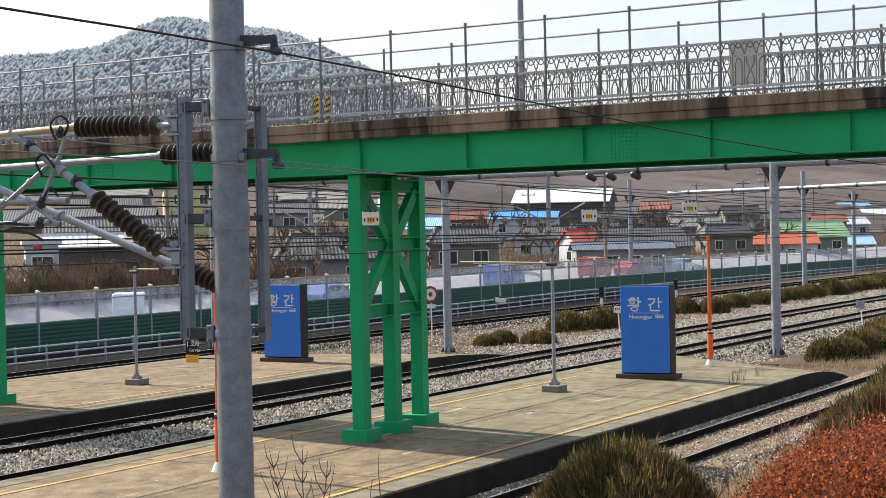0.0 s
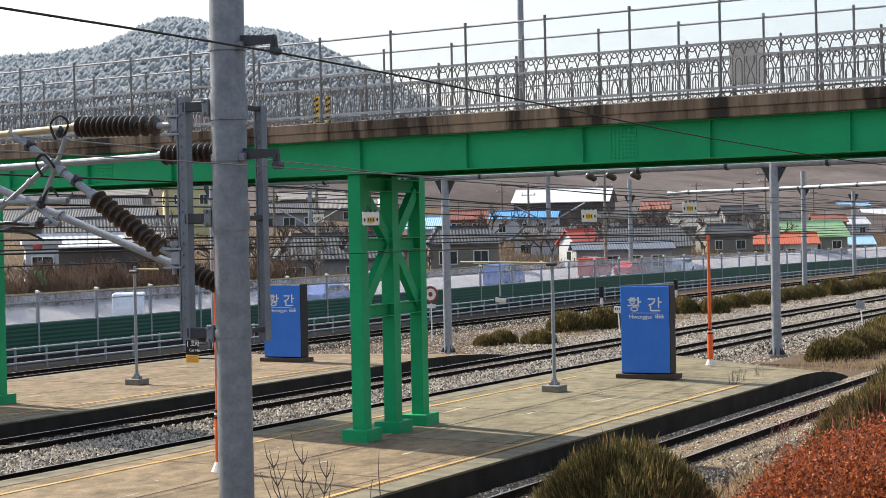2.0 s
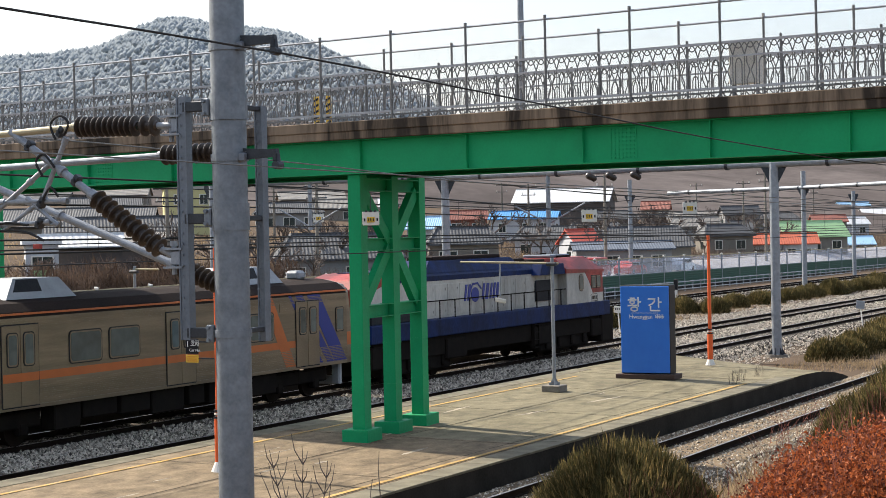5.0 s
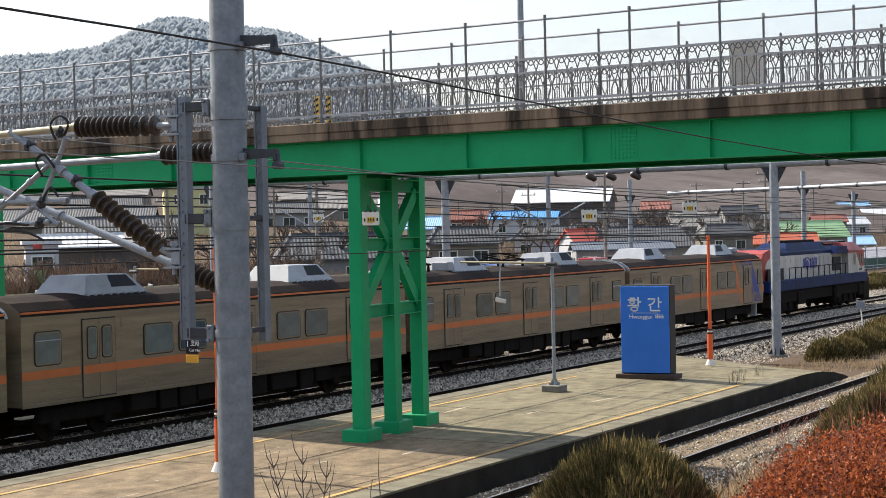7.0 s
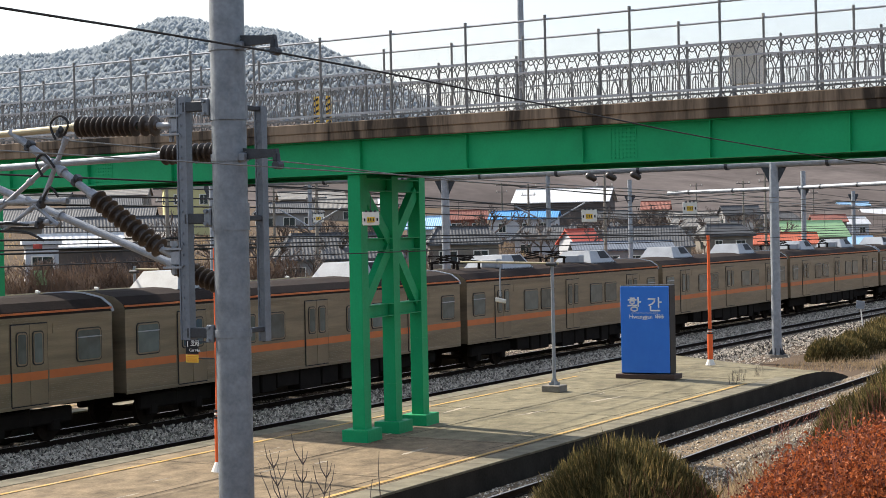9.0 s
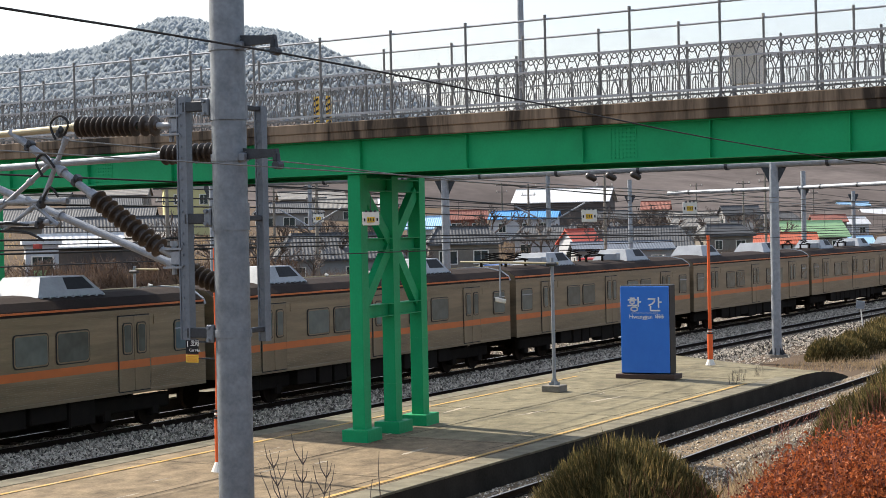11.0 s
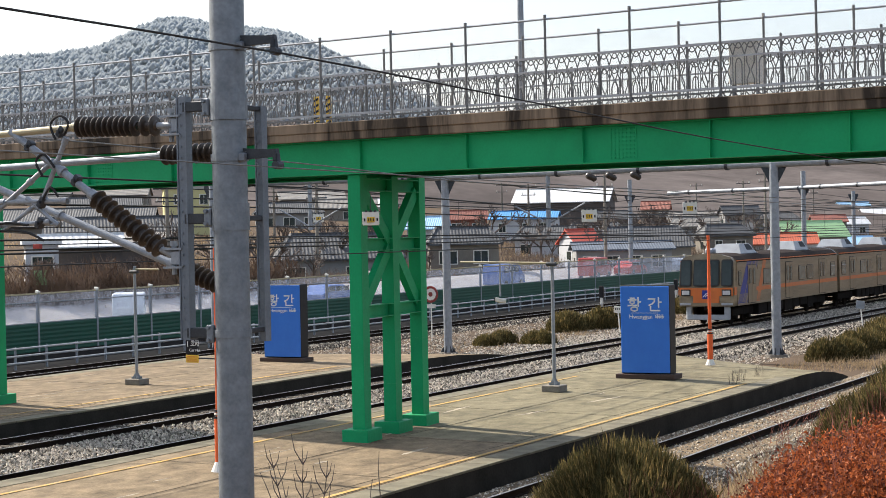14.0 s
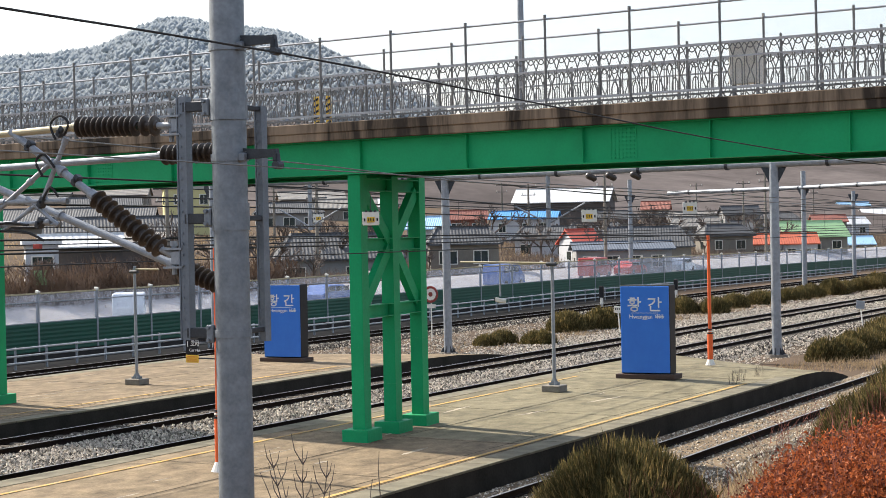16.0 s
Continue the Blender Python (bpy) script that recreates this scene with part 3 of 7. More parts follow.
def make_bogie(axles, spread):
    b = bmesh.new()
    for s in (-1, 1):
        box(b, spread + 1.3, 0.2, 0.42, at(0, s * 1.02, 0.68), 0.05)
        for k in range(axles):
            x = -spread / 2 + spread * k / (axles - 1)
            box(b, 0.34, 0.22, 0.34, at(x, s * 1.02, 0.45), 0.04)
            if k + 1 < axles:
                span(b, (x + spread / (axles - 1) / 2, s * 1.02, 0.5), (x + spread / (axles - 1) / 2, s * 1.02, 0.95), 0.11, seg=8)
    box(b, 0.5, 2.2, 0.3, at(0, 0, 0.75))
    frame_me = mesh(b, "bogie_frame", UNDER)
    b = bmesh.new()
    for s in (-1, 1):
        span(b, (0, s * 0.68, 0.43), (0, s * 0.82, 0.43), 0.43, seg=20)
        span(b, (0, s * 0.82, 0.43), (0, s * 0.84, 0.43), 0.36, 0.2, 16)
    span(b, (0, -0.7, 0.43), (0, 0.7, 0.43), 0.08, seg=8)
    wheel_me = mesh(b, "wheelset", RAIL_SIDE)
    return frame_me, wheel_me


BOGIE2, WHEELS = make_bogie(2, 2.1)
BOGIE3, _w = make_bogie(3, 3.6)


def add_bogie(root, x, three=False):
    bo = share("bogie", BOGIE3 if three else BOGIE2, root, at(x, 0, 0))
    for dx in ((-1.8, 0, 1.8) if three else (-1.05, 1.05)):
        share("wheelset", WHEELS, bo, at(dx, 0, 0))


def mesh_two(b, name, low_m, high_m):
    """A mesh whose raised front lip takes the second material."""
    me = mesh(b, name, [low_m, high_m])
    for f in me.polygons:
        if f.center.z > 0.0205:
            f.material_index = 1
    return me


def window_meshes(w, h, r=0.12):
    b = bmesh.new()
    extrude(b, rounded(w, h, r), 0.02, Matrix())
    extrude(b, rounded(w - 0.06, h - 0.06, r * 0.8), 0.004, at(0, 0, 0.02))
    fr = mesh_two(b, "window_frame", RUBBER, STAINLESS)
    b = bmesh.new()
    extrude(b, rounded(w - 0.13, h - 0.13, r * 0.7), 0.005, at(0, 0, 0.024))
    gl = mesh(b, "window_pane", TRAIN_GLASS)
    return fr, gl


WIN_BIG, WIN_END, WIN_DOOR, WIN_CAB = window_meshes(1.32, 0.86), window_meshes(1.02, 0.88), window_meshes(0.42, 0.86, 0.1), window_meshes(0.5, 0.8, 0.08)
_b = bmesh.new()
box(_b, 1.36, 0.03, 0.02, at(0, 0, 0.03))
WIN_BAR = mesh(_b, "window_bar", AC_GREY)
_b = bmesh.new()
box(_b, 0.655, 2.0, 0.02, at(0, 0, 0.008), 0.006)
DOOR_LEAF = mesh(_b, "door_leaf", STAINLESS)
_b = bmesh.new()
box(_b, 1.37, 2.06, 0.012, at(0, 0, 0.0))
DOOR_FRAME = mesh(_b, "door_frame", GRILLE)


def add_window(root, kind, x, s, z, bar=False, out=0.0):
    w = share("window", kind[0], root, side_m(x, s, z, out))
    share("window_pane", kind[1], w, Matrix())
    if bar:
        share("window_bar", WIN_BAR, w, at(0, 0.2, 0) @ Matrix.Diagonal((0.7, 1, 1, 1)))


def build_ac(root, x):
    b = bmesh.new()
    prof = [(-1.35, 3.70), (-0.95, 4.22), (0.8, 4.22), (1.35, 3.70)]
    lo = [b.verts.new((x + u, -0.88 if z < 4 else -0.62, z)) for u, z in prof]
    hi = [b.verts.new((x + u, 0.88 if z < 4 else 0.62, z)) for u, z in prof]
    b.faces.new(lo)
    b.faces.new(hi[::-1])
    for i in range(4):
        b.faces.new((lo[i], lo[(i + 1) % 4], hi[(i + 1) % 4], hi[i]))
    for k in range(9):
        box(b, 0.05, 0.08, 0.05, at(x - 1.24 + k * 0.31, -0.9, 3.7))
    ac = part("air_conditioner", b, AC_GREY, root, "pale grey roof air conditioner")
    b = bmesh.new()
    for s in (-1, 1):
        q = [Vector((x - 0.1, s * 0.79, 3.88)), Vector((x + 0.98, s * 0.79, 3.88)), Vector((x + 0.7, s * 0.635, 4.19)), Vector((x - 0.1, s * 0.635, 4.19))]
        v = [b.verts.new(p + Vector((0, s * 0.008, 0.004))) for p in q]
        w = [b.verts.new(p + Vector((0, -s * 0.03, -0.02))) for p in q]
        b.faces.new(v)
        for i in range(4):
            b.faces.new((v[i], v[(i + 1) % 4], w[(i + 1) % 4], w[i]))
    part("condenser_grille", b, GRILLE, ac, "dark condenser grille")


def build_pantograph(root, x):
    b = bmesh.new()
    for dx in (-0.9, 0.9):
        for s in (-0.55, 0.55):
            span(b, (x + dx, s, 3.7), (x + dx, s, 3.98), 0.07, 0.05, 8)
    for s in (-0.55, 0.55):
        beam(b, (x - 1.1, s, 4.0), (x + 1.1, s, 4.0), 0.06, 0.06)
        for a, c in (((-1.0, 4.02), (0.5, 4.16)), ((0.5, 4.16), (-0.7, 4.26)), ((1.0, 4.02), (-0.5, 4.15)), ((-0.5, 4.15), (0.7, 4.26))):
            span(b, (x + a[0], s, a[1]), (x + c[0], s * 0.8, c[1]), 0.025, seg=6)
    for dx in (-0.7, 0.7):
        beam(b, (x + dx, -0.8, 4.27), (x + dx, 0.8, 4.27), 0.05, 0.04)
    part("pantograph", b, UNDER, root, "folded pantograph")
    b = bmesh.new()
    box(b, 0.5, 0.7, 0.35, at(x + 2.3, -0.4, 3.9), 0.04)
    span(b, (x + 2.9, -0.5, 3.72), (x + 2.9, -0.5, 4.05), 0.1, seg=8)
    part("roof_box", b, AC_GREY, root)


def stripe_quad(b, x0, x1, w, z0, z1, s):
    """A slanted paint band on the side from x0 at z0 to x1 at z1."""
    v = [Vector((x0, s * 1.563, z0)), Vector((x0 + w, s * 1.563, z0)), Vector((x1 + w, s * 1.563, z1)), Vector((x1, s * 1.563, z1))]
    lo = [b.verts.new(p) for p in v]
    hi = [b.verts.new(p + Vector((0, s * 0.004, 0))) for p in v]
    b.faces.new(lo)
    b.faces.new(hi)
    for i in range(4):
        b.faces.new((lo[i], lo[(i + 1) % 4], hi[(i + 1) % 4], hi[i]))


def build_car(cab, panto, label):
    """A railcar, its cab end (if any) towards -x; origin at the rails under its middle."""
    root = thing("railcar", at(0, MAIN_Y, 0), label, "railcar", "railcars of the train")
    x0, x1 = (-9.15 if cab else -9.72), 9.72
    b = bmesh.new()
    pts = CAR_PROFILE
    ends = [(x0, 1.0), (x1, 1.0)]
    rings = [[b.verts.new((x, y, z)) for y, z in pts] for x, _ in ends]
    n = len(pts)
    for i in range(n):
        b.faces.new((rings[0][i], rings[0][(i + 1) % n], rings[1][(i + 1) % n], rings[1][i]))
    b.faces.new(rings[0])
    b.faces.new(rings[1][::-1])
    body = part("car_body", b, [STAINLESS, ROOF_DK], root, "unpainted stainless steel body")
    for f in body.data.polygons:
        if f.center.z > 3.3 and abs(f.normal.x) < 0.5:
            f.material_index = 1
    for s in (-1, 1):
        # ribs, sill and gutter
        b = bmesh.new()
        for k in range(9):
            for u, v in ((x0, -7.5), (-6.05, -0.87), (0.57, 5.77), (7.2, x1)):
                box(b, v - u, 0.012, 0.022, at((u + v) / 2, s * 1.564, 1.2 + 0.05 * k))
        for k in range(5):
            box(b, x1 - x0, 0.012, 0.016, at((x0 + x1) / 2, s * 1.564, 3.06 + 0.045 * k))
        part("corrugation", b, STAINLESS, root, "ribbed stainless side panels")
        b = bmesh.new()
        box(b, x1 - x0, 0.05, 0.1, at((x0 + x1) / 2, s * 1.55, 1.06), 0.01)
        part("sill", b, STAINLESS, root)
        b = bmesh.new()
        box(b, x1 - x0, 0.03, 0.05, at((x0 + x1) / 2, s * 1.545, 3.37))
        part("gutter", b, BAND, root, "thin orange gutter line")
        b = bmesh.new()
        bx0 = x0 + 4.4 if cab else x0
        for u, v in ((bx0, -7.5), (-6.05, -0.87), (0.57, 5.77), (7.2, x1)):
            if v > u:
                box(b, v - u, 0.006, 0.21, at((u + v) / 2, s * 1.563, 1.81))
        part("orange_band", b, BAND, root, "orange waist band")
        for x in (-6.75, -0.15, 6.45):
            d = share("door", DOOR_FRAME, root, side_m(x, s, 2.1, 0.012))
            for k, dx in enumerate((-0.335, 0.335)):
                leaf = share("door_leaf", DOOR_LEAF, d, at(dx, 0.0, 0.002))
            for dx in (-0.3, 0.3):
                add_window(root, WIN_DOOR, x + dx, s, 2.5, out=0.026)
            b = bmesh.new()
            if x > -6 or not cab:
                box(b, 1.3, 0.02, 0.21, at(x, s * 1.586, 1.81))
                part("door_band", b, BAND, root)
            else:
                b.free()
        for x in (-4.2, -2.62, 2.35, 3.95):
            add_window(root, WIN_BIG, x, s, 2.43)
        for x in ((8.75,) if cab else (-8.75, 8.75)):
            add_window(root, WIN_END, x, s, 2.46, True)
        for x in (-5.5, 7.65):
            b = bmesh.new()
            box(b, 0.62, 0.03, 0.26, at(x, s * 1.555, 2.96))
            for k in range(4):
                box(b, 0.62, 0.012, 0.02, at(x, s * 1.576, 2.86 + 0.065 * k))
            part("vent_grille", b, STAINLESS, root)
        b = bmesh.new()
        rng = random.Random(5 if cab else 7)
        x = -5.2
        while x < 5.0:
            w = rng.uniform(0.7, 1.9)
            hh = rng.uniform(0.5, 0.72)
            box(b, w, 0.5, hh, at(x + w / 2, s * 1.15, 1.04 - hh / 2), 0.03)
            part("underfloor_box", b, UNDER, root, "grimy equipment box under the floor")
            b = bmesh.new()
            x += w + rng.uniform(0.06, 0.25)
        b.free()
    for x in (-3.9 if panto else -5.1, 4.8):
        build_ac(root, x)
    if panto:
        build_pantograph(root, -7.6)
        build_pantograph(root, 0.4)
    for x in (-6.9, 6.9):
        add_bogie(root, x)
    # end gangway and coupler
    b = bmesh.new()
    box(b, 0.5, 1.1, 2.3, at(x1 + 0.1, 0, 2.2), 0.05)
    part("gangway", b, RUBBER, root, "black gangway bellows")
    for xe in (x0 - 0.1, x1 + 0.1):
        b = bmesh.new()
        box(b, 0.7, 0.25, 0.25, at(xe, 0, 0.9), 0.04)
        part("coupler", b, UNDER, root)
    b = bmesh.new()
    rp = [(y * 1.0, z) for y, z in CAR_PROFILE[2:-2]]
    for i in range(len(rp) - 1):
        beam(b, (x1 + 0.03, rp[i][0] * 0.985, rp[i][1] - 0.02), (x1 + 0.03, rp[i + 1][0] * 0.985, rp[i + 1][1] - 0.02), 0.1, 0.1)
    part("end_frame", b, AC_GREY, root)
    if cab:
        cx = x0
        b = bmesh.new()
        # slightly raked cab mask
        prof = [(-1.5, 1.0), (-1.55, 1.2), (-1.55, 2.0), (-1.52, 3.3), (-1.35, 3.55), (-0.8, 3.7), (0.8, 3.7), (1.35, 3.55), (1.52, 3.3), (1.55, 2.0), (1.55, 1.2), (1.5, 1.0)]
        r0 = [b.verts.new((cx + 0.02, y, z)) for y, z in prof]
        r1 = [b.verts.new((cx - 0.42 + max(0, z - 2.0) * 0.13, y * 0.97, z)) for y, z in prof]
        n = len(prof)
        for i in range(n):
            b.faces.new((r0[i], r0[(i + 1) % n], r1[(i + 1) % n], r1[i]))
        b.faces.new(r1)
        cabm = part("cab_end", b, STAINLESS, root, "flat grey cab end")
        fx_ = lambda z: cx - 0.43 + max(0, z - 2.0) * 0.13
        F = lambda y, z, o=0.0: at(fx_(z) - o, y, z) @ Matrix(((0, 0, -1, 0), (-1, 0, 0, 0), (0, 1, 0, 0), (0, 0, 0, 1))) @ Matrix.Rotation(radians(-7.4 if z > 2.1 else 0), 4, "X")
        for y, w in ((0.0, 1.42), (1.13, 0.62), (-1.13, 0.62)):
            b = bmesh.new()
            extrude(b, rounded(w, 1.42, 0.12), 0.03, F(y, 2.75))
            fr = part("cab_window", b, RUBBER, root, "black framed cab window")
            b = bmesh.new()
            extrude(b, rounded(w - 0.12, 1.28, 0.1), 0.012, F(y, 2.75, 0.03))
            part("window_pane", b, GLASS_DK, fr)
        b = bmesh.new()
        box(b, 1.44, 0.78, 0.02, F(0, 1.58), 0.0)
        for s in (-1, 1):
            box(b, 0.75, 0.42, 0.02, F(s * 1.1, 1.77))
        part("cab_mask", b, BAND, root, "orange painted cab front")
        b = bmesh.new()
        box(b, 0.44, 0.46, 0.02, F(0, 1.62, 0.015))
        part("emblem", b, BAND_BLUE, root, "blue square emblem")
        b = bmesh.new()
        strokes(b, [[(-0.16, -0.12), (0.0, 0.05), (0.17, 0.1)], [(-0.05, -0.12), (0.05, -0.04), (0.17, -0.03)]], F(0, 1.62, 0.03), 0.035, 0.012)
        part("emblem_mark", b, WHITE, root)
        for s in (-1, 1):
            b = bmesh.new()
            box(b, 0.52, 0.34, 0.04, F(s * 1.12, 1.72, 0.02), 0.01)
            hl = part("headlight_housing", b, RUBBER, root, "black headlight housing")
            b = bmesh.new()
            box(b, 0.4, 0.22, 0.03, F(s * 1.12, 1.72, 0.045), 0.01)
            part("headlight", b, LAMP_GLASS, hl, "unlit headlight")
            b = bmesh.new()
            box(b, 0.62, 0.12, 0.06, F(s * 1.15, 1.12, 0.02), 0.01)
            part("step_plate", b, AC_GREY, root)
            # stripes and cab door
            b = bmesh.new()
            stripe_quad(b, x0 + 0.05, x0 + 1.65, 0.75, 1.13, 3.3, s)
            stripe_quad(b, x0 + 0.85, x0 + 2.65, 0.4, 1.13, 3.3, s)
            stripe_quad(b, x0 + 1.5, x0 + 3.3, 0.16, 1.13, 3.3, s)
            part("slanted_stripe", b, BAND_BLUE, root, "slanted blue stripes")
            b = bmesh.new()
            stripe_quad(b, x0 + 3.1, x0 + 4.35, 0.55, 1.13, 3.3, s)
            part("slanted_stripe", b, BAND, root, "slanted orange stripe")
            b = bmesh.new()
            box(b, 0.36, 0.03, 0.42, at(x0 - 0.2, s * 1.535, 1.8))
            part("cab_side_band", b, BAND, root, "orange band round the cab corner")
            add_window(root, WIN_CAB, x0 + 0.45, s, 2.45)
            b = bmesh.new()
            box(b, 0.2, 0.3, 0.75, at(x0 - 0.15, s * 1.05, 0.66), 0.04)
            part("snow_plough_side", b, AC_GREY, root, "pale grey skirt")
        b = bmesh.new()
        box(b, 0.1, 2.3, 0.28, at(x0 - 0.25, 0, 0.42), 0.03)
        part("snow_plough", b, AC_GREY, root, "pale grey skirt")
        b = bmesh.new()
        box(b, 0.5, 0.5, 0.3, at(x0 + 0.9, 0.2, 3.88), 0.08)
        part("horn_cover", b, AC_GREY, root)
    return root


def build_loco():
    """Diesel locomotive; local x from the rear coupling (0) to its front (22)."""
    root = thing("locomotive", at(0, MAIN_Y, 0), "diesel locomotive in white, blue and red, weathered", "locomotive")
    b = bmesh.new()
    box(b, 20.7, 2.96, 0.62, at(11.2, 0, 1.76), 0.03)
    part("frame_sill", b, LOCO_BLUE, root, "dark blue frame side")
    b = bmesh.new()
    span(b, (8.6, 0, 0.98), (13.4, 0, 0.98), 0.62, seg=16)
    box(b, 4.8, 2.3, 0.6, at(11, 0, 1.2), 0.1)
    part("fuel_tank", b, UNDER, root, "grimy fuel tank")
    # Solid dark block added to close the bright gaps below the sill.
    b = bmesh.new()
    box(b, 19.8, 2.6, 0.72, at(11.2, 0, 1.12), 0.03)
    part("underframe", b, UNDER, root, "grimy black block added to close the gaps below the frame")
    # Dark boxes added along both sides to fill the same gaps.
    for s in (-1, 1):
        for x_, w_ in ((7.2, 1.6), (14.6, 1.5), (1.6, 1.2), (20.4, 1.4)):
            b = bmesh.new()
            box(b, w_, 0.5, 0.75, at(x_, s * 1.15, 0.95), 0.05)
            part("equipment_box", b, UNDER, root)
    for x in (4.6, 17.4):
        add_bogie(root, x, True)
        # Solid black block added over each bogie, filling its dark gaps.
        b = bmesh.new()
        box(b, 5.0, 2.3, 0.62, at(x, 0, 0.56), 0.06)
        for dx in (-1.9, -0.65, 0.65, 1.9):
            for s in (-1, 1):
                box(b, 0.36, 0.12, 0.5, at(x + dx, s * 1.2, 0.6), 0.05)
        part("bogie_frame", b, UNDER, root, "solid black bogie block with spring boxes, added to fill gaps")
    # long hood
    b = bmesh.new()
    hood = [(-1.05, 2.07), (-1.05, 3.42), (1.05, 3.42), (1.05, 2.07)]
    r0 = [b.verts.new((3.2, y, z)) for y, z in hood]
    r1 = [b.verts.new((17.0, y, z)) for y, z in hood]
    for i in range(4):
        b.faces.new((r0[i], r0[(i + 1) % 4], r1[(i + 1) % 4], r1[i]))
    b.faces.new(r0)
    b.faces.new(r1)
    hd_ = part("hood", b, LOCO_WHITE, root, "dirty white engine hood")
    for i in range(14):
        for s in (-1, 1):
            b = bmesh.new()
            box(b, 0.9, 0.02, 1.15, at(3.75 + i * 0.96, s * 1.055, 2.72), 0.006)
            box(b, 0.05, 0.03, 0.1, at(4.1 + i * 0.96, s * 1.07, 3.1))
            box(b, 0.05, 0.03, 0.1, at(4.1 + i * 0.96, s * 1.07, 2.3))
            part("hood_door", b, LOCO_WHITE, hd_)
    b = bmesh.new()
    top = [(-1.06, 3.42), (-1.06, 3.6), (-0.75, 3.84), (0.75, 3.84), (1.06, 3.6), (1.06, 3.42)]
    r0 = [b.verts.new((2.4, y, z)) for y, z in top]
    r1 = [b.verts.new((17.0, y, z)) for y, z in top]
    for i in range(6):
        b.faces.new((r0[i], r0[(i + 1) % 6], r1[(i + 1) % 6], r1[i]))
    b.faces.new(r0)
    b.faces.new(r1)
    part("hood_roof", b, LOCO_BLUE, root, "blue hood roof")
    b = bmesh.new()
    ra = [(-0.95, 3.7), (-0.7, 4.14), (0.7, 4.14), (0.95, 3.7)]
    r0 = [b.verts.new((5.6 if z < 4 else 6.4, y, z)) for y, z in ra]
    r1 = [b.verts.new((13.8 if z < 4 else 13.2, y, z)) for y, z in ra]
    for i in range(4):
        b.faces.new((r0[i], r0[(i + 1) % 4], r1[(i + 1) % 4], r1[i]))
    b.faces.new(r0)
    b.faces.new(r1)
    part("raised_roof", b, LOCO_BLUE, root)
    b = bmesh.new()
    box(b, 5.6, 1.1, 0.16, at(9.8, 0, 4.2), 0.03)
    box(b, 0.9, 0.9, 0.2, at(14.6, 0, 3.95), 0.03)
    box(b, 1.6, 1.2, 0.1, at(15.9, 0, 3.92), 0.02)
    part("exhaust_deck", b, ROOF_DK, root, "sooty exhaust and fan deck")
    # rear nose, red with a curved boundary
    b = bmesh.new()
    nose = [(0.7, 2.07), (0.7, 3.3), (1.0, 3.62), (2.0, 3.8), (3.2, 3.82), (3.2, 2.07)]
    extrude(b, nose, 2.12, Matrix(((1, 0, 0, 0), (0, 0, 1, -1.06), (0, 1, 0, 0), (0, 0, 0, 1))))
    part("rear_nose", b, LOCO_RED, root, "red rear nose")
    for s in (-1, 1):
        b = bmesh.new()
        arc = [(3.22, 2.75), (1.3, 2.75)] + [(1.3 + 1.92 * (1 - math.cos(radians(a))), 2.75 + 0.68 * math.sin(radians(a))) for a in range(15, 91, 15)]
        extrude(b, arc, 0.012, at(0, s * 1.06 - 0.006, 0) @ Matrix(((1, 0, 0, 0), (0, 0, 1, 0), (0, 1, 0, 0), (0, 0, 0, 1))))
        part("nose_flash", b, LOCO_WHITE, root, "white flash on the nose")
        b = bmesh.new()
        box(b, 2.9, 0.08, 0.66, at(2.75, s * 1.2, 2.4), 0.02)
        part("side_locker", b, GRILLE, root, "dark battery locker")
        b = bmesh.new()
        box(b, 1.7, 0.1, 0.85, at(15.5, s * 1.1, 2.72), 0.02)
        part("radiator_shutter", b, GRILLE, root, "dark radiator shutter")
        b = bmesh.new()
        fl = [(14.4, 3.36), (16.9, 3.36), (16.7, 3.8), (14.6, 3.8)]
        extrude(b, fl, 0.42, at(0, s * 1.03 - (0.42 if s < 0 else 0), 0) @ Matrix(((1, 0, 0, 0), (0, 0, 1, 0), (0, 1, 0, 0), (0, 0, 0, 1))))
        part("radiator_flare", b, LOCO_BLUE, root)
        # walkway rail
        y = s * 1.4
        x = 4.7
        while x < 17.5:
            b = bmesh.new()
            span(b, (x, y, 2.05), (x, y, 2.72 + (0.0)), 0.025, seg=6)
            part("handrail_post", b, UNDER, root)
            x += 1.18
        b = bmesh.new()
        span(b, (4.7, y, 2.72), (17.2, y, 2.72), 0.022, seg=6)
        part("handrail", b, UNDER, root)
        b = bmesh.new()
        for k in range(4):
            box(b, 0.45, 0.25, 0.03, at(14.0, s * 1.35, 0.5 + k * 0.3))
        for dx in (-0.22, 0.22):
            box(b, 0.03, 0.2, 1.0, at(14.0 + dx, s * 1.35, 0.95))
        part("ladder", b, UNDER, root)
    # logo: blue lettering as plain shapes, a ring and slanted bars
    b = bmesh.new()
    L = side_m(9.75, -1, 2.9, -0.485)
    sl = 0.22
    for x, w_ in ((-1.35, 0.16), (-1.08, 0.2), (0.12, 0.16), (0.42, 0.22), (0.78, 0.16), (1.05, 0.16), (1.32, 0.2)):
        extrude(b, [(x, -0.3), (x + w_, -0.3), (x + w_ + 0.16, 0.3), (x + 0.16, 0.3)], 0.012, L)
    extrude(b, ring(-0.42, -0.1, 0.32, 0.28, 20)[:-1], 0.012, L)
    strokes(b, [[(-0.85, 0.0), (-0.6, 0.3), (-0.2, 0.33), (0.1, 0.12)]], L, 0.07)
    part("logo", b, BAND_BLUE, root, "blue logo of plain shapes")
    # cab
    SIDE = Matrix(((1, 0, 0, 0), (0, 0, 1, 0), (0, 1, 0, 0), (0, 0, 0, 1)))
    b = bmesh.new()
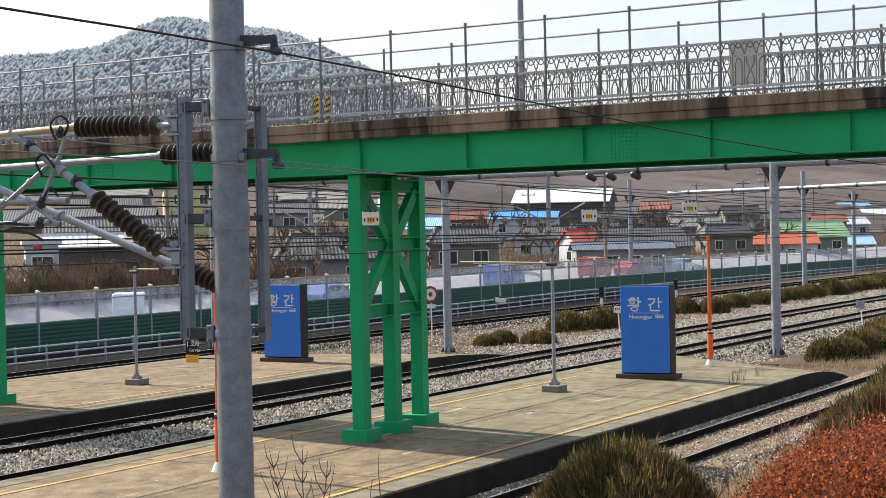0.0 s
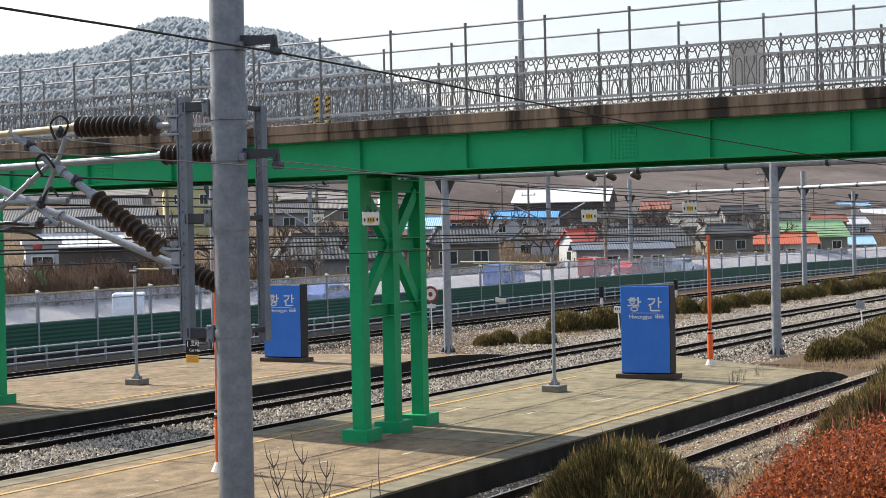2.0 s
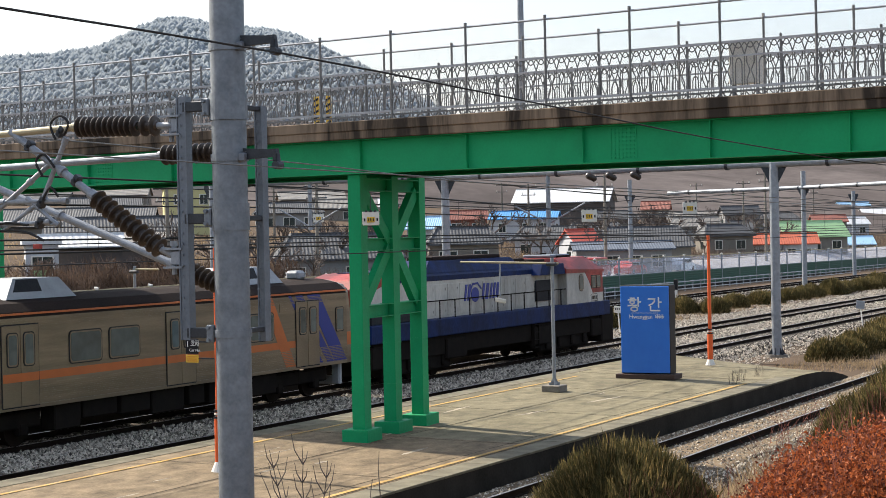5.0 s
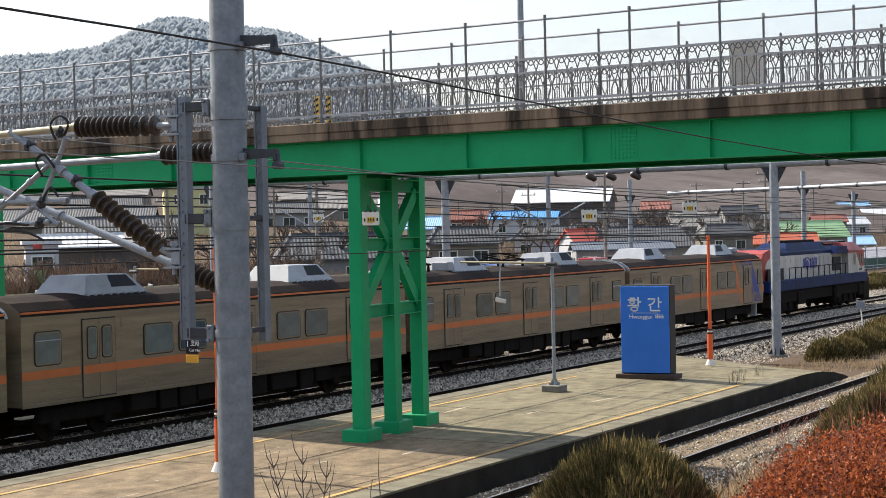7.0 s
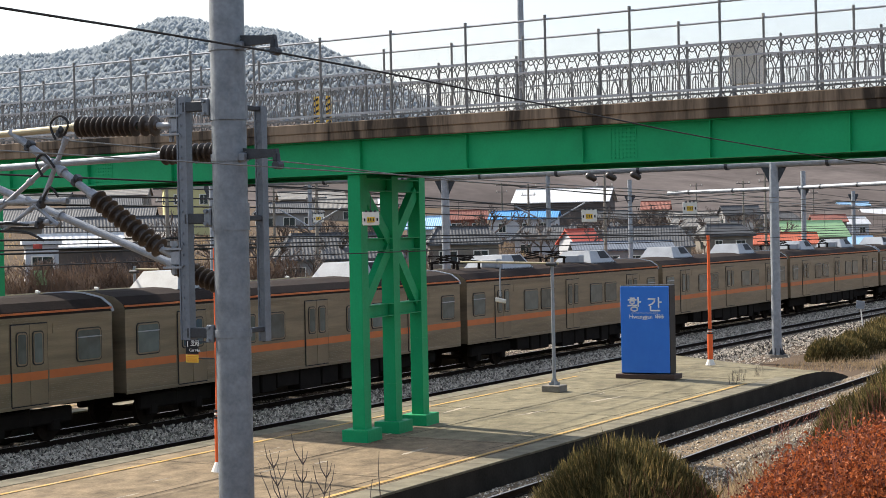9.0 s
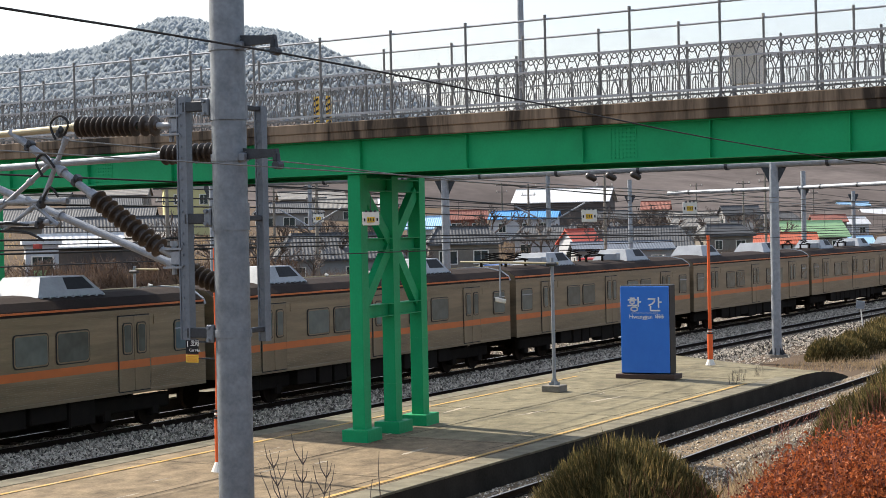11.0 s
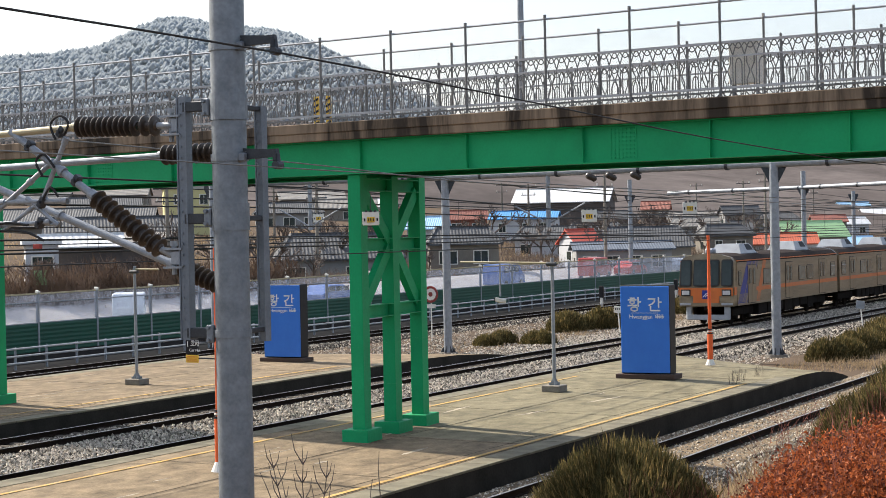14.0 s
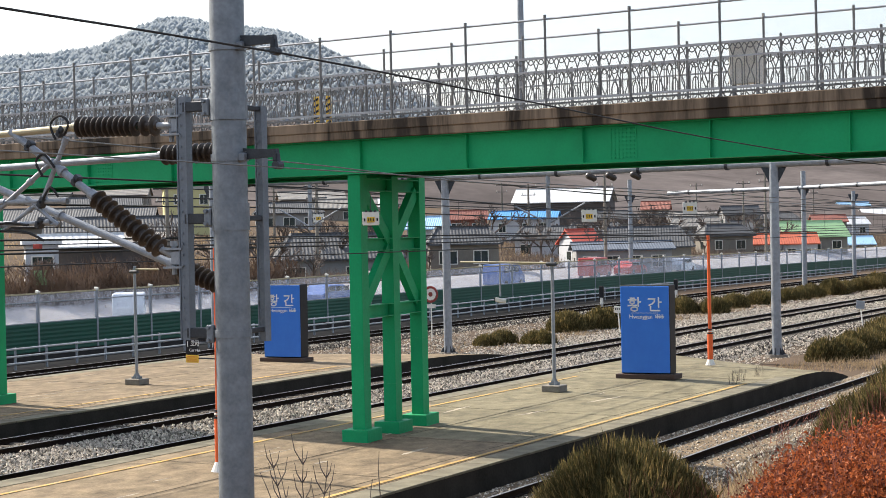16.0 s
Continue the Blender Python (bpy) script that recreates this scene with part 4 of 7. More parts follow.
    extrude(b, [(17.0, 2.07), (17.0, 3.42), (20.78, 3.4), (20.88, 2.07)], 2.9, at(0, -1.45, 0) @ SIDE)
    part("cab", b, LOCO_WHITE, root, "white driver's cab")
    b = bmesh.new()
    for s in (-1, 1):
        for x, y, z in ((16.9, 1.49, 3.54), (16.9, 1.49, 3.36), (18.7, 1.49, 3.38), (20.95, 1.49, 3.42), (20.93, 1.49, 3.33), (17.0, 0.9, 4.0), (20.05, 0.9, 4.02), (18.2, 1.15, 3.84)):
            b.verts.new((x, s * y, z))
    bmesh.ops.convex_hull(b, input=list(b.verts))
    part("cab_roof", b, LOCO_RED, root, "red sloping cab roof")
    b = bmesh.new()
    box(b, 1.9, 1.3, 0.14, at(18.4, 0.1, 4.07), 0.04)
    part("roof_ventilator", b, HINGE_STEEL, root, "grey ventilator box on the cab roof")
    for s in (-1, 1):
        b = bmesh.new()
        red = [(18.9, 3.36), (19.35, 2.95), (19.72, 2.46), (20.855, 2.46), (20.79, 3.38)]
        extrude(b, red, 0.014, at(0, s * 1.453 - 0.007, 0) @ SIDE)
        part("red_flash", b, LOCO_RED, root, "red flash round the side window")
        for x, w, h, r, o in ((18.5, 0.5, 0.74, 0.24, -0.115), (19.78, 0.5, 0.56, 0.04, -0.104), (20.32, 0.48, 0.56, 0.04, -0.104)):
            fr, gl = window_meshes(w, h, r)
            ob = share("cab_window", fr, root, side_m(x, s, 2.93, o))
            share("window_pane", gl, ob, Matrix())
        b = bmesh.new()
        P = side_m(19.87, s, 2.25, -0.11)
        strokes(b, [[(-0.34, -0.15), (0.34, -0.15), (0.34, 0.15), (-0.34, 0.15), (-0.34, -0.15)]], P, 0.02)
        for k in range(4):
            box(b, 0.07, 0.16, 0.012, P @ at(-0.22 + k * 0.145, 0, 0.005))
        part("number_plate", b, UNDER, root, "number plate with plain dark bars")
    b = bmesh.new()
    box(b, 0.34, 1.5, 0.62, at(21.0, 0, 2.42), 0.06)
    part("front_nose", b, LOCO_WHITE, root)
    b = bmesh.new()
    box(b, 0.32, 1.46, 0.34, at(20.99, 0, 2.9), 0.06)
    part("nose_top", b, LOCO_RED, root, "red top of the nose")
    b = bmesh.new()
    for y in (-1.0, -0.35, 0.35, 1.0):
        box(b, 0.05, 0.5, 0.5, at(20.84, y, 2.95))
    part("windscreen", b, GLASS_DK, root)
    b = bmesh.new()
    box(b, 0.08, 1.2, 0.16, at(20.93, 0, 3.3))
    part("number_board", b, LOCO_RED, root)
    b = bmesh.new()
    box(b, 1.3, 2.86, 1.45, at(21.36, 0, 1.02), 0.05)
    box(b, 0.3, 2.7, 0.7, at(21.95, 0, 0.65), 0.05)
    part("pilot", b, UNDER, root, "black front pilot")
    for y in (-1.35, -0.5, 0.5, 1.35):
        b = bmesh.new()
        span(b, (21.7, y, 1.6), (21.7, y, 2.2), 0.025, seg=6)
        part("handrail_post", b, UNDER, root)
    b = bmesh.new()
    for xx, zz in ((17.9, 4.05), (18.5, 4.1)):
        span(b, (xx, 0.3, 3.95), (xx, 0.3, zz + 0.1), 0.1, 0.16, 8)
    box(b, 1.2, 0.5, 0.1, at(18.6, -0.4, 4.05), 0.02)
    part("horn", b, UNDER, root)
    return root


mid = build_car(False, False, "stainless steel railcar with orange waist band and dark roof")
mid_p = build_car(False, True, "stainless steel railcar with orange waist band and folded pantograph")
endc = build_car(True, False, "stainless steel end railcar with orange cab front and blue stripes")
loco = build_loco()
TRAIN = [(loco, 0.0)]
BACK = Matrix.Rotation(math.pi, 4, "Z")
cars = [copy_thing(endc, at(-900, 0, 0)), mid_p, mid, copy_thing(mid_p, at(0, MAIN_Y, 0)), copy_thing(mid, at(0, MAIN_Y, 0)), copy_thing(mid_p, at(0, MAIN_Y, 0)), copy_thing(mid, at(0, MAIN_Y, 0)), endc]
for i, c in enumerate(cars):
    TRAIN.append((c, 10.0 + 20.0 * i))
TURNED = cars[0]


# ---- masts, portals, wires ----
INSUL = mat("brown_insulator", (0.055, 0.04, 0.03), (0.035, 0.027, 0.022), 0.35, scale=5, fine=40, bump=0.05)
WIRE = mat("weathered_wire", (0.012, 0.012, 0.013), (0.022, 0.022, 0.022), 0.8, 0.0, scale=4, fine=40, bump=0.0)
WIRE_GREY = mat("grey_wire", (0.16, 0.16, 0.15), (0.11, 0.11, 0.11), 0.6, 0.3, scale=4, fine=40, bump=0.0)
TUBE_Y = mat("yellowed_tube", (0.44, 0.38, 0.24), (0.36, 0.31, 0.2), 0.5, 0.2, scale=6, fine=40, bump=0.03)
PLATE_W = mat("white_plate", (0.74, 0.72, 0.66), (0.6, 0.57, 0.5), 0.5, scale=10, fine=60, bump=0.02)
PLATE_Y = mat("yellow_plate", (0.75, 0.48, 0.04), (0.66, 0.42, 0.05), 0.5, scale=10, fine=60, bump=0.02)


def ribbed(bm, a, b, r, n):
    """A long ribbed insulator from a to b with n sheds, turned as one body."""
    a, b = Vector(a), Vector(b)
    turn = (b - a).to_track_quat("Z", "Y")
    d = (b - a).length / n
    prof = [(0.0, 0.4)]
    for i in range(n):
        prof += [(d * (i + 0.22), 0.5), (d * (i + 0.36), 0.66), (d * (i + 0.58), 1.0), (d * (i + 0.68), 1.0), (d * (i + 0.76), 0.86), (d * (i + 0.80), 0.5)]
    prof.append((d * n, 0.4))
    rings = []
    for h, k in prof:
        rings.append([bm.verts.new(a + turn @ Vector((r * k * math.cos(math.pi * q / 9), r * k * math.sin(math.pi * q / 9), h))) for q in range(18)])
    for r0, r1 in zip(rings, rings[1:]):
        for q in range(18):
            bm.faces.new((r0[q], r0[(q + 1) % 18], r1[(q + 1) % 18], r1[q]))
    bm.faces.new(rings[0][::-1])
    bm.faces.new(rings[-1])


def tube(bm, pts, r, seg=8):
    """One bent round bar along the points."""
    rings = []
    for i, q in enumerate(pts):
        turn = (pts[min(i + 1, len(pts) - 1)] - pts[max(i - 1, 0)]).to_track_quat("Z", "Y")
        rings.append([bm.verts.new(q + turn @ Vector((r * math.cos(2 * math.pi * k / seg), r * math.sin(2 * math.pi * k / seg), 0))) for k in range(seg)])
    for r0, r1 in zip(rings, rings[1:]):
        for k in range(seg):
            bm.faces.new((r0[k], r0[(k + 1) % seg], r1[(k + 1) % seg], r1[k]))
    bm.faces.new(rings[0][::-1])
    bm.faces.new(rings[-1])


def rounded_run(pts, n=6):
    """Points of a soft curve through the given ones."""
    out = []
    for i in range(len(pts) - 1):
        q = [Vector(pts[max(i - 1, 0)]), Vector(pts[i]), Vector(pts[i + 1]), Vector(pts[min(i + 2, len(pts) - 1)])]
        for k in range(n):
            t = k / n
            out.append(0.5 * (2 * q[1] + (q[2] - q[0]) * t + (2 * q[0] - 5 * q[1] + 4 * q[2] - q[3]) * t * t + (3 * q[1] - q[0] - 3 * q[2] + q[3]) * t ** 3))
    return out + [Vector(pts[-1])]


def build_near_mast():
    x, y = 14.03, 9.63
    root = thing("catenary_mast", at(x, y, 0), "thick galvanised catenary mast with insulated cantilever arms", "catenary mast", "catenary masts")
    g = ground_z(x, y)
    b = bmesh.new()
    span(b, (0, 0, g - 0.1), (0, 0, 9.2), 0.172, 0.166, 48, caps=False)
    part("mast_tube", b, MAST, root, "mottled galvanised steel tube", smooth=True)
    for z in (7.0, 6.43, 5.94, 5.37, 4.25):
        b = bmesh.new()
        span(b, (0, 0, z - 0.035 if z not in (6.43, 5.37) else z - 0.13), (0, 0, z + 0.035 if z not in (6.43, 5.37) else z + 0.13), 0.181, seg=32)
        if z in (6.43, 5.37, 4.25):
            box(b, 0.05, 0.08, 0.17, at(-0.10, 0.19, z), 0.01)
            for dz in (-0.06, 0.06):
                span(b, (-0.15, 0.2, z + dz), (-0.09, 0.2, z + dz), 0.02, seg=6)
        else:
            box(b, 0.06, 0.07, 0.08, at(-0.06, -0.19, z), 0.01)
        part("clamp_band", b, MAST, root, "steel clamp band")
    for k, (cx, cy, z0, z1, m_) in enumerate(((0.0, 0.53, 4.18, 6.55, HINGE_STEEL), (0.70, 0.10, 4.13, 6.48, HINGE_STEEL))):
        b = bmesh.new()
        hw = 0.05 if k == 0 else 0.036
        box(b, 0.10, 0.014, z1 - z0, at(cx, cy - hw, (z0 + z1) / 2))
        box(b, 0.10, 0.014, z1 - z0, at(cx, cy + hw, (z0 + z1) / 2))
        box(b, 0.012, hw * 2 - 0.018, z1 - z0, at(cx - 0.035, cy, (z0 + z1) / 2))
        i = 0
        while z0 + 0.1 + i * 0.105 < z1:
            span(b, (cx - 0.05, cy + 0.01, z0 + 0.1 + i * 0.105), (cx - 0.057, cy + 0.01, z0 + 0.1 + i * 0.105), 0.013, seg=8)
            i += 1
        post = part("hinge_post", b, m_, root, "perforated steel hinge post")
        for z in (6.45, 5.36, 4.25):
            b = bmesh.new()
            if k == 0:
                box(b, 0.09, 0.40, 0.10, at(cx, 0.32, z), 0.008)
            else:
                box(b, 0.5, 0.06, 0.05, at(0.42, 0.1, z), 0.008)
            part("hinge_bracket", b, GALV_DK, post)
    V = lambda yy, zz, xx=0.0: Vector((xx, yy - y, zz))
    bolts = bmesh.new()
    for zz in (6.28, 4.98):
        for dz in (-0.09, 0.09):
            box(bolts, 0.12, 0.22, 0.02, at(0, 0.66, zz + dz))
        span(bolts, (0, 0.68, zz - 0.16), (0, 0.68, zz + 0.16), 0.025, seg=8)
        span(bolts, (0, 0.68, zz + 0.12), (0, 0.68, zz + 0.17), 0.04, seg=6)
    part("hinge_fork", bolts, GALV, root)
    arms = [("top_tube", TUBE_Y, V(14.6, 6.22), V(11.46, 6.32), 0.036), ("diagonal_tube", GALV, V(12.35, 6.31), V(11.27, 5.61), 0.04),
            ("steady_tube", GALV, V(13.8, 5.60), V(11.62, 5.575), 0.026), ("brace", GALV, V(11.97, 5.54), V(11.62, 6.22), 0.026),
            ("brace", GALV, V(12.62, 5.45), V(11.79, 5.99), 0.026), ("registration_tube", GALV, V(13.6, 5.30), V(11.85, 5.37), 0.022),
            ("brace", GALV, V(12.5, 5.28), V(11.9, 5.62), 0.02), ("brace", GALV, V(11.75, 5.33), V(12.15, 5.62), 0.02),
            ("top_tube", GALV, V(14.8, 5.94, 0.7), V(10.92, 6.03, 0.7), 0.037), ("diagonal_tube", GALV, V(14.6, 6.28, 0.7), V(10.82, 4.90, 0.7), 0.042),
            ("steady_tube", GALV, V(14.6, 5.42, 0.7), V(12.3, 5.35, 0.7), 0.022)]
    for nm, m_, a, c, r in arms:
        b = bmesh.new()
        span(b, a, c, r, seg=14)
        span(b, c, c + (a - c).normalized() * 0.07, r * 1.35, seg=14)
        q = a + (c - a) * 0.6
        span(b, q, q + (c - a).normalized() * 0.05, r * 1.4, seg=14)
        part(nm, b, m_, root)
    for a, c, n in ((V(11.48, 6.32), V(10.72, 6.295), 11), (V(10.70, 6.294), V(10.47, 6.287), 2), (V(11.28, 5.61), V(10.62, 5.17), 9), (V(10.60, 5.16), V(10.46, 5.07), 2), (V(10.95, 6.035, 0.7), V(9.95, 6.04, 0.7), 13), (V(10.82, 4.90, 0.7), V(9.95, 4.58, 0.7), 13)):
        b = bmesh.new()
        ribbed(b, a, c, 0.105, n)
        part("insulator", b, INSUL, root, "brown ribbed insulator")
    for a, c in ((V(10.47, 6.287), V(10.2, 6.28)), (V(10.46, 5.07), V(10.24, 4.985))):
        b = bmesh.new()
        span(b, a, c, 0.035, seg=10)
        box(b, 0.08, 0.12, 0.14, at(*(c + Vector((0, 0.03, 0)))), 0.01)
        part("insulator_cap", b, GALV, root)
    for pts in ([(11.62, 6.24), (11.55, 6.36), (11.66, 6.44), (11.78, 6.36), (11.72, 6.2)], [(11.74, 5.92), (11.88, 6.06), (11.98, 5.98), (11.9, 5.84)],
                [(11.9, 5.6), (11.8, 5.72), (11.7, 5.62)], [(14.4, 5.2), (13.2, 5.22), (12.5, 5.36), (12.1, 5.34)], [(13.6, 5.08), (12.7, 5.26), (12.2, 5.28), (11.9, 5.18)]):
        b = bmesh.new()
        tube(b, [V(*q, -0.05) for q in rounded_run(pts)], 0.013)
        part("jumper_cable", b, WIRE, root)
    for yy, zz in ((11.68, 6.28), (11.95, 5.57), (11.5, 5.78), (12.1, 6.15), (11.98, 5.36), (12.6, 5.6)):
        b = bmesh.new()
        box(b, 0.09, 0.07, 0.12, at(0, yy - y, zz) @ pose(0, 0, 0, 35, 0, 0), 0.012)
        span(b, (-0.07, yy - y, zz), (0.07, yy - y, zz), 0.018, seg=8)
        part("tube_clamp", b, GALV_DK, root)
    b = bmesh.new()
    box(b, 0.05, 0.1, 0.05, at(-0.03, 12.0 - y, 5.12), 0.01)
    part("red_tag", b, LOCO_RED, root, "small red tag")
    for z, yy in ((7.06, -0.55), (5.98, -0.55)):
        b = bmesh.new()
        beam(b, (0.0, -0.16, z - 0.03), (0.0, yy, z - 0.01), 0.05, 0.075)
        beam(b, (0.0, -0.16, z + 0.03), (0.0, yy * 0.8, z + 0.01), 0.04, 0.03)
        box(b, 0.08, 0.04, 0.11, at(0, yy + 0.02, z - 0.04), 0.01)
        span(b, (0, yy, z - 0.15), (0, yy, z - 0.02), 0.035, 0.02, 10)
        span(b, (-0.05, yy, z - 0.13), (0.05, yy, z - 0.13), 0.04, seg=10)
        part("feeder_bracket", b, GALV_DK, root, "dark steel feeder bracket")
    return root


build_near_mast()


def build_pole(name, x, y, z0, z1, r, label, category, group, m_=None, base=True, collar=True):
    root = thing(name, at(x, y, z0), label, category, group)
    b = bmesh.new()
    span(b, (0, 0, 0), (0, 0, z1 - z0), r, r * 0.97, 20)
    part("pole_tube", b, m_ or GALV, root)
    if base:
        b = bmesh.new()
        span(b, (0, 0, -0.05), (0, 0, 0.05), r * 2.3, seg=16)
        part("base_pad", b, FOOTING, root, "round concrete pad")
        for k in range(6):
            a = k * math.pi / 3
            b = bmesh.new()
            v = [(r * 0.95, 0.05), (r * 1.9, 0.05), (r * 0.95, 0.34)]
            extrude(b, v, 0.02, Matrix.Rotation(a, 4, "Z") @ Matrix(((1, 0, 0, 0), (0, 0, 1, -0.01), (0, 1, 0, 0), (0, 0, 0, 1))))
            part("base_rib", b, GALV_DK, root)
    return root


def build_portal(points, zbeam, rpole, rbeam, ends, label, tops):
    for (x, y, z0), top in zip(points, tops):
        p = build_pole("catenary_pole", x, y, z0, top, rpole, "grey galvanised catenary pole carrying a portal beam", "catenary pole", "catenary poles")
        b = bmesh.new()
        for s in (-1, 1):
            extrude(b, [(0, -0.75), (s * 0.15, -0.75), (s * 0.5, -0.1), (s * 0.5, 0.1), (0, 0.1)], 0.03, at(0, 0, zbeam - z0) @ Matrix(((0, 0, 1, 0), (1, 0, 0, 0), (0, 1, 0, 0), (0, 0, 0, 1))))
        part("gusset", b, GALV_DK, p)
    beam_ob = thing("portal_beam", Matrix(), label, "portal beam", "portal beams")
    pts = ends
    for i, (a, c) in enumerate(zip(pts, pts[1:])):
        b = bmesh.new()
        span(b, a, c, rbeam, seg=18)
        part("beam_tube", b, GALV, beam_ob)
        n = max(1, int((Vector(c) - Vector(a)).length / 4))
        for k in range(n):
            q = Vector(a).lerp(Vector(c), (k + 0.5) / n)
            b = bmesh.new()
            d = (Vector(c) - Vector(a)).normalized()
            span(b, q - d * 0.06, q + d * 0.06, rbeam * 1.25, seg=14)
            part("beam_collar", b, GALV_DK, beam_ob)
    return beam_ob


pb1 = build_portal([(67.25, 20.4, 0.05), (70.25, 36.55, -0.3), (69.9, 49.0, -0.3)], 7.55, 0.19, 0.16,
                   [(66.0, 7.0, 7.62), (67.25, 20.4, 7.62), (70.25, 36.55, 7.66), (69.9, 49.0, 7.72)], "long grey tubular portal beam across the tracks", (7.62, 7.66, 7.75))
pb2 = build_portal([(135.0, 38.6, -0.3), (149.4, 58.8, -0.3), (176.4, 45.3, -0.3)], 8.1, 0.2, 0.16,
                   [(122.0, 18.0, 8.2), (135.0, 38.6, 8.1), (141.0, 52.0, 8.1)], "grey tubular portal beam across the tracks", (9.4, 9.6, 8.5))
pb3 = build_portal([(210.0, 30.0, -0.3), (214.0, 50.0, -0.3)], 8.2, 0.2, 0.17, [(206.0, 10.0, 8.3), (210.0, 30.0, 8.2), (214.0, 50.0, 8.2)], "distant grey portal beam across the tracks", (9.0, 9.0))

# drop posts and insulators under the near portal
for x, y, ztop, zbot in ((70.05, 43.6, 7.6, 5.4), (69.2, 31.0, 7.6, 5.3)):
    b = bmesh.new()
    span(b, (0, 0, 0), (0, 0, zbot - ztop), 0.1, seg=12)
    for a, c in (((0, 0, zbot - ztop + 0.15), (0, 1.7, zbot - ztop + 1.0)), ((0, 0, zbot - ztop + 0.15), (0, -1.7, zbot - ztop + 1.0))):
        span(b, a, c, 0.035, seg=8)
    t_ = thing("drop_post", at(x, y, ztop), "grey drop post hanging from the portal beam", "drop post", "drop posts")
    part("drop_tube", b, GALV, t_)
for i, y in enumerate((26.6, 27.7, 28.6)):
    b = bmesh.new()
    ribbed(b, (0, 0, 0), (0.75, 0.0, -0.12), 0.13, 6)
    solid("beam_insulator", b, INSUL, "dark ribbed insulator under the portal beam", "insulator", "portal insulators", m=at(67.9, y, 7.42))


def hang(points, step=2.0):
    """Smooth sagging run through (x, z) points."""
    xs = [p[0] for p in points]
    zs = [p[1] for p in points]
    out = []
    x = xs[0]
    while x <= xs[-1]:
        i = max(k for k in range(len(xs)) if xs[k] <= x)
        i = min(i, len(xs) - 2)
        h_ = xs[i + 1] - xs[i]
        m0 = (zs[i + 1] - zs[max(i - 1, 0)]) / (xs[i + 1] - xs[max(i - 1, 0)])
        m1 = (zs[min(i + 2, len(xs) - 1)] - zs[i]) / (xs[min(i + 2, len(xs) - 1)] - xs[i])
        t = (x - xs[i]) / h_
        z = (2 * t ** 3 - 3 * t ** 2 + 1) * zs[i] + (t ** 3 - 2 * t ** 2 + t) * h_ * m0 + (-2 * t ** 3 + 3 * t ** 2) * zs[i + 1] + (t ** 3 - t ** 2) * h_ * m1
        out.append((x, z))
        x += step
    return out


def build_wire(off, points, r, label, m_=None, droppers=None, name="overhead_wire"):
    run = hang(points)
    b = bmesh.new()
    for (x0, z0), (x1, z1) in zip(run, run[1:]):
        span(b, (x0, ty(x0, off), z0), (x1, ty(x1, off), z1), r, seg=6, caps=False)
    root = solid(name, b, m_ or WIRE, label, "wire", "overhead wires")
    if droppers:
        for x, z in run[1::3]:
            if x > 10:
                b = bmesh.new()
                span(b, (0, 0, 0), (0, 0, droppers - z), 0.006, seg=4)
                part("dropper", b, WIRE, root).matrix_basis = at(x, ty(x, off), z)
    return root


build_wire(-16.45, [(-60, 4.87), (16, 4.87), (60, 4.84), (130, 4.9)], 0.0085, "dark contact wire over the siding")
build_wire(-16.45, [(-60, 6.2), (0, 6.45), (16.2, 6.45), (23.4, 6.27), (28, 6.1), (36, 6.0), (46, 5.83), (60, 5.72), (80, 5.9), (130, 6.3)], 0.010, "grey carrier wire over the siding", WIRE_GREY)
build_wire(-5.2, [(-60, 4.9), (28, 4.9), (50, 4.85), (130, 4.85), (300, 4.95)], 0.022, "contact wire over the platform track", droppers=None)
build_wire(-5.2, [(-60, 6.0), (0, 6.7), (39, 6.5), (49.6, 6.2), (63.7, 5.74), (80, 5.8), (120, 6.4), (160, 5.8), (300, 6.2)], 0.022, "carrier wire with droppers over the platform track", droppers=4.88)
build_wire(-4.6, [(-60, 5.6), (28, 5.2), (47, 5.1), (59, 4.97), (76, 4.8), (125, 4.6), (200, 4.9)], 0.022, "slanting dark wire over the tracks")
build_wire(0.0, [(-60, 4.95), (50, 4.93), (140, 4.93), (300, 5.0)], 0.022, "contact wire over the main track")
build_wire(0.0, [(-60, 6.3), (47, 6.07), (59.5, 5.84), (72, 5.66), (100, 5.9), (136, 6.4), (170, 5.9), (300, 6.3)], 0.022, "carrier wire with droppers over the main track", droppers=4.95)
build_wire(15.5, [(-60, 5.0), (70, 5.0), (300, 5.05)], 0.022, "contact wire over the far track")
build_wire(15.5, [(-60, 6.0), (30, 6.6), (70, 6.5), (105, 5.95), (140, 6.5), (175, 6.0), (300, 6.4)], 0.022, "carrier wire with droppers over the far track", droppers=5.0)
build_wire(-21.9, [(-60, 7.4), (10.1, 6.93), (14.1, 6.90), (20.5, 6.73), (25.9, 6.57), (37.2, 6.42), (60, 6.5), (110, 6.8)], 0.0105, "heavy black feeder wire on the mast bracket")
build_wire(-21.9, [(-60, 6.3), (10, 5.86), (14.1, 5.82), (24, 5.72), (40, 5.6), (70, 5.9)], 0.006, "thin grey return wire", WIRE_GREY)
build_wire(2.0, [(0, 7.6), (59, 7.35), (76.5, 6.94), (96.6, 6.56), (125, 6.28), (200, 6.8)], 0.022, "dark feeder wire over the tracks")
build_wire(6.7, [(40, 7.9), (71, 7.6), (100, 7.0), (135, 8.0), (200, 7.4)], 0.022, "dark wire between portal beams")
build_wire(18.0, [(40, 7.9), (70, 7.7), (110, 6.9), (149, 8.4), (200, 7.4)], 0.022, "dark wire between portal beams")
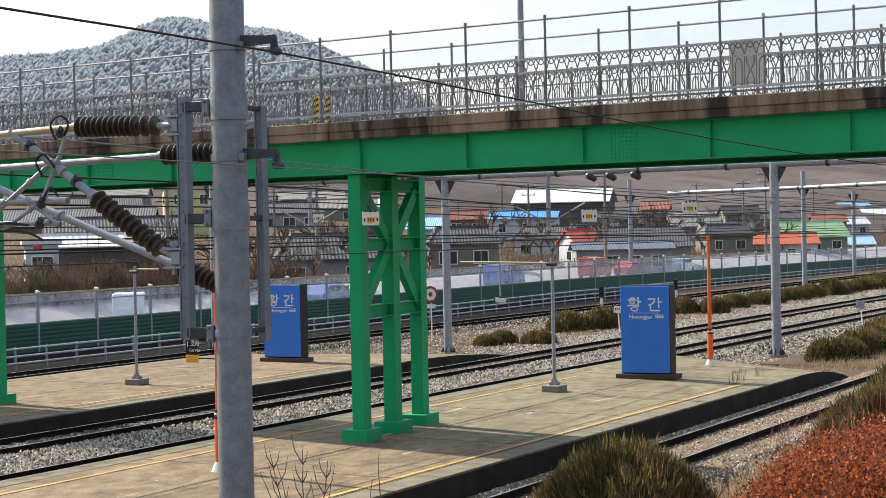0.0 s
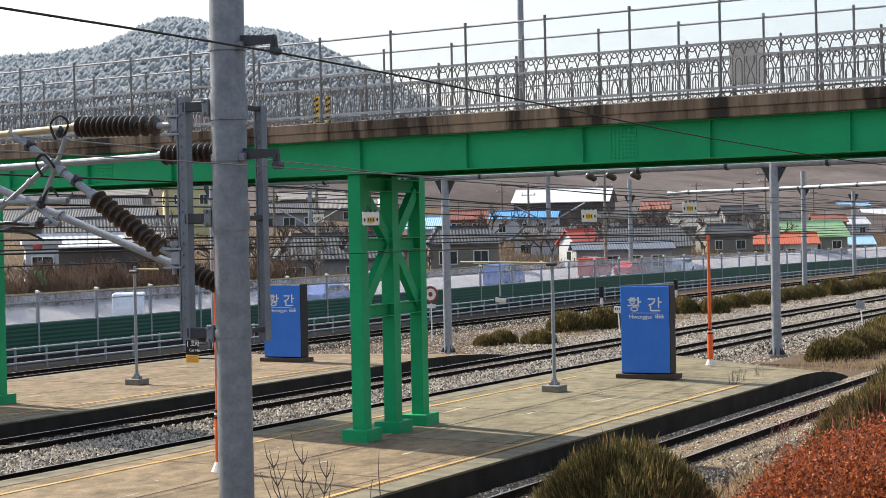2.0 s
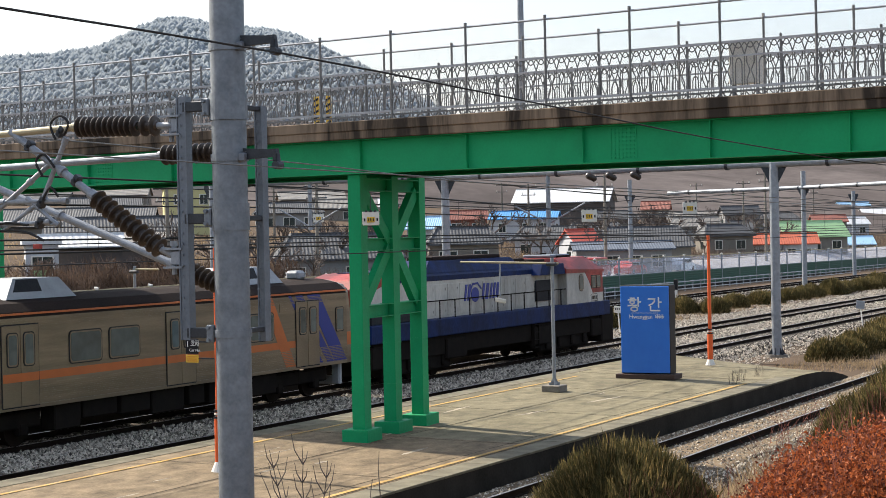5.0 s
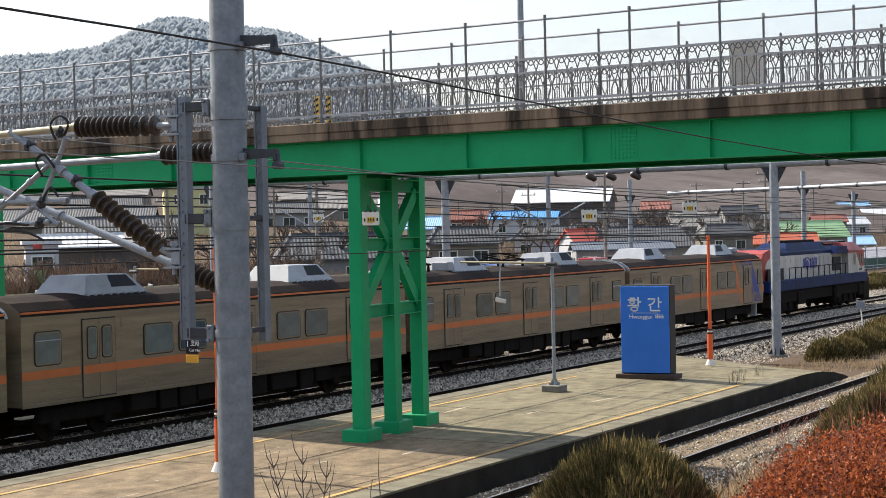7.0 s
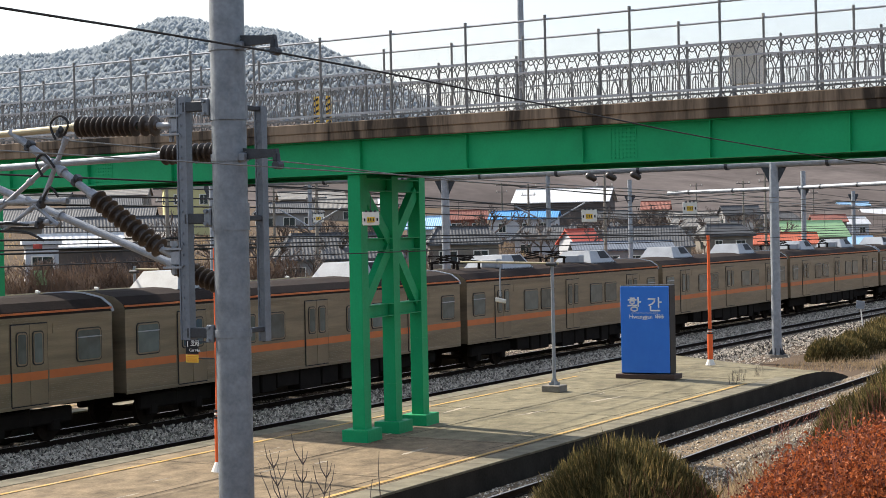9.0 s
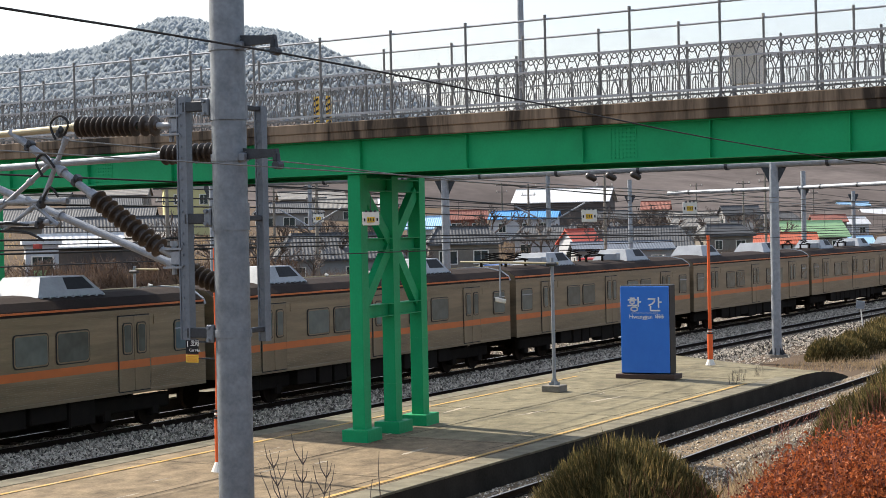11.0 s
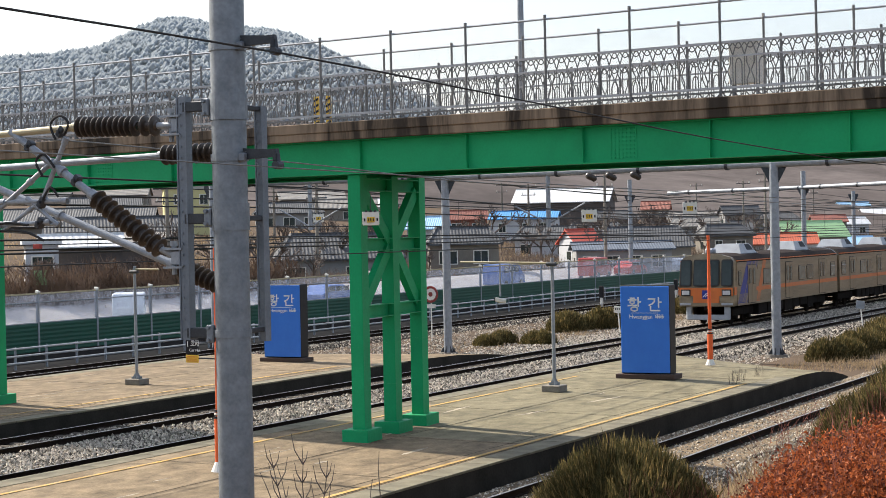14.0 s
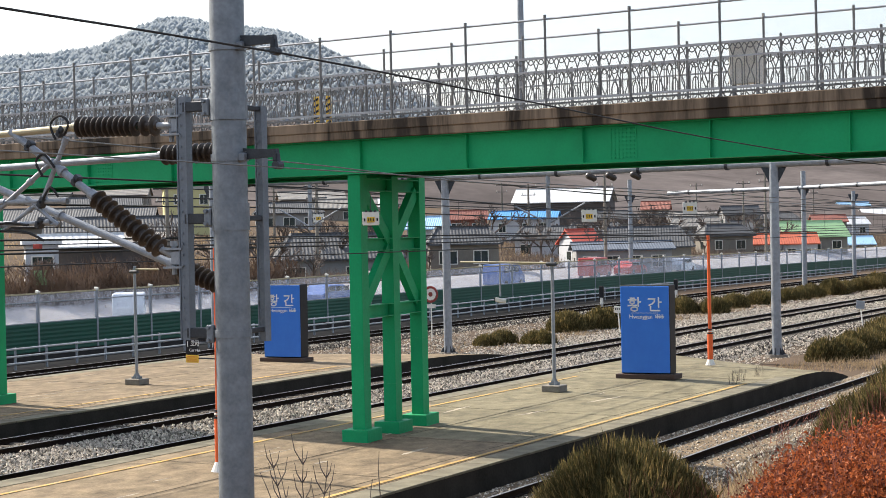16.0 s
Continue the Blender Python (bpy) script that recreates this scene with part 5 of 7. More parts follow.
build_wire(4.0, [(0, 6.9), (47, 6.5), (60, 6.35), (100, 6.1), (135, 6.9), (180, 6.3), (300, 6.6)], 0.022, "dark wire over the far platform")
build_wire(9.0, [(0, 5.9), (60, 5.55), (100, 5.4), (135, 5.7), (180, 5.4), (300, 5.6)], 0.022, "dark wire over the far platform")
build_wire(11.0, [(0, 7.3), (60, 7.1), (100, 6.5), (135, 7.4), (180, 6.8), (300, 7.0)], 0.022, "dark wire over the far platform")
build_wire(18.6, [(-20, 7.2), (70, 7.0), (110, 6.5), (149, 7.4), (220, 6.8)], 0.022, "dark wire between portal beams")


def build_wire_plate(x, y, z, label, s=0.25):
    t_ = thing("wire_number_plate", at(x, y, z) @ pose(0, 0, 0, 0, 0, 27), label, "sign plate", "plates on the wires")
    b = bmesh.new()
    box(b, 0.03, s * 1.1, s * 0.9, None, 0.008)
    part("plate", b, PLATE_W, t_)
    b = bmesh.new()
    box(b, 0.012, s * 0.5, s * 0.36, at(-0.02, 0, -0.02))
    part("plate_panel", b, PLATE_Y, t_, "small yellow panel")
    b = bmesh.new()
    for yy in (-0.1, 0.0, 0.1):
        box(b, 0.012, s * 0.07, s * 0.2, at(-0.03, yy * s * 1.6, -0.02))
    for yy in (-0.42, 0.42):
        box(b, 0.012, s * 0.1, s * 0.2, at(-0.02, yy * s, -0.02))
    part("plate_mark", b, BLACK, t_)
    b = bmesh.new()
    for yy in (-0.3, 0.0, 0.3):
        box(b, 0.05, s * 0.16, s * 0.12, at(0, yy * s, s * 0.48))
    span(b, (0, 0, s * 0.5), (0, 0, s * 0.5 + 0.25), 0.006, seg=5)
    part("plate_clip", b, GALV_DK, t_)


build_wire_plate(25.05, 14.42, 5.43, "white and yellow plate hanging on the siding wire")
build_wire_plate(59.2, 24.9, 5.67, "white and yellow plate hanging on the overhead wire", 0.5)
build_wire_plate(71.5, 25.4, 6.0, "white and yellow plate hanging on the overhead wire", 0.56)
build_wire_plate(88.0, 54.2, 6.15, "small white and yellow plate on the far wire", 0.56)
build_wire_plate(60.0, 41.6, 5.9, "small white and yellow plate on the far wire", 0.42)


# ---- platform furniture ----
def build_orange_pole(x, y, z0, z1, label):
    t_ = thing("orange_pole", at(x, y, z0), label, "pole", "orange poles")
    h_ = z1 - z0
    b = bmesh.new()
    span(b, (0, 0, 0.1), (0, 0, 1.08), 0.095, seg=18)
    part("lower_sleeve", b, ORANGE, t_, "thick orange sleeve")
    b = bmesh.new()
    span(b, (0, 0, 1.0), (0, 0, h_), 0.065, 0.05, 16)
    part("upper_tube", b, ORANGE, t_)
    for k in range(3):
        b = bmesh.new()
        span(b, (0, 0, 1.09 + k * 0.07), (0, 0, 1.125 + k * 0.07), 0.1, seg=16)
        part("collar", b, BLACK if k != 1 else PLATE_W, t_)
    b = bmesh.new()
    span(b, (0, 0, 0.0), (0, 0, 0.2), 0.18, 0.1, 14)
    part("base_cone", b, PLATE_W, t_, "pale concrete base cone")
    return t_


build_orange_pole(29.66, 20.76, zA(-10.1), 4.95, "tall orange painted pole on the platform")
build_orange_pole(58.4, 20.1, zA(-10.6), 4.88, "tall orange painted pole near the platform end")


def build_car_sign():
    t_ = thing("car_number_sign", at(29.7, 21.42, 2.58), "small black and yellow car number sign on an arm", "sign")
    b = bmesh.new()
    box(b, 0.03, 0.31, 0.31, at(0, 0, 0.345), 0.005)
    part("black_panel", b, BLACK, t_, "black upper panel")
    b = bmesh.new()
    box(b, 0.03, 0.31, 0.16, at(0, 0, 0.09), 0.005)
    part("yellow_panel", b, PLATE_Y, t_, "yellow lower panel with red bars")
    for zz in (0.13, 0.085, 0.045):
        b = bmesh.new()
        box(b, 0.01, 0.25, 0.014, at(-0.018, 0, zz))
        part("text_bar", b, BAND, t_)
    f = at(-0.02, 0, 0) @ SIGN_FACE
    text_mesh("1", 0.17, f @ at(-0.14, 0.34, 0), "lettering", WHITE, t_, 0.002)
    text_mesh("Car No.", 0.085, f @ at(-0.06, 0.24, 0), "lettering", WHITE, t_, 0.002)
    b = bmesh.new()
    k, ox, oy = 0.1, -0.02, 0.36
    T = lambda pts: [(ox + k * px_, oy + k * py_) for px_, py_ in pts]
    strokes(b, [T([(0.3, 1.0), (0.7, 1.0)]), T([(0.1, 0.8), (0.9, 0.8)]), T(ring(0.5, 0.5, 0.22, 0.18, 8)), T([(0.5, 0.3), (0.5, 0.08)]), T([(0.0, 0.05), (1.0, 0.05)])], f, 0.013, 0.006)
    ox = 0.09
    strokes(b, [T([(0.15, 1.0), (0.5, 1.0)]), T([(0.0, 0.75), (0.6, 0.75)]), T([(0.3, 0.75), (0.05, 0.1)]), T([(0.3, 0.6), (0.6, 0.1)]), T([(0.78, 1.05), (0.78, 0.0)]), T([(0.78, 0.5), (0.98, 0.5)])], f, 0.013, 0.006)
    part("lettering", b, WHITE, t_)
    b = bmesh.new()
    beam(b, (0.02, 0.1, 0.44), (0.0, -0.7, 0.44), 0.03, 0.03)
    beam(b, (0.02, 0.1, 0.1), (0.0, -0.7, 0.1), 0.03, 0.03)
    part("sign_arm", b, GALV_DK, t_)


build_car_sign()


def build_light_post(x, y, z0, z1, arm, label):
    t_ = thing("platform_post", at(x, y, z0), label, "post", "platform posts")
    b = bmesh.new()
    span(b, (0, 0, 0.2), (0, 0, z1 - z0), 0.055, 0.05, 14)
    part("post_tube", b, GALV, t_)
    b = bmesh.new()
    box(b, 0.56, 0.6, 0.2, at(0, 0, 0.1), 0.02)
    part("post_footing", b, FOOTING, t_, "square concrete footing")
    for k in range(4):
        b = bmesh.new()
        extrude(b, [(0.045, 0.2), (0.16, 0.2), (0.045, 0.42)], 0.015, Matrix.Rotation(k * math.pi / 2 + 0.5, 4, "Z") @ Matrix(((1, 0, 0, 0), (0, 0, 1, -0.007), (0, 1, 0, 0), (0, 0, 0, 1))))
        part("base_rib", b, GALV, t_)
        b = bmesh.new()
        span(b, (0.16 * math.cos(k * 1.571 + 0.785), 0.16 * math.sin(k * 1.571 + 0.785), 0.2), (0.16 * math.cos(k * 1.571 + 0.785), 0.16 * math.sin(k * 1.571 + 0.785), 0.28), 0.016, seg=6)
        part("anchor_bolt", b, GALV, t_)
    h_ = z1 - z0
    b = bmesh.new()
    box(b, 0.12, 0.32, 0.06, at(0, 0, h_ - 0.2), 0.01)
    span(b, (-0.05, -0.15, h_ - 0.19), (-0.05, 0.15, h_ - 0.19), 0.06, seg=10)
    part("arm_clamp", b, GALV_DK, t_)
    if arm:
        b = bmesh.new()
        span(b, (0, -0.2, h_ - 0.17), (0, arm, h_ - 0.1), 0.035, 0.03, 10)
        part("arm_tube", b, TUBE_Y, t_, "rust-spotted pale arm")
        b = bmesh.new()
        span(b, (0, 1.72, h_ - 0.12), (0, 1.72, h_ - 1.15), 0.028, seg=10)
        part("drop_tube", b, GALV, t_)
        b = bmesh.new()
        box(b, 0.13, 0.34, 0.13, at(-0.04, 1.7, h_ - 1.27) @ pose(0, 0, 0, 12, 0, 25), 0.02)
        cam_ = part("camera_housing", b, PLATE_W, t_, "white surveillance camera housing")
        b = bmesh.new()
        box(b, 0.15, 0.02, 0.11, at(-0.1, 1.87, h_ - 1.24) @ pose(0, 0, 0, 12, 0, 25), 0.005)
        part("camera_glass", b, BLACK, cam_)
    else:
        b = bmesh.new()
        span(b, (0, 0.05, h_ - 0.1), (0, -1.0, h_ - 0.12), 0.03, seg=8)
        part("arm_tube", b, TUBE_Y, t_)
    return t_


build_light_post(47.6, 21.24, zA(-9.8), 4.36, 3.05, "grey post with a surveillance camera on its long arm")
build_light_post(47.3, 36.4, zB(5.6), 4.25, 0, "grey galvanised post on a concrete footing")


def build_round_sign():
    t_ = thing("speed_sign", at(78.2, 41.6, -0.3), "round red and white railway sign on a thin post", "sign")
    b = bmesh.new()
    span(b, (0, 0, 0), (0, 0, 1.9), 0.03, seg=8)
    part("sign_post", b, PLATE_W, t_)
    face = at(-0.04, 0, 2.35) @ SIGN_FACE
    for r, d, m_, nm in ((0.42, 0.02, LOCO_RED, "red_ring"), (0.3, 0.03, PLATE_W, "white_disc"), (0.12, 0.036, LOCO_RED, "red_dot")):
        b = bmesh.new()
        extrude(b, ring(0, 0, r, r, 24)[:-1], d, face)
        part(nm, b, m_, t_)
    b = bmesh.new()
    box(b, 0.03, 0.5, 0.2, at(-0.03, 0, 1.75))
    part("lower_plate", b, PLATE_W, t_)


build_round_sign()
for x, y, w, h_, lab in ((86.4, 34.7, 0.42, 0.36, "small white lineside board on a leaning post"), (92.2, 23.3, 0.46, 0.42, "small grey lineside box on a post")):
    t_ = thing("lineside_board", at(x, y, -0.3), lab, "board", "lineside boards")
    b = bmesh.new()
    span(b, (0, 0, 0), (0.02, 0.1, 1.1), 0.035, seg=8)
    part("board_post", b, PLATE_W, t_)
    b = bmesh.new()
    box(b, 0.05, w, h_, at(-0.02, 0.1, 1.2) @ pose(0, 0, 0, 6, 0, 0), 0.01)
    part("board_plate", b, PLATE_W if w < 0.45 else GALV, t_)
    if w < 0.45:
        b = bmesh.new()
        for yy in (-0.1, 0.02, 0.12):
            box(b, 0.01, 0.06, 0.1, at(-0.05, 0.1 + yy, 1.24))
        part("board_mark", b, BLACK, t_)
for x, y in ((112.0, 46.3), (126.0, 46.0)):
    t_ = thing("track_marker", at(x, y, -0.3), "short black and white track marker post", "marker post", "track markers")
    b = bmesh.new()
    box(b, 0.18, 0.18, 0.75, at(0, 0, 0.37), 0.02)
    part("white_foot", b, PLATE_W, t_)
    b = bmesh.new()
    box(b, 0.22, 0.3, 0.8, at(0, 0, 1.15), 0.03)
    part("black_head", b, BLACK, t_)


# ---- bridge fittings ----
def build_bridge_extras():
    b = bmesh.new()
    span(b, (0, 0, 0), (0, 0, 7.5), 0.085, 0.06, 14)
    t_ = solid("bridge_lamp_post", b, GALV, "tall grey lamp post beyond the bridge railing", "lamp post", m=BR @ at(3.6, -2.4, 7.4))
    t_ = thing("bridge_cabinet", BR @ at(0.35, -9.75, 7.74), "grey steel control cabinet behind the railing", "cabinet")
    b = bmesh.new()
    box(b, 0.3, 0.62, 0.85, at(0, 0, 0.72), 0.015)
    part("cabinet_body", b, PLATE_W, t_)
    b = bmesh.new()
    box(b, 0.36, 0.7, 0.04, at(0, 0, 1.16), 0.01)
    part("cabinet_roof", b, GALV, t_)
    for yy in (-0.25, 0.25):
        b = bmesh.new()
        box(b, 0.05, 0.05, 0.3, at(0, yy, 0.15))
        part("cabinet_leg", b, GALV, t_)
    for y0 in (2.92, 3.31, 9.9, 10.3):
        t_ = thing("hazard_board", BR @ at(2.85, y0, 7.75 if y0 < 5 else 7.6), "narrow yellow and black striped hazard board", "hazard board", "hazard boards")
        b = bmesh.new()
        box(b, 0.03, 0.16, 0.95, at(0, 0, 0.475), 0.004)
        part("board_panel", b, PLATE_Y, t_)
        for k in range(6):
            b = bmesh.new()
            v = [(-0.078, 0.05 + k * 0.15), (0.078, 0.11 + k * 0.15), (0.078, 0.17 + k * 0.15), (-0.078, 0.11 + k * 0.15)]
            extrude(b, v, 0.008, at(-0.018, 0, 0) @ SIGN_FACE)
            part("board_stripe", b, BLACK, t_)


build_bridge_extras()


# ---- barrier behind the far track ----
GREEN_PANEL = mat("dark_green_panel", (0.015, 0.085, 0.055), (0.02, 0.065, 0.045), 0.5, scale=2, fine=20, bump=0.05, spec=0.2)


def clear_panel_material():
    m = bpy.data.materials.new("hazy_clear_panel")
    m.use_nodes = True
    nt = m.node_tree
    nt.nodes.clear()
    out = nt.nodes.new("ShaderNodeOutputMaterial")
    tr = nt.nodes.new("ShaderNodeBsdfTransparent")
    tr.inputs[0].default_value = (0.86, 0.88, 0.92, 1)
    df = nt.nodes.new("ShaderNodeBsdfPrincipled")
    df.inputs["Base Color"].default_value = (0.42, 0.45, 0.52, 1)
    df.inputs["Roughness"].default_value = 0.3
    tl = nt.nodes.new("ShaderNodeBsdfTranslucent")
    tl.inputs[0].default_value = (0.46, 0.52, 0.66, 1)
    m0 = nt.nodes.new("ShaderNodeMixShader")
    nt.links.new(df.outputs[0], m0.inputs[1])
    nt.links.new(tl.outputs[0], m0.inputs[2])
    mx = nt.nodes.new("ShaderNodeMixShader")
    tc = nt.nodes.new("ShaderNodeTexCoord")
    nz = nt.nodes.new("ShaderNodeTexNoise")
    nz.inputs["Scale"].default_value = 1.3
    nz.inputs["Detail"].default_value = 6
    rg = nt.nodes.new("ShaderNodeMapRange")
    rg.inputs["From Min"].default_value, rg.inputs["From Max"].default_value = 0.3, 0.75
    rg.inputs["To Min"].default_value, rg.inputs["To Max"].default_value = 0.02, 0.17
    nt.links.new(tc.outputs["Object"], nz.inputs["Vector"])
    nt.links.new(nz.outputs["Fac"], rg.inputs["Value"])
    nt.links.new(rg.outputs[0], mx.inputs[0])
    nt.links.new(tr.outputs[0], mx.inputs[1])
    nt.links.new(m0.outputs[0], mx.inputs[2])
    nt.links.new(mx.outputs[0], out.inputs[0])
    return m


CLEAR = clear_panel_material()


def barrier_y(x):
    return 54.0 if x < 110 else 54.0 - 0.00012 * (x - 110) ** 2


def barrier_drop(x):
    return 0.0 if x < 120 else 0.0045 * (x - 120)


def build_barrier():
    xs = [37.4 + 4.25 * k for k in range(13)]
    while xs[-1] < 330:
        xs.append(xs[-1] + 5.1)
    for x0, x1 in zip(xs, xs[1:]):
        y0, y1 = barrier_y(x0), barrier_y(x1)
        a = math.degrees(math.atan2(y1 - y0, x1 - x0))
        L = math.hypot(x1 - x0, y1 - y0)
        t_ = thing("noise_barrier_bay", at(x0, y0, -0.3 - barrier_drop(x0)) @ pose(0, 0, 0, 0, 0, a), "noise barrier bay, green slats below hazy clear panel", "noise barrier", "noise barrier bays")
        b = bmesh.new()
        box(b, 0.12, 0.14, 3.05, at(0, 0, 1.52), 0.01)
        post = part("barrier_post", b, GALV, t_)
        b = bmesh.new()
        box(b, 0.17, 0.2, 0.12, at(0, -0.02, 3.1) @ pose(0, 0, 0, 20, 0, 0), 0.02)
        part("post_cap", b, PLATE_W, post)
        for k in range(8):
            b = bmesh.new()
            z = 0.09 + k * 0.195
            extrude(b, [(-0.05, -0.01), (0.035, -0.005), (0.05, 0.1), (0.035, 0.2), (-0.05, 0.195)], L - 0.14, at(0.07, 0, z) @ Matrix(((0, 0, 1, 0), (-1, 0, 0, 0), (0, 1, 0, 0), (0, 0, 0, 1))))
            part("green_slat", b, GREEN_PANEL, t_)
        b = bmesh.new()
        box(b, L - 0.14, 0.02, 1.3, at(L / 2, 0, 2.36))
        pn = part("clear_panel", b, CLEAR, t_, "hazy scratched clear panel")
        for z, h_, m_ in ((1.68, 0.05, GALV), (2.62, 0.05, GALV), (3.02, 0.07, TUBE_Y)):
            b = bmesh.new()
            box(b, L - 0.14, 0.07, h_, at(L / 2, 0, z))
            part("panel_rail", b, m_, t_)


build_barrier()
# Added strip that makes the ground below the barrier near-black.
DARK_STRIP = mat("near_black_strip", (0.035, 0.033, 0.03), (0.02, 0.019, 0.018), 0.9, scale=1, fine=12, spec=0.02)
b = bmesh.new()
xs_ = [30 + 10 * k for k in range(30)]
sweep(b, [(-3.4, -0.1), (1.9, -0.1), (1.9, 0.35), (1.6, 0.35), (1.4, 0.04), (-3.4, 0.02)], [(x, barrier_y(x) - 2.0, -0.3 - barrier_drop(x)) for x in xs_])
solid("drain_channel", b, DARK_STRIP, "dark strip added on the ground below the barrier", "drain", kind="structure")


def guard_y(x):
    return 50.2 + 1.2 * smooth01(70, 130, x) - 0.00008 * max(x - 130, 0) ** 2


def build_guard_rail():
    x = 45.0
    while x < 320:
        L = 2.0
        y0, y1 = guard_y(x), guard_y(x + L)
        t_ = thing("guard_rail_bay", at(x, y0, -0.3 - barrier_drop(x)) @ pose(0, 0, 0, 0, 0, math.degrees(math.atan2(y1 - y0, L))), "galvanised three-rail guard rail beside the far track", "guard rail", "guard rail bays")
        b = bmesh.new()
        box(b, 0.08, 0.08, 1.0, at(0, 0, 0.5))
        part("rail_post", b, GALV, t_)
        for z in (0.3, 0.6, 0.92):
            b = bmesh.new()
            span(b, (0, -0.06, z), (L, -0.06, z), 0.045, seg=8)
            part("rail_tube", b, GALV_LT, t_)
        x += L


build_guard_rail()


# ---- town ----
def tile_material(name, a, b, scale):
    m = mat(name, a, b, 0.75, scale=1.5, fine=12, bump=0.1, spread=0.5)
    nt = m.node_tree
    tc = nt.nodes.new("ShaderNodeTexCoord")
    wv = nt.nodes.new("ShaderNodeTexWave")
    wv.inputs["Scale"].default_value = scale
    wv.bands_direction = "X"
    nt.links.new(tc.outputs["Object"], wv.inputs["Vector"])
    bp = nt.nodes.new("ShaderNodeBump")
    bp.inputs["Strength"].default_value = 0.6
    bp.inputs["Distance"].default_value = 0.06
    nt.links.new(wv.outputs["Fac"], bp.inputs["Height"])
    nt.links.new(bp.outputs[0], nt.nodes["Principled BSDF"].inputs["Normal"])
    return m


TILE = tile_material("grey_roof_tile", (0.095, 0.098, 0.103), (0.045, 0.046, 0.05), 1.1)
SHEET = tile_material("weathered_sheet_roof", (0.240, 0.232, 0.216), (0.144, 0.128, 0.112), 1.6)
WHITER = tile_material("white_sheet_roof", (0.612, 0.620, 0.629), (0.510, 0.518, 0.527), 0.8)
BLUER = tile_material("bright_blue_roof", (0.06, 0.26, 0.55), (0.05, 0.20, 0.42), 1.0)
LBLUE = tile_material("pale_blue_roof", (0.34, 0.55, 0.75), (0.28, 0.47, 0.66), 1.2)
BLUEG = tile_material("blue_grey_roof", (0.10, 0.12, 0.155), (0.065, 0.08, 0.105), 1.2)
REDR = tile_material("red_roof", (0.46, 0.08, 0.05), (0.36, 0.07, 0.05), 1.2)
REDBR = tile_material("red_brown_roof", (0.30, 0.10, 0.07), (0.2, 0.08, 0.06), 1.2)
ORANGER = tile_material("orange_red_roof", (0.46, 0.10, 0.045), (0.34, 0.08, 0.04), 1.0)
GREENR = tile_material("pale_green_roof", (0.33, 0.52, 0.27), (0.27, 0.44, 0.23), 1.0)
FLATR = mat("flat_roof_concrete", (0.4, 0.4, 0.36), (0.3, 0.3, 0.27), 0.9, scale=1, fine=10)
W_GREY = mat("pale_grey_wall", (0.29, 0.29, 0.29), (0.20, 0.20, 0.196), 0.9, scale=0.8, fine=8)
W_WHITE = mat("white_wall", (0.499, 0.507, 0.523), (0.406, 0.413, 0.429), 0.85, scale=0.8, fine=8)
W_CREAM = mat("cream_wall", (0.23, 0.205, 0.17), (0.15, 0.132, 0.11), 0.9, scale=0.8, fine=8)
# Dark wall colour standing for the shaded inside of open-sided sheds.
W_DARK = mat("open_side_shade", (0.10, 0.085, 0.075), (0.07, 0.06, 0.055), 0.9, scale=0.8, fine=8)
W_YELLOW = mat("pale_yellow_wall", (0.55, 0.5, 0.24), (0.45, 0.41, 0.21), 0.9, scale=0.8, fine=8)
W_BRICK = mat("red_brick_wall", (0.32, 0.13, 0.09), (0.24, 0.10, 0.07), 0.9, scale=1, fine=10)
TRIM = mat("orange_trim", (0.5, 0.28, 0.10), (0.4, 0.24, 0.1), 0.7, scale=2, fine=20)


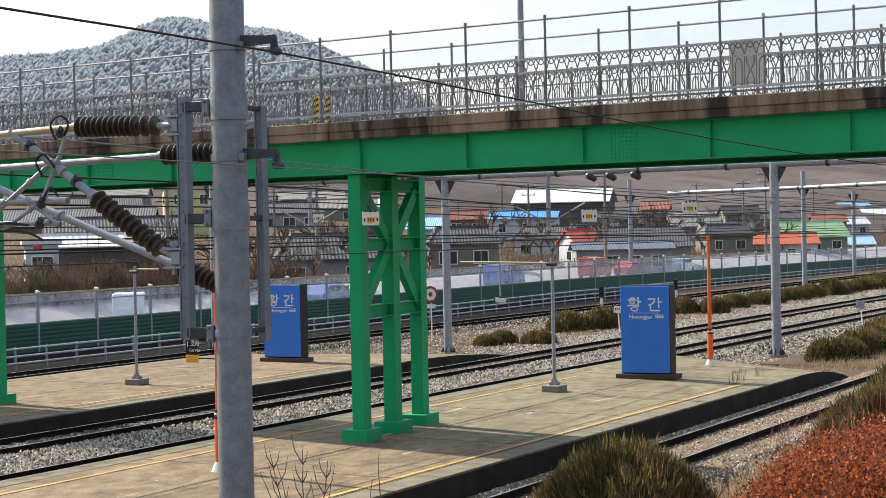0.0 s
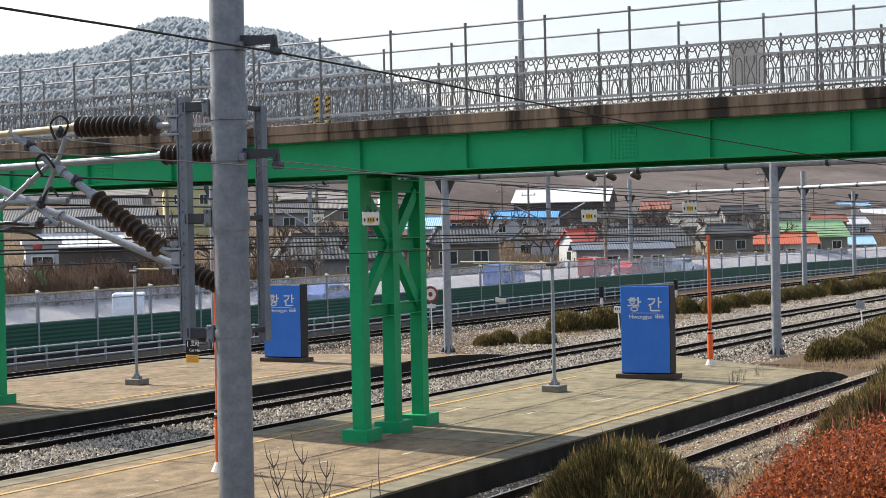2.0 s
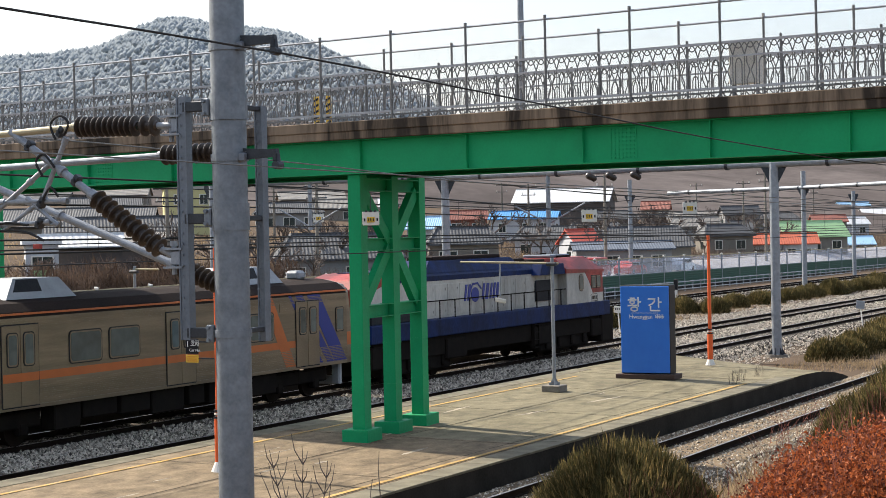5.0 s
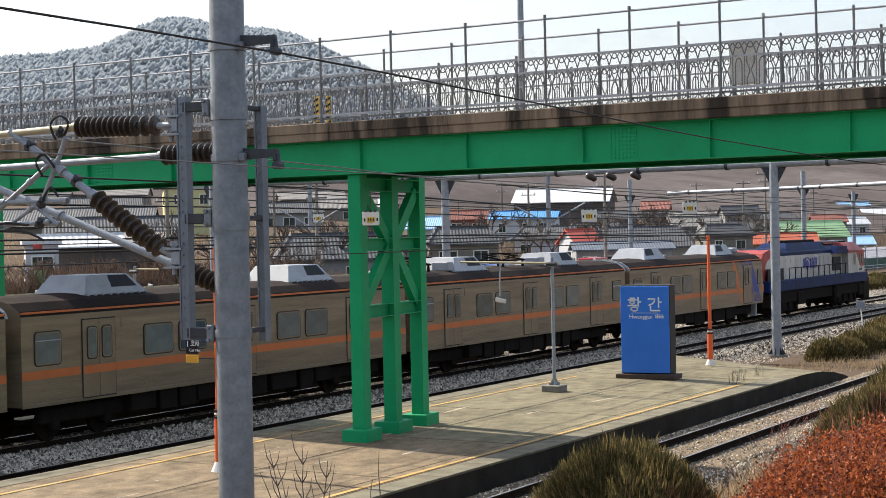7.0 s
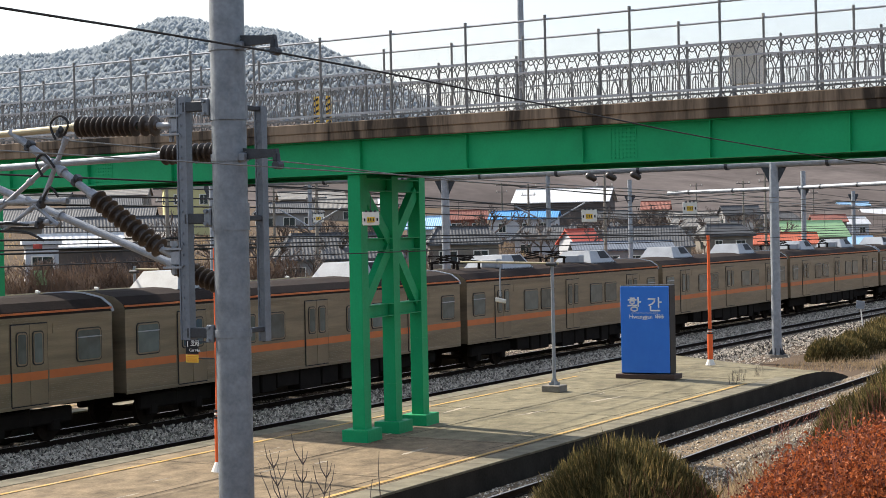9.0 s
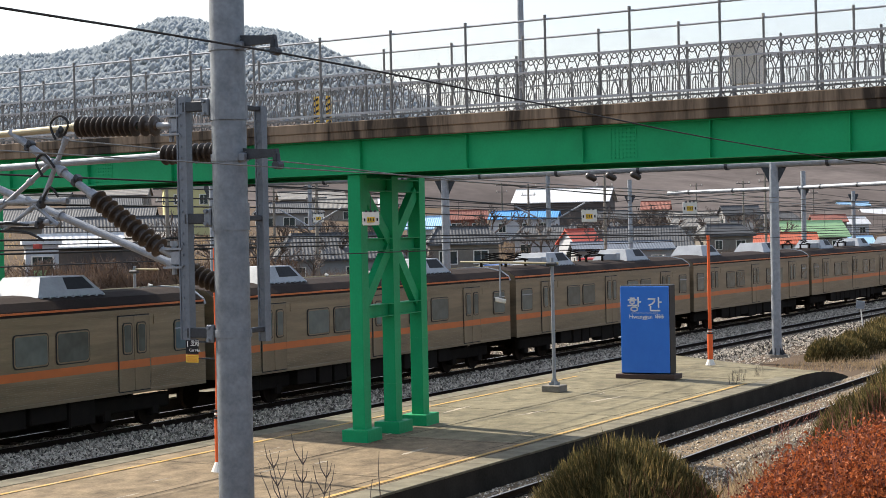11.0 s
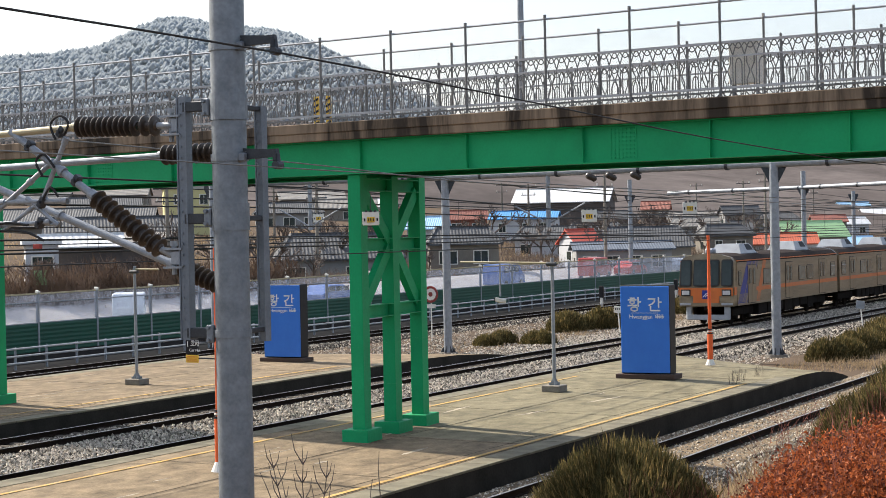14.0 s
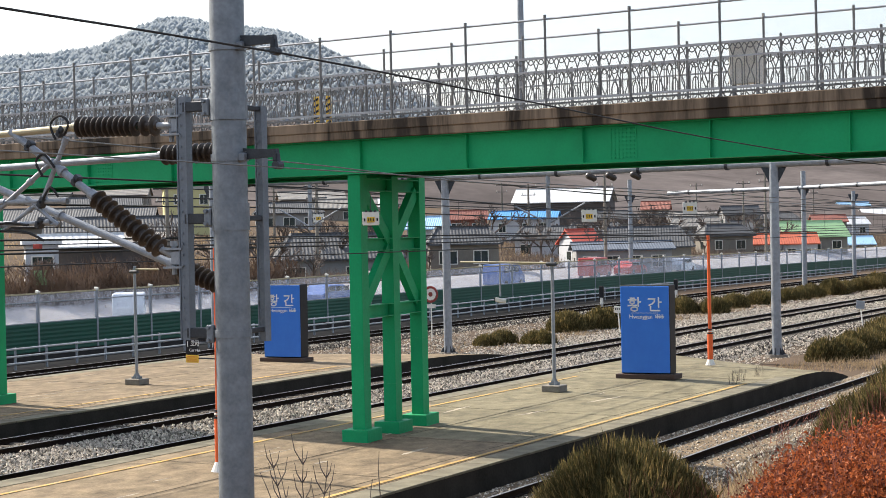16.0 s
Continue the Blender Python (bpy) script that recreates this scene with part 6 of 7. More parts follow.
def build_house(x, y, z0, w, d, eave, ridge, rot, roof_m, wall_m, kind, label, rng):
    z0 = ground_z(x, y)
    t_ = thing("house", at(x, y, z0 - 0.4) @ pose(0, 0, 0, 0, 0, rot), label, "house", "houses of the town")
    he, hr = eave - z0 + 0.4, ridge - z0 + 0.4
    b = bmesh.new()
    box(b, w * 0.96, d, he, at(0, 0, he / 2))
    if kind == "gable":
        for s in (-1, 1):
            v = [b.verts.new((s * w * 0.48, -d / 2, he)), b.verts.new((s * w * 0.48, d / 2, he)), b.verts.new((s * w * 0.48, 0, hr - 0.1)), b.verts.new((s * (w * 0.48 - 0.2), 0, hr - 0.1))]
            b.faces.new(v[:3])
    part("wall", b, wall_m, t_)
    b = bmesh.new()
    o = 0.45
    th = 0.14
    if kind == "flat":
        box(b, w + 0.3, d + 0.3, 0.35, at(0, 0, he + 0.12), 0.02)
    else:
        inset = w * 0.16 if kind == "hip" else -0.0
        A = [(-w / 2 - o * 0.4, -d / 2 - o, he - 0.06), (w / 2 + o * 0.4, -d / 2 - o, he - 0.06), (w / 2 + o * 0.4, d / 2 + o, he - 0.06), (-w / 2 - o * 0.4, d / 2 + o, he - 0.06)]
        R0, R1 = (-w / 2 - o * 0.4 + inset, 0, hr), (w / 2 + o * 0.4 - inset, 0, hr)
        for dz in (0, -th):
            v = [b.verts.new((p[0], p[1], p[2] + dz)) for p in A]
            r = [b.verts.new((p[0], p[1], p[2] + dz)) for p in (R0, R1)]
            b.faces.new((v[0], v[1], r[1], r[0]))
            b.faces.new((v[2], v[3], r[0], r[1]))
            if kind == "hip":
                b.faces.new((v[1], v[2], r[1]))
                b.faces.new((v[3], v[0], r[0]))
            if dz == 0:
                v0, r0 = v, r
        for i, j in ((0, 1), (1, 2), (2, 3), (3, 0)):
            if kind == "hip" or i in (0, 2):
                b.faces.new((v0[i], v0[j], v[j], v[i]))
        if kind == "gable":
            b.faces.new((v0[1], r0[1], r[1], v[1]))
            b.faces.new((r0[1], v0[2], v[2], r[1]))
            b.faces.new((v0[3], r0[0], r[0], v[3]))
            b.faces.new((r0[0], v0[0], v[0], r[0]))
    roof = part("roof", b, roof_m, t_)
    if kind != "flat":
        b = bmesh.new()
        beam(b, R0, R1, 0.25, 0.16)
        if kind == "hip":
            for p, q in ((R0, A[0]), (R0, A[3]), (R1, A[1]), (R1, A[2])):
                beam(b, p, q, 0.2, 0.13)
        part("ridge_cap", b, roof_m, roof)
    storeys = 2 if he > 6.3 else 1
    n = max(1, int(w / 2.3))
    for st in range(storeys if wall_m is not W_DARK else 0):
        zc = he - 1.25 - st * 2.7
        for i in range(n):
            if rng.random() < 0.2:
                continue
            xc = -w * 0.46 + (i + 0.5) * w * 0.92 / n
            ww = rng.choice((0.9, 1.2, 1.5))
            b = bmesh.new()
            box(b, ww + 0.14, 0.08, 1.2, at(xc, -d / 2 - 0.02, zc))
            win = part("window", b, PLATE_W, t_)
            for s in (-1, 1):
                b = bmesh.new()
                box(b, ww / 2 - 0.05, 0.05, 1.04, at(xc + s * ww / 4, -d / 2 - 0.05, zc))
                part("pane", b, GLASS_DK, win)
    for s in (-1, 1):
        b = bmesh.new()
        box(b, 0.06, 0.9, 0.9, at(s * w * 0.483, -d * 0.1, he - 1.3))
        part("window", b, GLASS_DK, t_)
    return t_


HOUSES = [
    (119.3, 71.9, -0.32, 9.9, 6.0, 3.34, 5.26, -54.4, TILE, W_GREY, "hip", "grey tiled house with pale walls beside the road"),
    (110.2, 86.6, -0.26, 9.3, 5.6, 4.96, 5.70, -68.4, SHEET, W_DARK, "gable", "low shed with a pale corrugated roof edge"),
    (149.1, 123.8, 1.10, 19.2, 9.0, 6.66, 8.56, -57.4, TILE, W_CREAM, "gable", "long house with dark tiles"),
    (165.6, 119.3, 0.85, 6.3, 4.0, 10.73, 10.92, -50.4, FLATR, W_YELLOW, "flat", "pale yellow flat-roofed two-storey building"),
    (135.2, 101.9, 0.09, 2.3, 4.0, 5.90, 7.07, -62.4, LBLUE, W_CREAM, "gable", "small shed with a pale blue roof"),
    (206.7, 95.9, -0.09, 8.7, 5.2, 6.78, 7.72, -72.4, BLUER, W_WHITE, "gable", "long white house with a bright blue metal roof"),
    (279.8, 122.2, 1.01, 16.8, 9.0, 9.97, 12.29, -76.4, WHITER, W_DARK, "gable", "warehouse with a wide white roof"),
    (135.5, 68.9, -0.32, 6.1, 4.0, 4.23, 5.58, -58.4, TILE, W_CREAM, "hip", "old house with a grey tiled roof"),
    (160.5, 68.6, -0.32, 2.8, 4.0, 3.86, 5.19, -42.4, REDR, W_WHITE, "gable", "small house with a red roof"),
    (170.0, 65.6, -0.32, 10.1, 6.1, 3.33, 5.34, -68.4, TILE, W_CREAM, "hip", "hip-roofed house with grey tiles"),
    (157.5, 63.0, -0.32, 9.4, 5.6, 3.29, 3.93, -62.4, BLUEG, W_GREY, "gable", "low lean-to with a blue-grey roof"),
    (223.1, 67.0, -0.32, 9.2, 5.5, 2.84, 4.15, -66.4, ORANGER, W_WHITE, "gable", "white house with an orange-red roof"),
    (230.7, 65.2, -0.32, 8.8, 5.3, 3.67, 5.68, -52.4, GREENR, W_CREAM, "gable", "house with a pale green roof"),
    (270.9, 68.9, -0.32, 4.2, 4.0, 2.06, 3.27, -62.4, LBLUE, W_GREY, "gable", "small shed with a blue roof"),
    (234.3, 66.4, -0.32, 8.0, 4.8, 1.97, 2.66, -62.4, BLUEG, W_GREY, "gable", "low shed with a blue-grey roof"),
    (420.1, 108.1, 0.32, 7.8, 4.7, 8.87, 10.49, -54.4, LBLUE, W_WHITE, "gable", "distant shed with a pale blue roof"),
    (403.6, 97.4, -0.05, 9.3, 5.6, 7.14, 8.69, -62.4, WHITER, W_GREY, "gable", "distant shed with white roof"),
    (191.5, 102.1, 0.09, 4.8, 4.0, 5.70, 7.16, -72.4, LBLUE, W_WHITE, "gable", "white house with a blue roof"),
    (242.7, 122.9, 1.05, 6.7, 4.0, 7.11, 8.50, -57.4, REDBR, W_BRICK, "gable", "row of low red-brown houses"),
    (322.4, 121.5, 0.97, 5.5, 4.0, 8.83, 10.36, -74.4, REDBR, W_CREAM, "gable", "distant house with a red-brown roof"),
    (291.3, 94.6, -0.12, 6.5, 4.0, 7.15, 8.69, -54.4, TILE, W_GREY, "gable", "distant house with grey roof"),
    (249.8, 88.1, -0.24, 7.1, 4.3, 5.34, 6.68, -62.4, SHEET, W_GREY, "gable", "shed with a weathered grey roof"),
    (213.2, 71.3, -0.32, 6.4, 4.0, 4.11, 5.39, -50.4, TILE, W_CREAM, "hip", "old house with a dark tiled roof"),
    (284.3, 176.8, 4.39, 12.5, 7.5, 11.96, 13.44, -52.4, SHEET, W_CREAM, "gable", "distant tan-walled farm building"),
    (297.6, 171.9, 4.15, 11.0, 6.6, 10.40, 11.93, -70.4, WHITER, W_WHITE, "gable", "distant white farm building"),
    (147.2, 79.0, -0.30, 5.3, 4.0, 3.68, 4.74, -62.4, TILE, W_GREY, "gable", "old house with dark roof"),
    (236.6, 201.3, 5.19, 9.7, 5.8, 12.27, 13.43, -62.4, TILE, W_GREY, "gable", "distant house with grey roof"),
    (267.2, 207.0, 5.29, 8.7, 5.2, 13.40, 14.99, -62.4, SHEET, W_CREAM, "gable", "distant weathered farm shed"),
    (298.4, 81.1, -0.30, 5.8, 4.0, 5.68, 6.84, -62.4, REDBR, W_CREAM, "gable", "small house with red-brown roof"),
]
HOUSES += [
    (82.2, 70.2, 0, 2.0, 2.0, 4.9, 5.0, -46.0, WHITER, W_WHITE, "flat", "small shed with white corrugated walls"),
    (87.5, 71.5, 0, 5.0, 3.4, 4.8, 5.5, -46.0, WHITER, W_DARK, "gable", "open shed with a white corrugated roof"),
    (118.0, 92.5, 0, 12.0, 6.0, 5.3, 7.0, -50.0, TILE, W_GREY, "gable", "long old house with a dark tiled roof"),
    (178.0, 80.0, 0, 7.0, 4.5, 4.3, 5.6, -70.0, TILE, W_WHITE, "hip", "white-walled house with dark tiles"),
    (196.0, 84.0, 0, 6.0, 4.0, 4.0, 5.0, -40.0, SHEET, W_BRICK, "gable", "brick shed with a weathered roof"),
    (216.0, 90.0, 0, 8.0, 4.5, 4.8, 6.0, -66.0, TILE, W_GREY, "hip", "grey house with a tiled hip roof"),
    (238.0, 80.0, 0, 6.0, 4.2, 4.4, 5.6, -80.0, SHEET, W_CREAM, "gable", "low shed with a rusty sheet roof"),
    (256.0, 104.0, 0, 8.0, 5.0, 6.7, 8.0, -60.0, TILE, W_CREAM, "hip", "old house with a grey tiled roof"),
    (266.0, 84.0, 0, 7.5, 4.6, 4.8, 6.0, -56.0, TILE, W_WHITE, "gable", "white house with a dark roof"),
    (300.0, 106.0, 0, 9.0, 5.0, 6.6, 8.0, -74.0, SHEET, W_GREY, "gable", "grey farm shed with a sheet roof"),
    (330.0, 100.0, 0, 9.0, 5.0, 6.2, 7.6, -62.0, TILE, W_CREAM, "hip", "distant house with a tiled roof"),
    (352.0, 92.0, 0, 8.0, 5.0, 5.2, 6.6, -52.0, WHITER, W_WHITE, "gable", "distant shed with a pale roof"),
    (310.0, 136.0, 0, 10.0, 6.0, 9.0, 10.4, -66.0, TILE, W_GREY, "gable", "distant grey house on the slope"),
    (236.0, 140.0, 0, 9.0, 5.5, 9.3, 10.6, -58.0, SHEET, W_CREAM, "gable", "distant farm house on the slope"),
    (200.0, 128.0, 0, 9.0, 5.5, 8.2, 9.6, -54.0, TILE, W_GREY, "hip", "distant tiled house on the slope"),
    (176.0, 140.0, 0, 9.0, 5.5, 9.0, 10.4, -50.0, TILE, W_CREAM, "gable", "distant house with a dark roof"),
]
_rng = random.Random(3)
for row in HOUSES:
    build_house(*row, _rng)


def build_utility_pole(x, y, top, label):
    t_ = thing("utility_pole", at(x, y, ground_z(x, y)), label, "utility pole", "utility poles")
    h_ = top - ground_z(x, y)
    b = bmesh.new()
    span(b, (0, 0, 0), (0, 0, h_), 0.17, 0.11, 12)
    part("pole_shaft", b, FOOTING, t_)
    for z, L in ((h_ - 0.4, 1.8), (h_ - 1.3, 1.4)):
        b = bmesh.new()
        beam(b, (0.4, -L / 2, z), (-0.4, L / 2, z), 0.09, 0.09)
        part("cross_arm", b, GALV_DK, t_)
        for k in (-1, 0, 1):
            b = bmesh.new()
            span(b, (-k * 0.36, k * L * 0.42, z + 0.04), (-k * 0.36, k * L * 0.42, z + 0.28), 0.05, seg=8)
            part("pin_insulator", b, PLATE_W, t_)


for x, y, top in ((115.2, 71.1, 9.3), (150.0, 61.5, 10.4), (196.0, 60.5, 11.5), (126.0, 92.0, 11.0), (182.0, 84.0, 10.5), (236.0, 76.0, 11.5), (262.0, 92.0, 12.0), (300.0, 84.0, 12.0), (225.0, 108.0, 12.0), (172.0, 112.0, 11.0), (100.0, 74.0, 9.0)):
    build_utility_pole(x, y, top, "grey concrete utility pole with cross arms")

t_ = thing("corrugated_sheet", at(75.3, 64.4, 1.55) @ pose(0, 0, 0, 12, 0, -55), "faded green corrugated sheet leaning among brambles", "sheet")
for k in range(6):
    b = bmesh.new()
    box(b, 0.7, 0.02, 0.13, at(0.01 * k, 0, 1.25 + 0.14 * k) @ pose(0, 0, 0, -14, 0, 0))
    part("sheet_rib", b, GREENR, t_)
b = bmesh.new()
box(b, 0.05, 0.05, 2.1, at(0, 0.05, 1.05))
part("sheet_prop", b, RUST, t_)

# road and parked vehicles behind the barrier
ROAD = mat("pale_concrete_road", (0.36, 0.33, 0.30), (0.22, 0.20, 0.18), 0.9, scale=0.4, fine=8)
b = bmesh.new()
n_ = 40
strips = [[b.verts.new((20 + 300 * i / n_, y, ground_z(0, y) + 0.35)) for i in range(n_ + 1)] for y in (55.2, 56.5, 58, 59.5, 61, 62.5, 64.5)]
for lo, hi in zip(strips, strips[1:]):
    for i in range(n_):
        b.faces.new((lo[i], lo[i + 1], hi[i + 1], hi[i]))
solid("road", b, ROAD, "pale concrete road behind the noise barrier", "road", kind="structure")


def build_vehicle(x, y, rot, body_m, van, label):
    t_ = thing("parked_van" if van else "parked_car", at(x, y, ground_z(0, y) + 0.36) @ pose(0, 0, 0, 0, 0, rot), label, "vehicle", "parked vehicles")
    b = bmesh.new()
    prof = [(-2.1, 0.35), (-2.1, 1.15), (-1.9, 1.9), (1.0, 1.9), (1.6, 1.2), (2.1, 1.05), (2.15, 0.35)] if van else [(-2.1, 0.3), (-2.1, 0.9), (-1.7, 1.0), (-1.2, 1.42), (0.5, 1.42), (1.1, 0.98), (2.0, 0.85), (2.15, 0.3)]
    extrude(b, prof, 1.66, Matrix(((1, 0, 0, 0), (0, 0, 1, -0.83), (0, 1, 0, 0), (0, 0, 0, 1))))
    bmesh.ops.bevel(b, geom=list(b.edges), offset=0.05, segments=1, affect="EDGES")
    part("body", b, body_m, t_)
    for s in (-1, 1):
        zz = 1.5 if van else 1.18
        for x0, x1 in ((-1.6, -0.75), (-0.65, 0.15), (0.25, 0.95)):
            b = bmesh.new()
            box(b, x1 - x0, 0.03, 0.5 if van else 0.32, at((x0 + x1) / 2, s * 0.835, zz))
            part("side_window", b, GLASS_DK, t_)
        for xx in (-1.35, 1.35):
            b = bmesh.new()
            span(b, (xx, s * 0.7, 0.33), (xx, s * 0.86, 0.33), 0.33, seg=16)
            part("wheel", b, RUBBER, t_)


CAR_WHITE = mat("white_car_paint", (0.75, 0.76, 0.78), (0.68, 0.69, 0.71), 0.3, scale=1, fine=10, bump=0.0)
CAR_BLUE = mat("blue_car_paint", (0.05, 0.13, 0.38), (0.05, 0.11, 0.32), 0.3, scale=1, fine=10, bump=0.0)
CAR_RED = mat("red_car_paint", (0.42, 0.05, 0.04), (0.36, 0.05, 0.04), 0.3, scale=1, fine=10, bump=0.0)
build_vehicle(74.6, 57.8, 36, CAR_WHITE, True, "white van parked behind the noise barrier")
build_vehicle(96.0, 58.4, 0, CAR_BLUE, False, "dark blue car behind the noise barrier")
build_vehicle(123.0, 59.0, 0, CAR_BLUE, True, "blue van behind the noise barrier")
build_vehicle(142.0, 59.3, 3, CAR_RED, True, "red van behind the noise barrier")
build_vehicle(150.5, 59.3, 0, CAR_RED, False, "red car behind the noise barrier")
build_vehicle(163.0, 59.0, 0, CAR_WHITE, False, "white car behind the noise barrier")


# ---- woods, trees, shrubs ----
# Crown colours carry the same painted haze as the slopes below them.
WOODS = mat("hazed_winter_woods", (0.165, 0.142, 0.135), (0.13, 0.113, 0.108), 1.0, scale=0.03, fine=0.3, bump=0.0, each=0.5, spec=0.0)
WOODS_G = mat("hazed_pine_woods", (0.275, 0.305, 0.322), (0.235, 0.262, 0.278), 1.0, scale=0.05, fine=0.4, bump=0.0, each=0.5, spec=0.0)
BARK = mat("bare_branches", (0.13, 0.10, 0.085), (0.08, 0.065, 0.055), 0.95, scale=3, fine=20)
JUNIPER = mat("juniper_foliage", (0.052, 0.054, 0.020), (0.11, 0.085, 0.033), 0.75, scale=1.6, fine=9, bump=0.0, each=0.55, spec=0.2, through_light=0.35)
JUNIPER_T = mat("juniper_tips", (0.30, 0.21, 0.085), (0.12, 0.10, 0.04), 0.75, scale=1.6, fine=9, bump=0.0, each=0.6, spec=0.2, through_light=0.4)
RED_LEAF = mat("dry_red_leaves", (0.54, 0.155, 0.045), (0.05, 0.014, 0.010), 0.6, scale=2.5, fine=12, bump=0.0, each=0.95, spec=0.2, through_light=0.3)
DRY_GRASS = mat("dry_grass", (0.46, 0.34, 0.20), (0.24, 0.17, 0.10), 0.9, scale=1.5, fine=10, bump=0.0, each=0.7, spec=0.2, through_light=0.3)


def raw(name, verts, faces, material):
    me = bpy.data.meshes.new(name)
    me.from_pydata(verts, [], faces)
    me.materials.append(material)
    me.update()
    return me


def build_woods():
    """Tree crowns on the slopes, each of three uneven clumps."""
    rng = np.random.default_rng(4)
    base = np.array([(1, 0, 0), (0.31, 0.95, 0.1), (-0.81, 0.59, -0.1), (-0.81, -0.59, 0.1), (0.31, -0.95, -0.1), (0, 0, 1.0), (0, 0, -0.8)], float)
    tris = np.array([(k, (k + 1) % 5, 5) for k in range(5)] + [((k + 1) % 5, k, 6) for k in range(5)])
    for u0, u1, n, size, m_, lab in ((-200, 118, 23000, 0.70, WOODS_G, "pine woods on the far hill, haze mixed into their colour"), (118, 470, 9000, 0.42, WOODS, "bare grey-brown winter woods on the hillside, tinted with haze")):
        v = (472 if u0 < 0 else 560) + (298 if u0 < 0 else 200) * rng.random(n)
        u = rng.uniform(u0, u1, n)
        x, y = 0.804 * v + 0.595 * u, 0.595 * v - 0.804 * u
        z = np.array([ground_z(a, c) for a, c in zip(x, y)]) + 1.6
        p = np.repeat(np.stack([x, y, z - 0.4], -1), 3, 0)
        k = len(p)
        r = size * rng.uniform(1.0, 2.0, k)
        p += rng.normal(0, 1.0, (k, 3)) * np.array([[0.9, 0.9, 0.5]]) * size + np.stack([0 * r, 0 * r, rng.uniform(0.3, 2.2, k) * size], -1)
        w = base[None] * r[:, None, None] * np.array([[[1.0, 1.0, 1.25]]]) + rng.normal(0, 0.28, (k, 7, 3)) * size
        verts = (w + p[:, None]).reshape(-1, 3)
        faces = (tris[None] + 7 * np.arange(k)[:, None, None]).reshape(-1, 3)
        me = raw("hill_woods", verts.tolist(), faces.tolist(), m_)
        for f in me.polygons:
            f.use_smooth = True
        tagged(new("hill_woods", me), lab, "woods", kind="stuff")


build_woods()


def branch_mesh(seed, height, spread, depth=5, r0=None):
    rng = random.Random(seed)
    b = bmesh.new()
    def grow(p, d, L, r, lev):
        q = p + d * L
        span(b, p, q, r, r * 0.7, 5 if lev < 2 else 3, caps=False)
        if lev >= depth:
            return
        for _ in range(3 if lev < 3 else 2):
            nd = (d + Vector((rng.uniform(-1, 1), rng.uniform(-1, 1), rng.uniform(-0.25, 0.7))) * spread).normalized()
            grow(p + d * L * rng.uniform(0.6, 1.0), nd, L * rng.uniform(0.6, 0.82), r * 0.7, lev + 1)
    grow(Vector((0, 0, 0)), Vector((0.05, 0.02, 1)).normalized(), height * 0.3, r0 or height * 0.026, 0)
    return mesh(b, "crown", BARK)


TREES = [branch_mesh(s, h_, 0.75) for s, h_ in ((1, 5.0), (2, 6.0), (3, 4.2), (4, 3.4))]


def build_tree(x, y, k, s, rot, label):
    z = ground_z(x, y)
    t_ = thing("bare_tree", at(x, y, z - 0.1) @ pose(0, 0, 0, 0, 0, rot), label, "tree", "bare trees")
    b = bmesh.new()
    span(b, (0, 0, 0), (0, 0, 0.9 * s), 0.13 * s, 0.1 * s, 7)
    part("trunk", b, BARK, t_)
    share("crown", TREES[k], t_, at(0, 0, 0.4 * s) @ Matrix.Diagonal((s, s, s, 1)))


_rng = random.Random(11)
for k in range(26):
    build_tree(_rng.uniform(72, 98), _rng.uniform(65.5, 74), _rng.choice((2, 3)), _rng.uniform(0.6, 1.0), _rng.uniform(0, 360), "small bare winter tree behind the road")
for k in range(140):
    x = _rng.uniform(100, 330)
    build_tree(x, _rng.uniform(66, 84) + 0.16 * (x - 105) * _rng.random(), _rng.choice((0, 1, 2, 3)), _rng.uniform(0.6, 1.2), _rng.uniform(0, 360), "bare winter tree among the houses")


def shrub_mesh(seed, n, rx, ry, rz, blade, lean=0.35, width=0.012):
    """Upright shoots over a dome: each a thin bent blade."""
    rng = np.random.default_rng(seed)
    vs, fs, tips_v, tips_f = [], [], [], []
    for i in range(n):
        a = rng.uniform(0, 2 * math.pi)
        e = math.asin(rng.uniform(0.0, 1.0))
        lump = 1 + 0.10 * math.sin(3 * a + seed) + 0.07 * math.sin(7 * a + 2 * e + seed) + rng.normal(0, 0.035)
        depth = 1 - 0.22 * rng.random() ** 2
        n_ = np.array([math.cos(e) * math.cos(a), math.cos(e) * math.sin(a), math.sin(e)])
        p = n_ * np.array([rx, ry, rz]) * lump * depth
        d = n_ * (1 - lean) + np.array([rng.normal(0, 0.18), rng.normal(0, 0.18), lean + 0.5])
        d /= np.linalg.norm(d)
        L = blade * rng.uniform(0.5, 1.25)
        s = np.cross(d, rng.normal(0, 1, 3))
        s /= np.linalg.norm(s) + 1e-9
        w = width * rng.uniform(0.6, 1.5)
        q = p + d * L * 0.5 + rng.normal(0, 0.06, 3) * L
        t = p + d * L
        tv, tf = (tips_v, tips_f) if rng.random() < 0.3 else (vs, fs)
        k = len(tv)
        tv += [tuple(p - s * w), tuple(p + s * w), tuple(q + s * w * 0.9), tuple(q - s * w * 0.9), tuple(t)]
        tf += [(k, k + 1, k + 2, k + 3), (k + 3, k + 2, k + 4)]
    core = bmesh.new()
    bmesh.ops.create_icosphere(core, subdivisions=3, radius=1.0, matrix=Matrix.Diagonal((rx * 0.8, ry * 0.8, rz * 0.82, 1)))
    for v in core.verts:
        v.co *= 1 + 0.12 * noise.noise(v.co * 2.0)
    return raw("foliage", vs, fs, JUNIPER), raw("foliage_tip", tips_v, tips_f, JUNIPER_T), mesh(core, "shrub_core", JUNIPER)


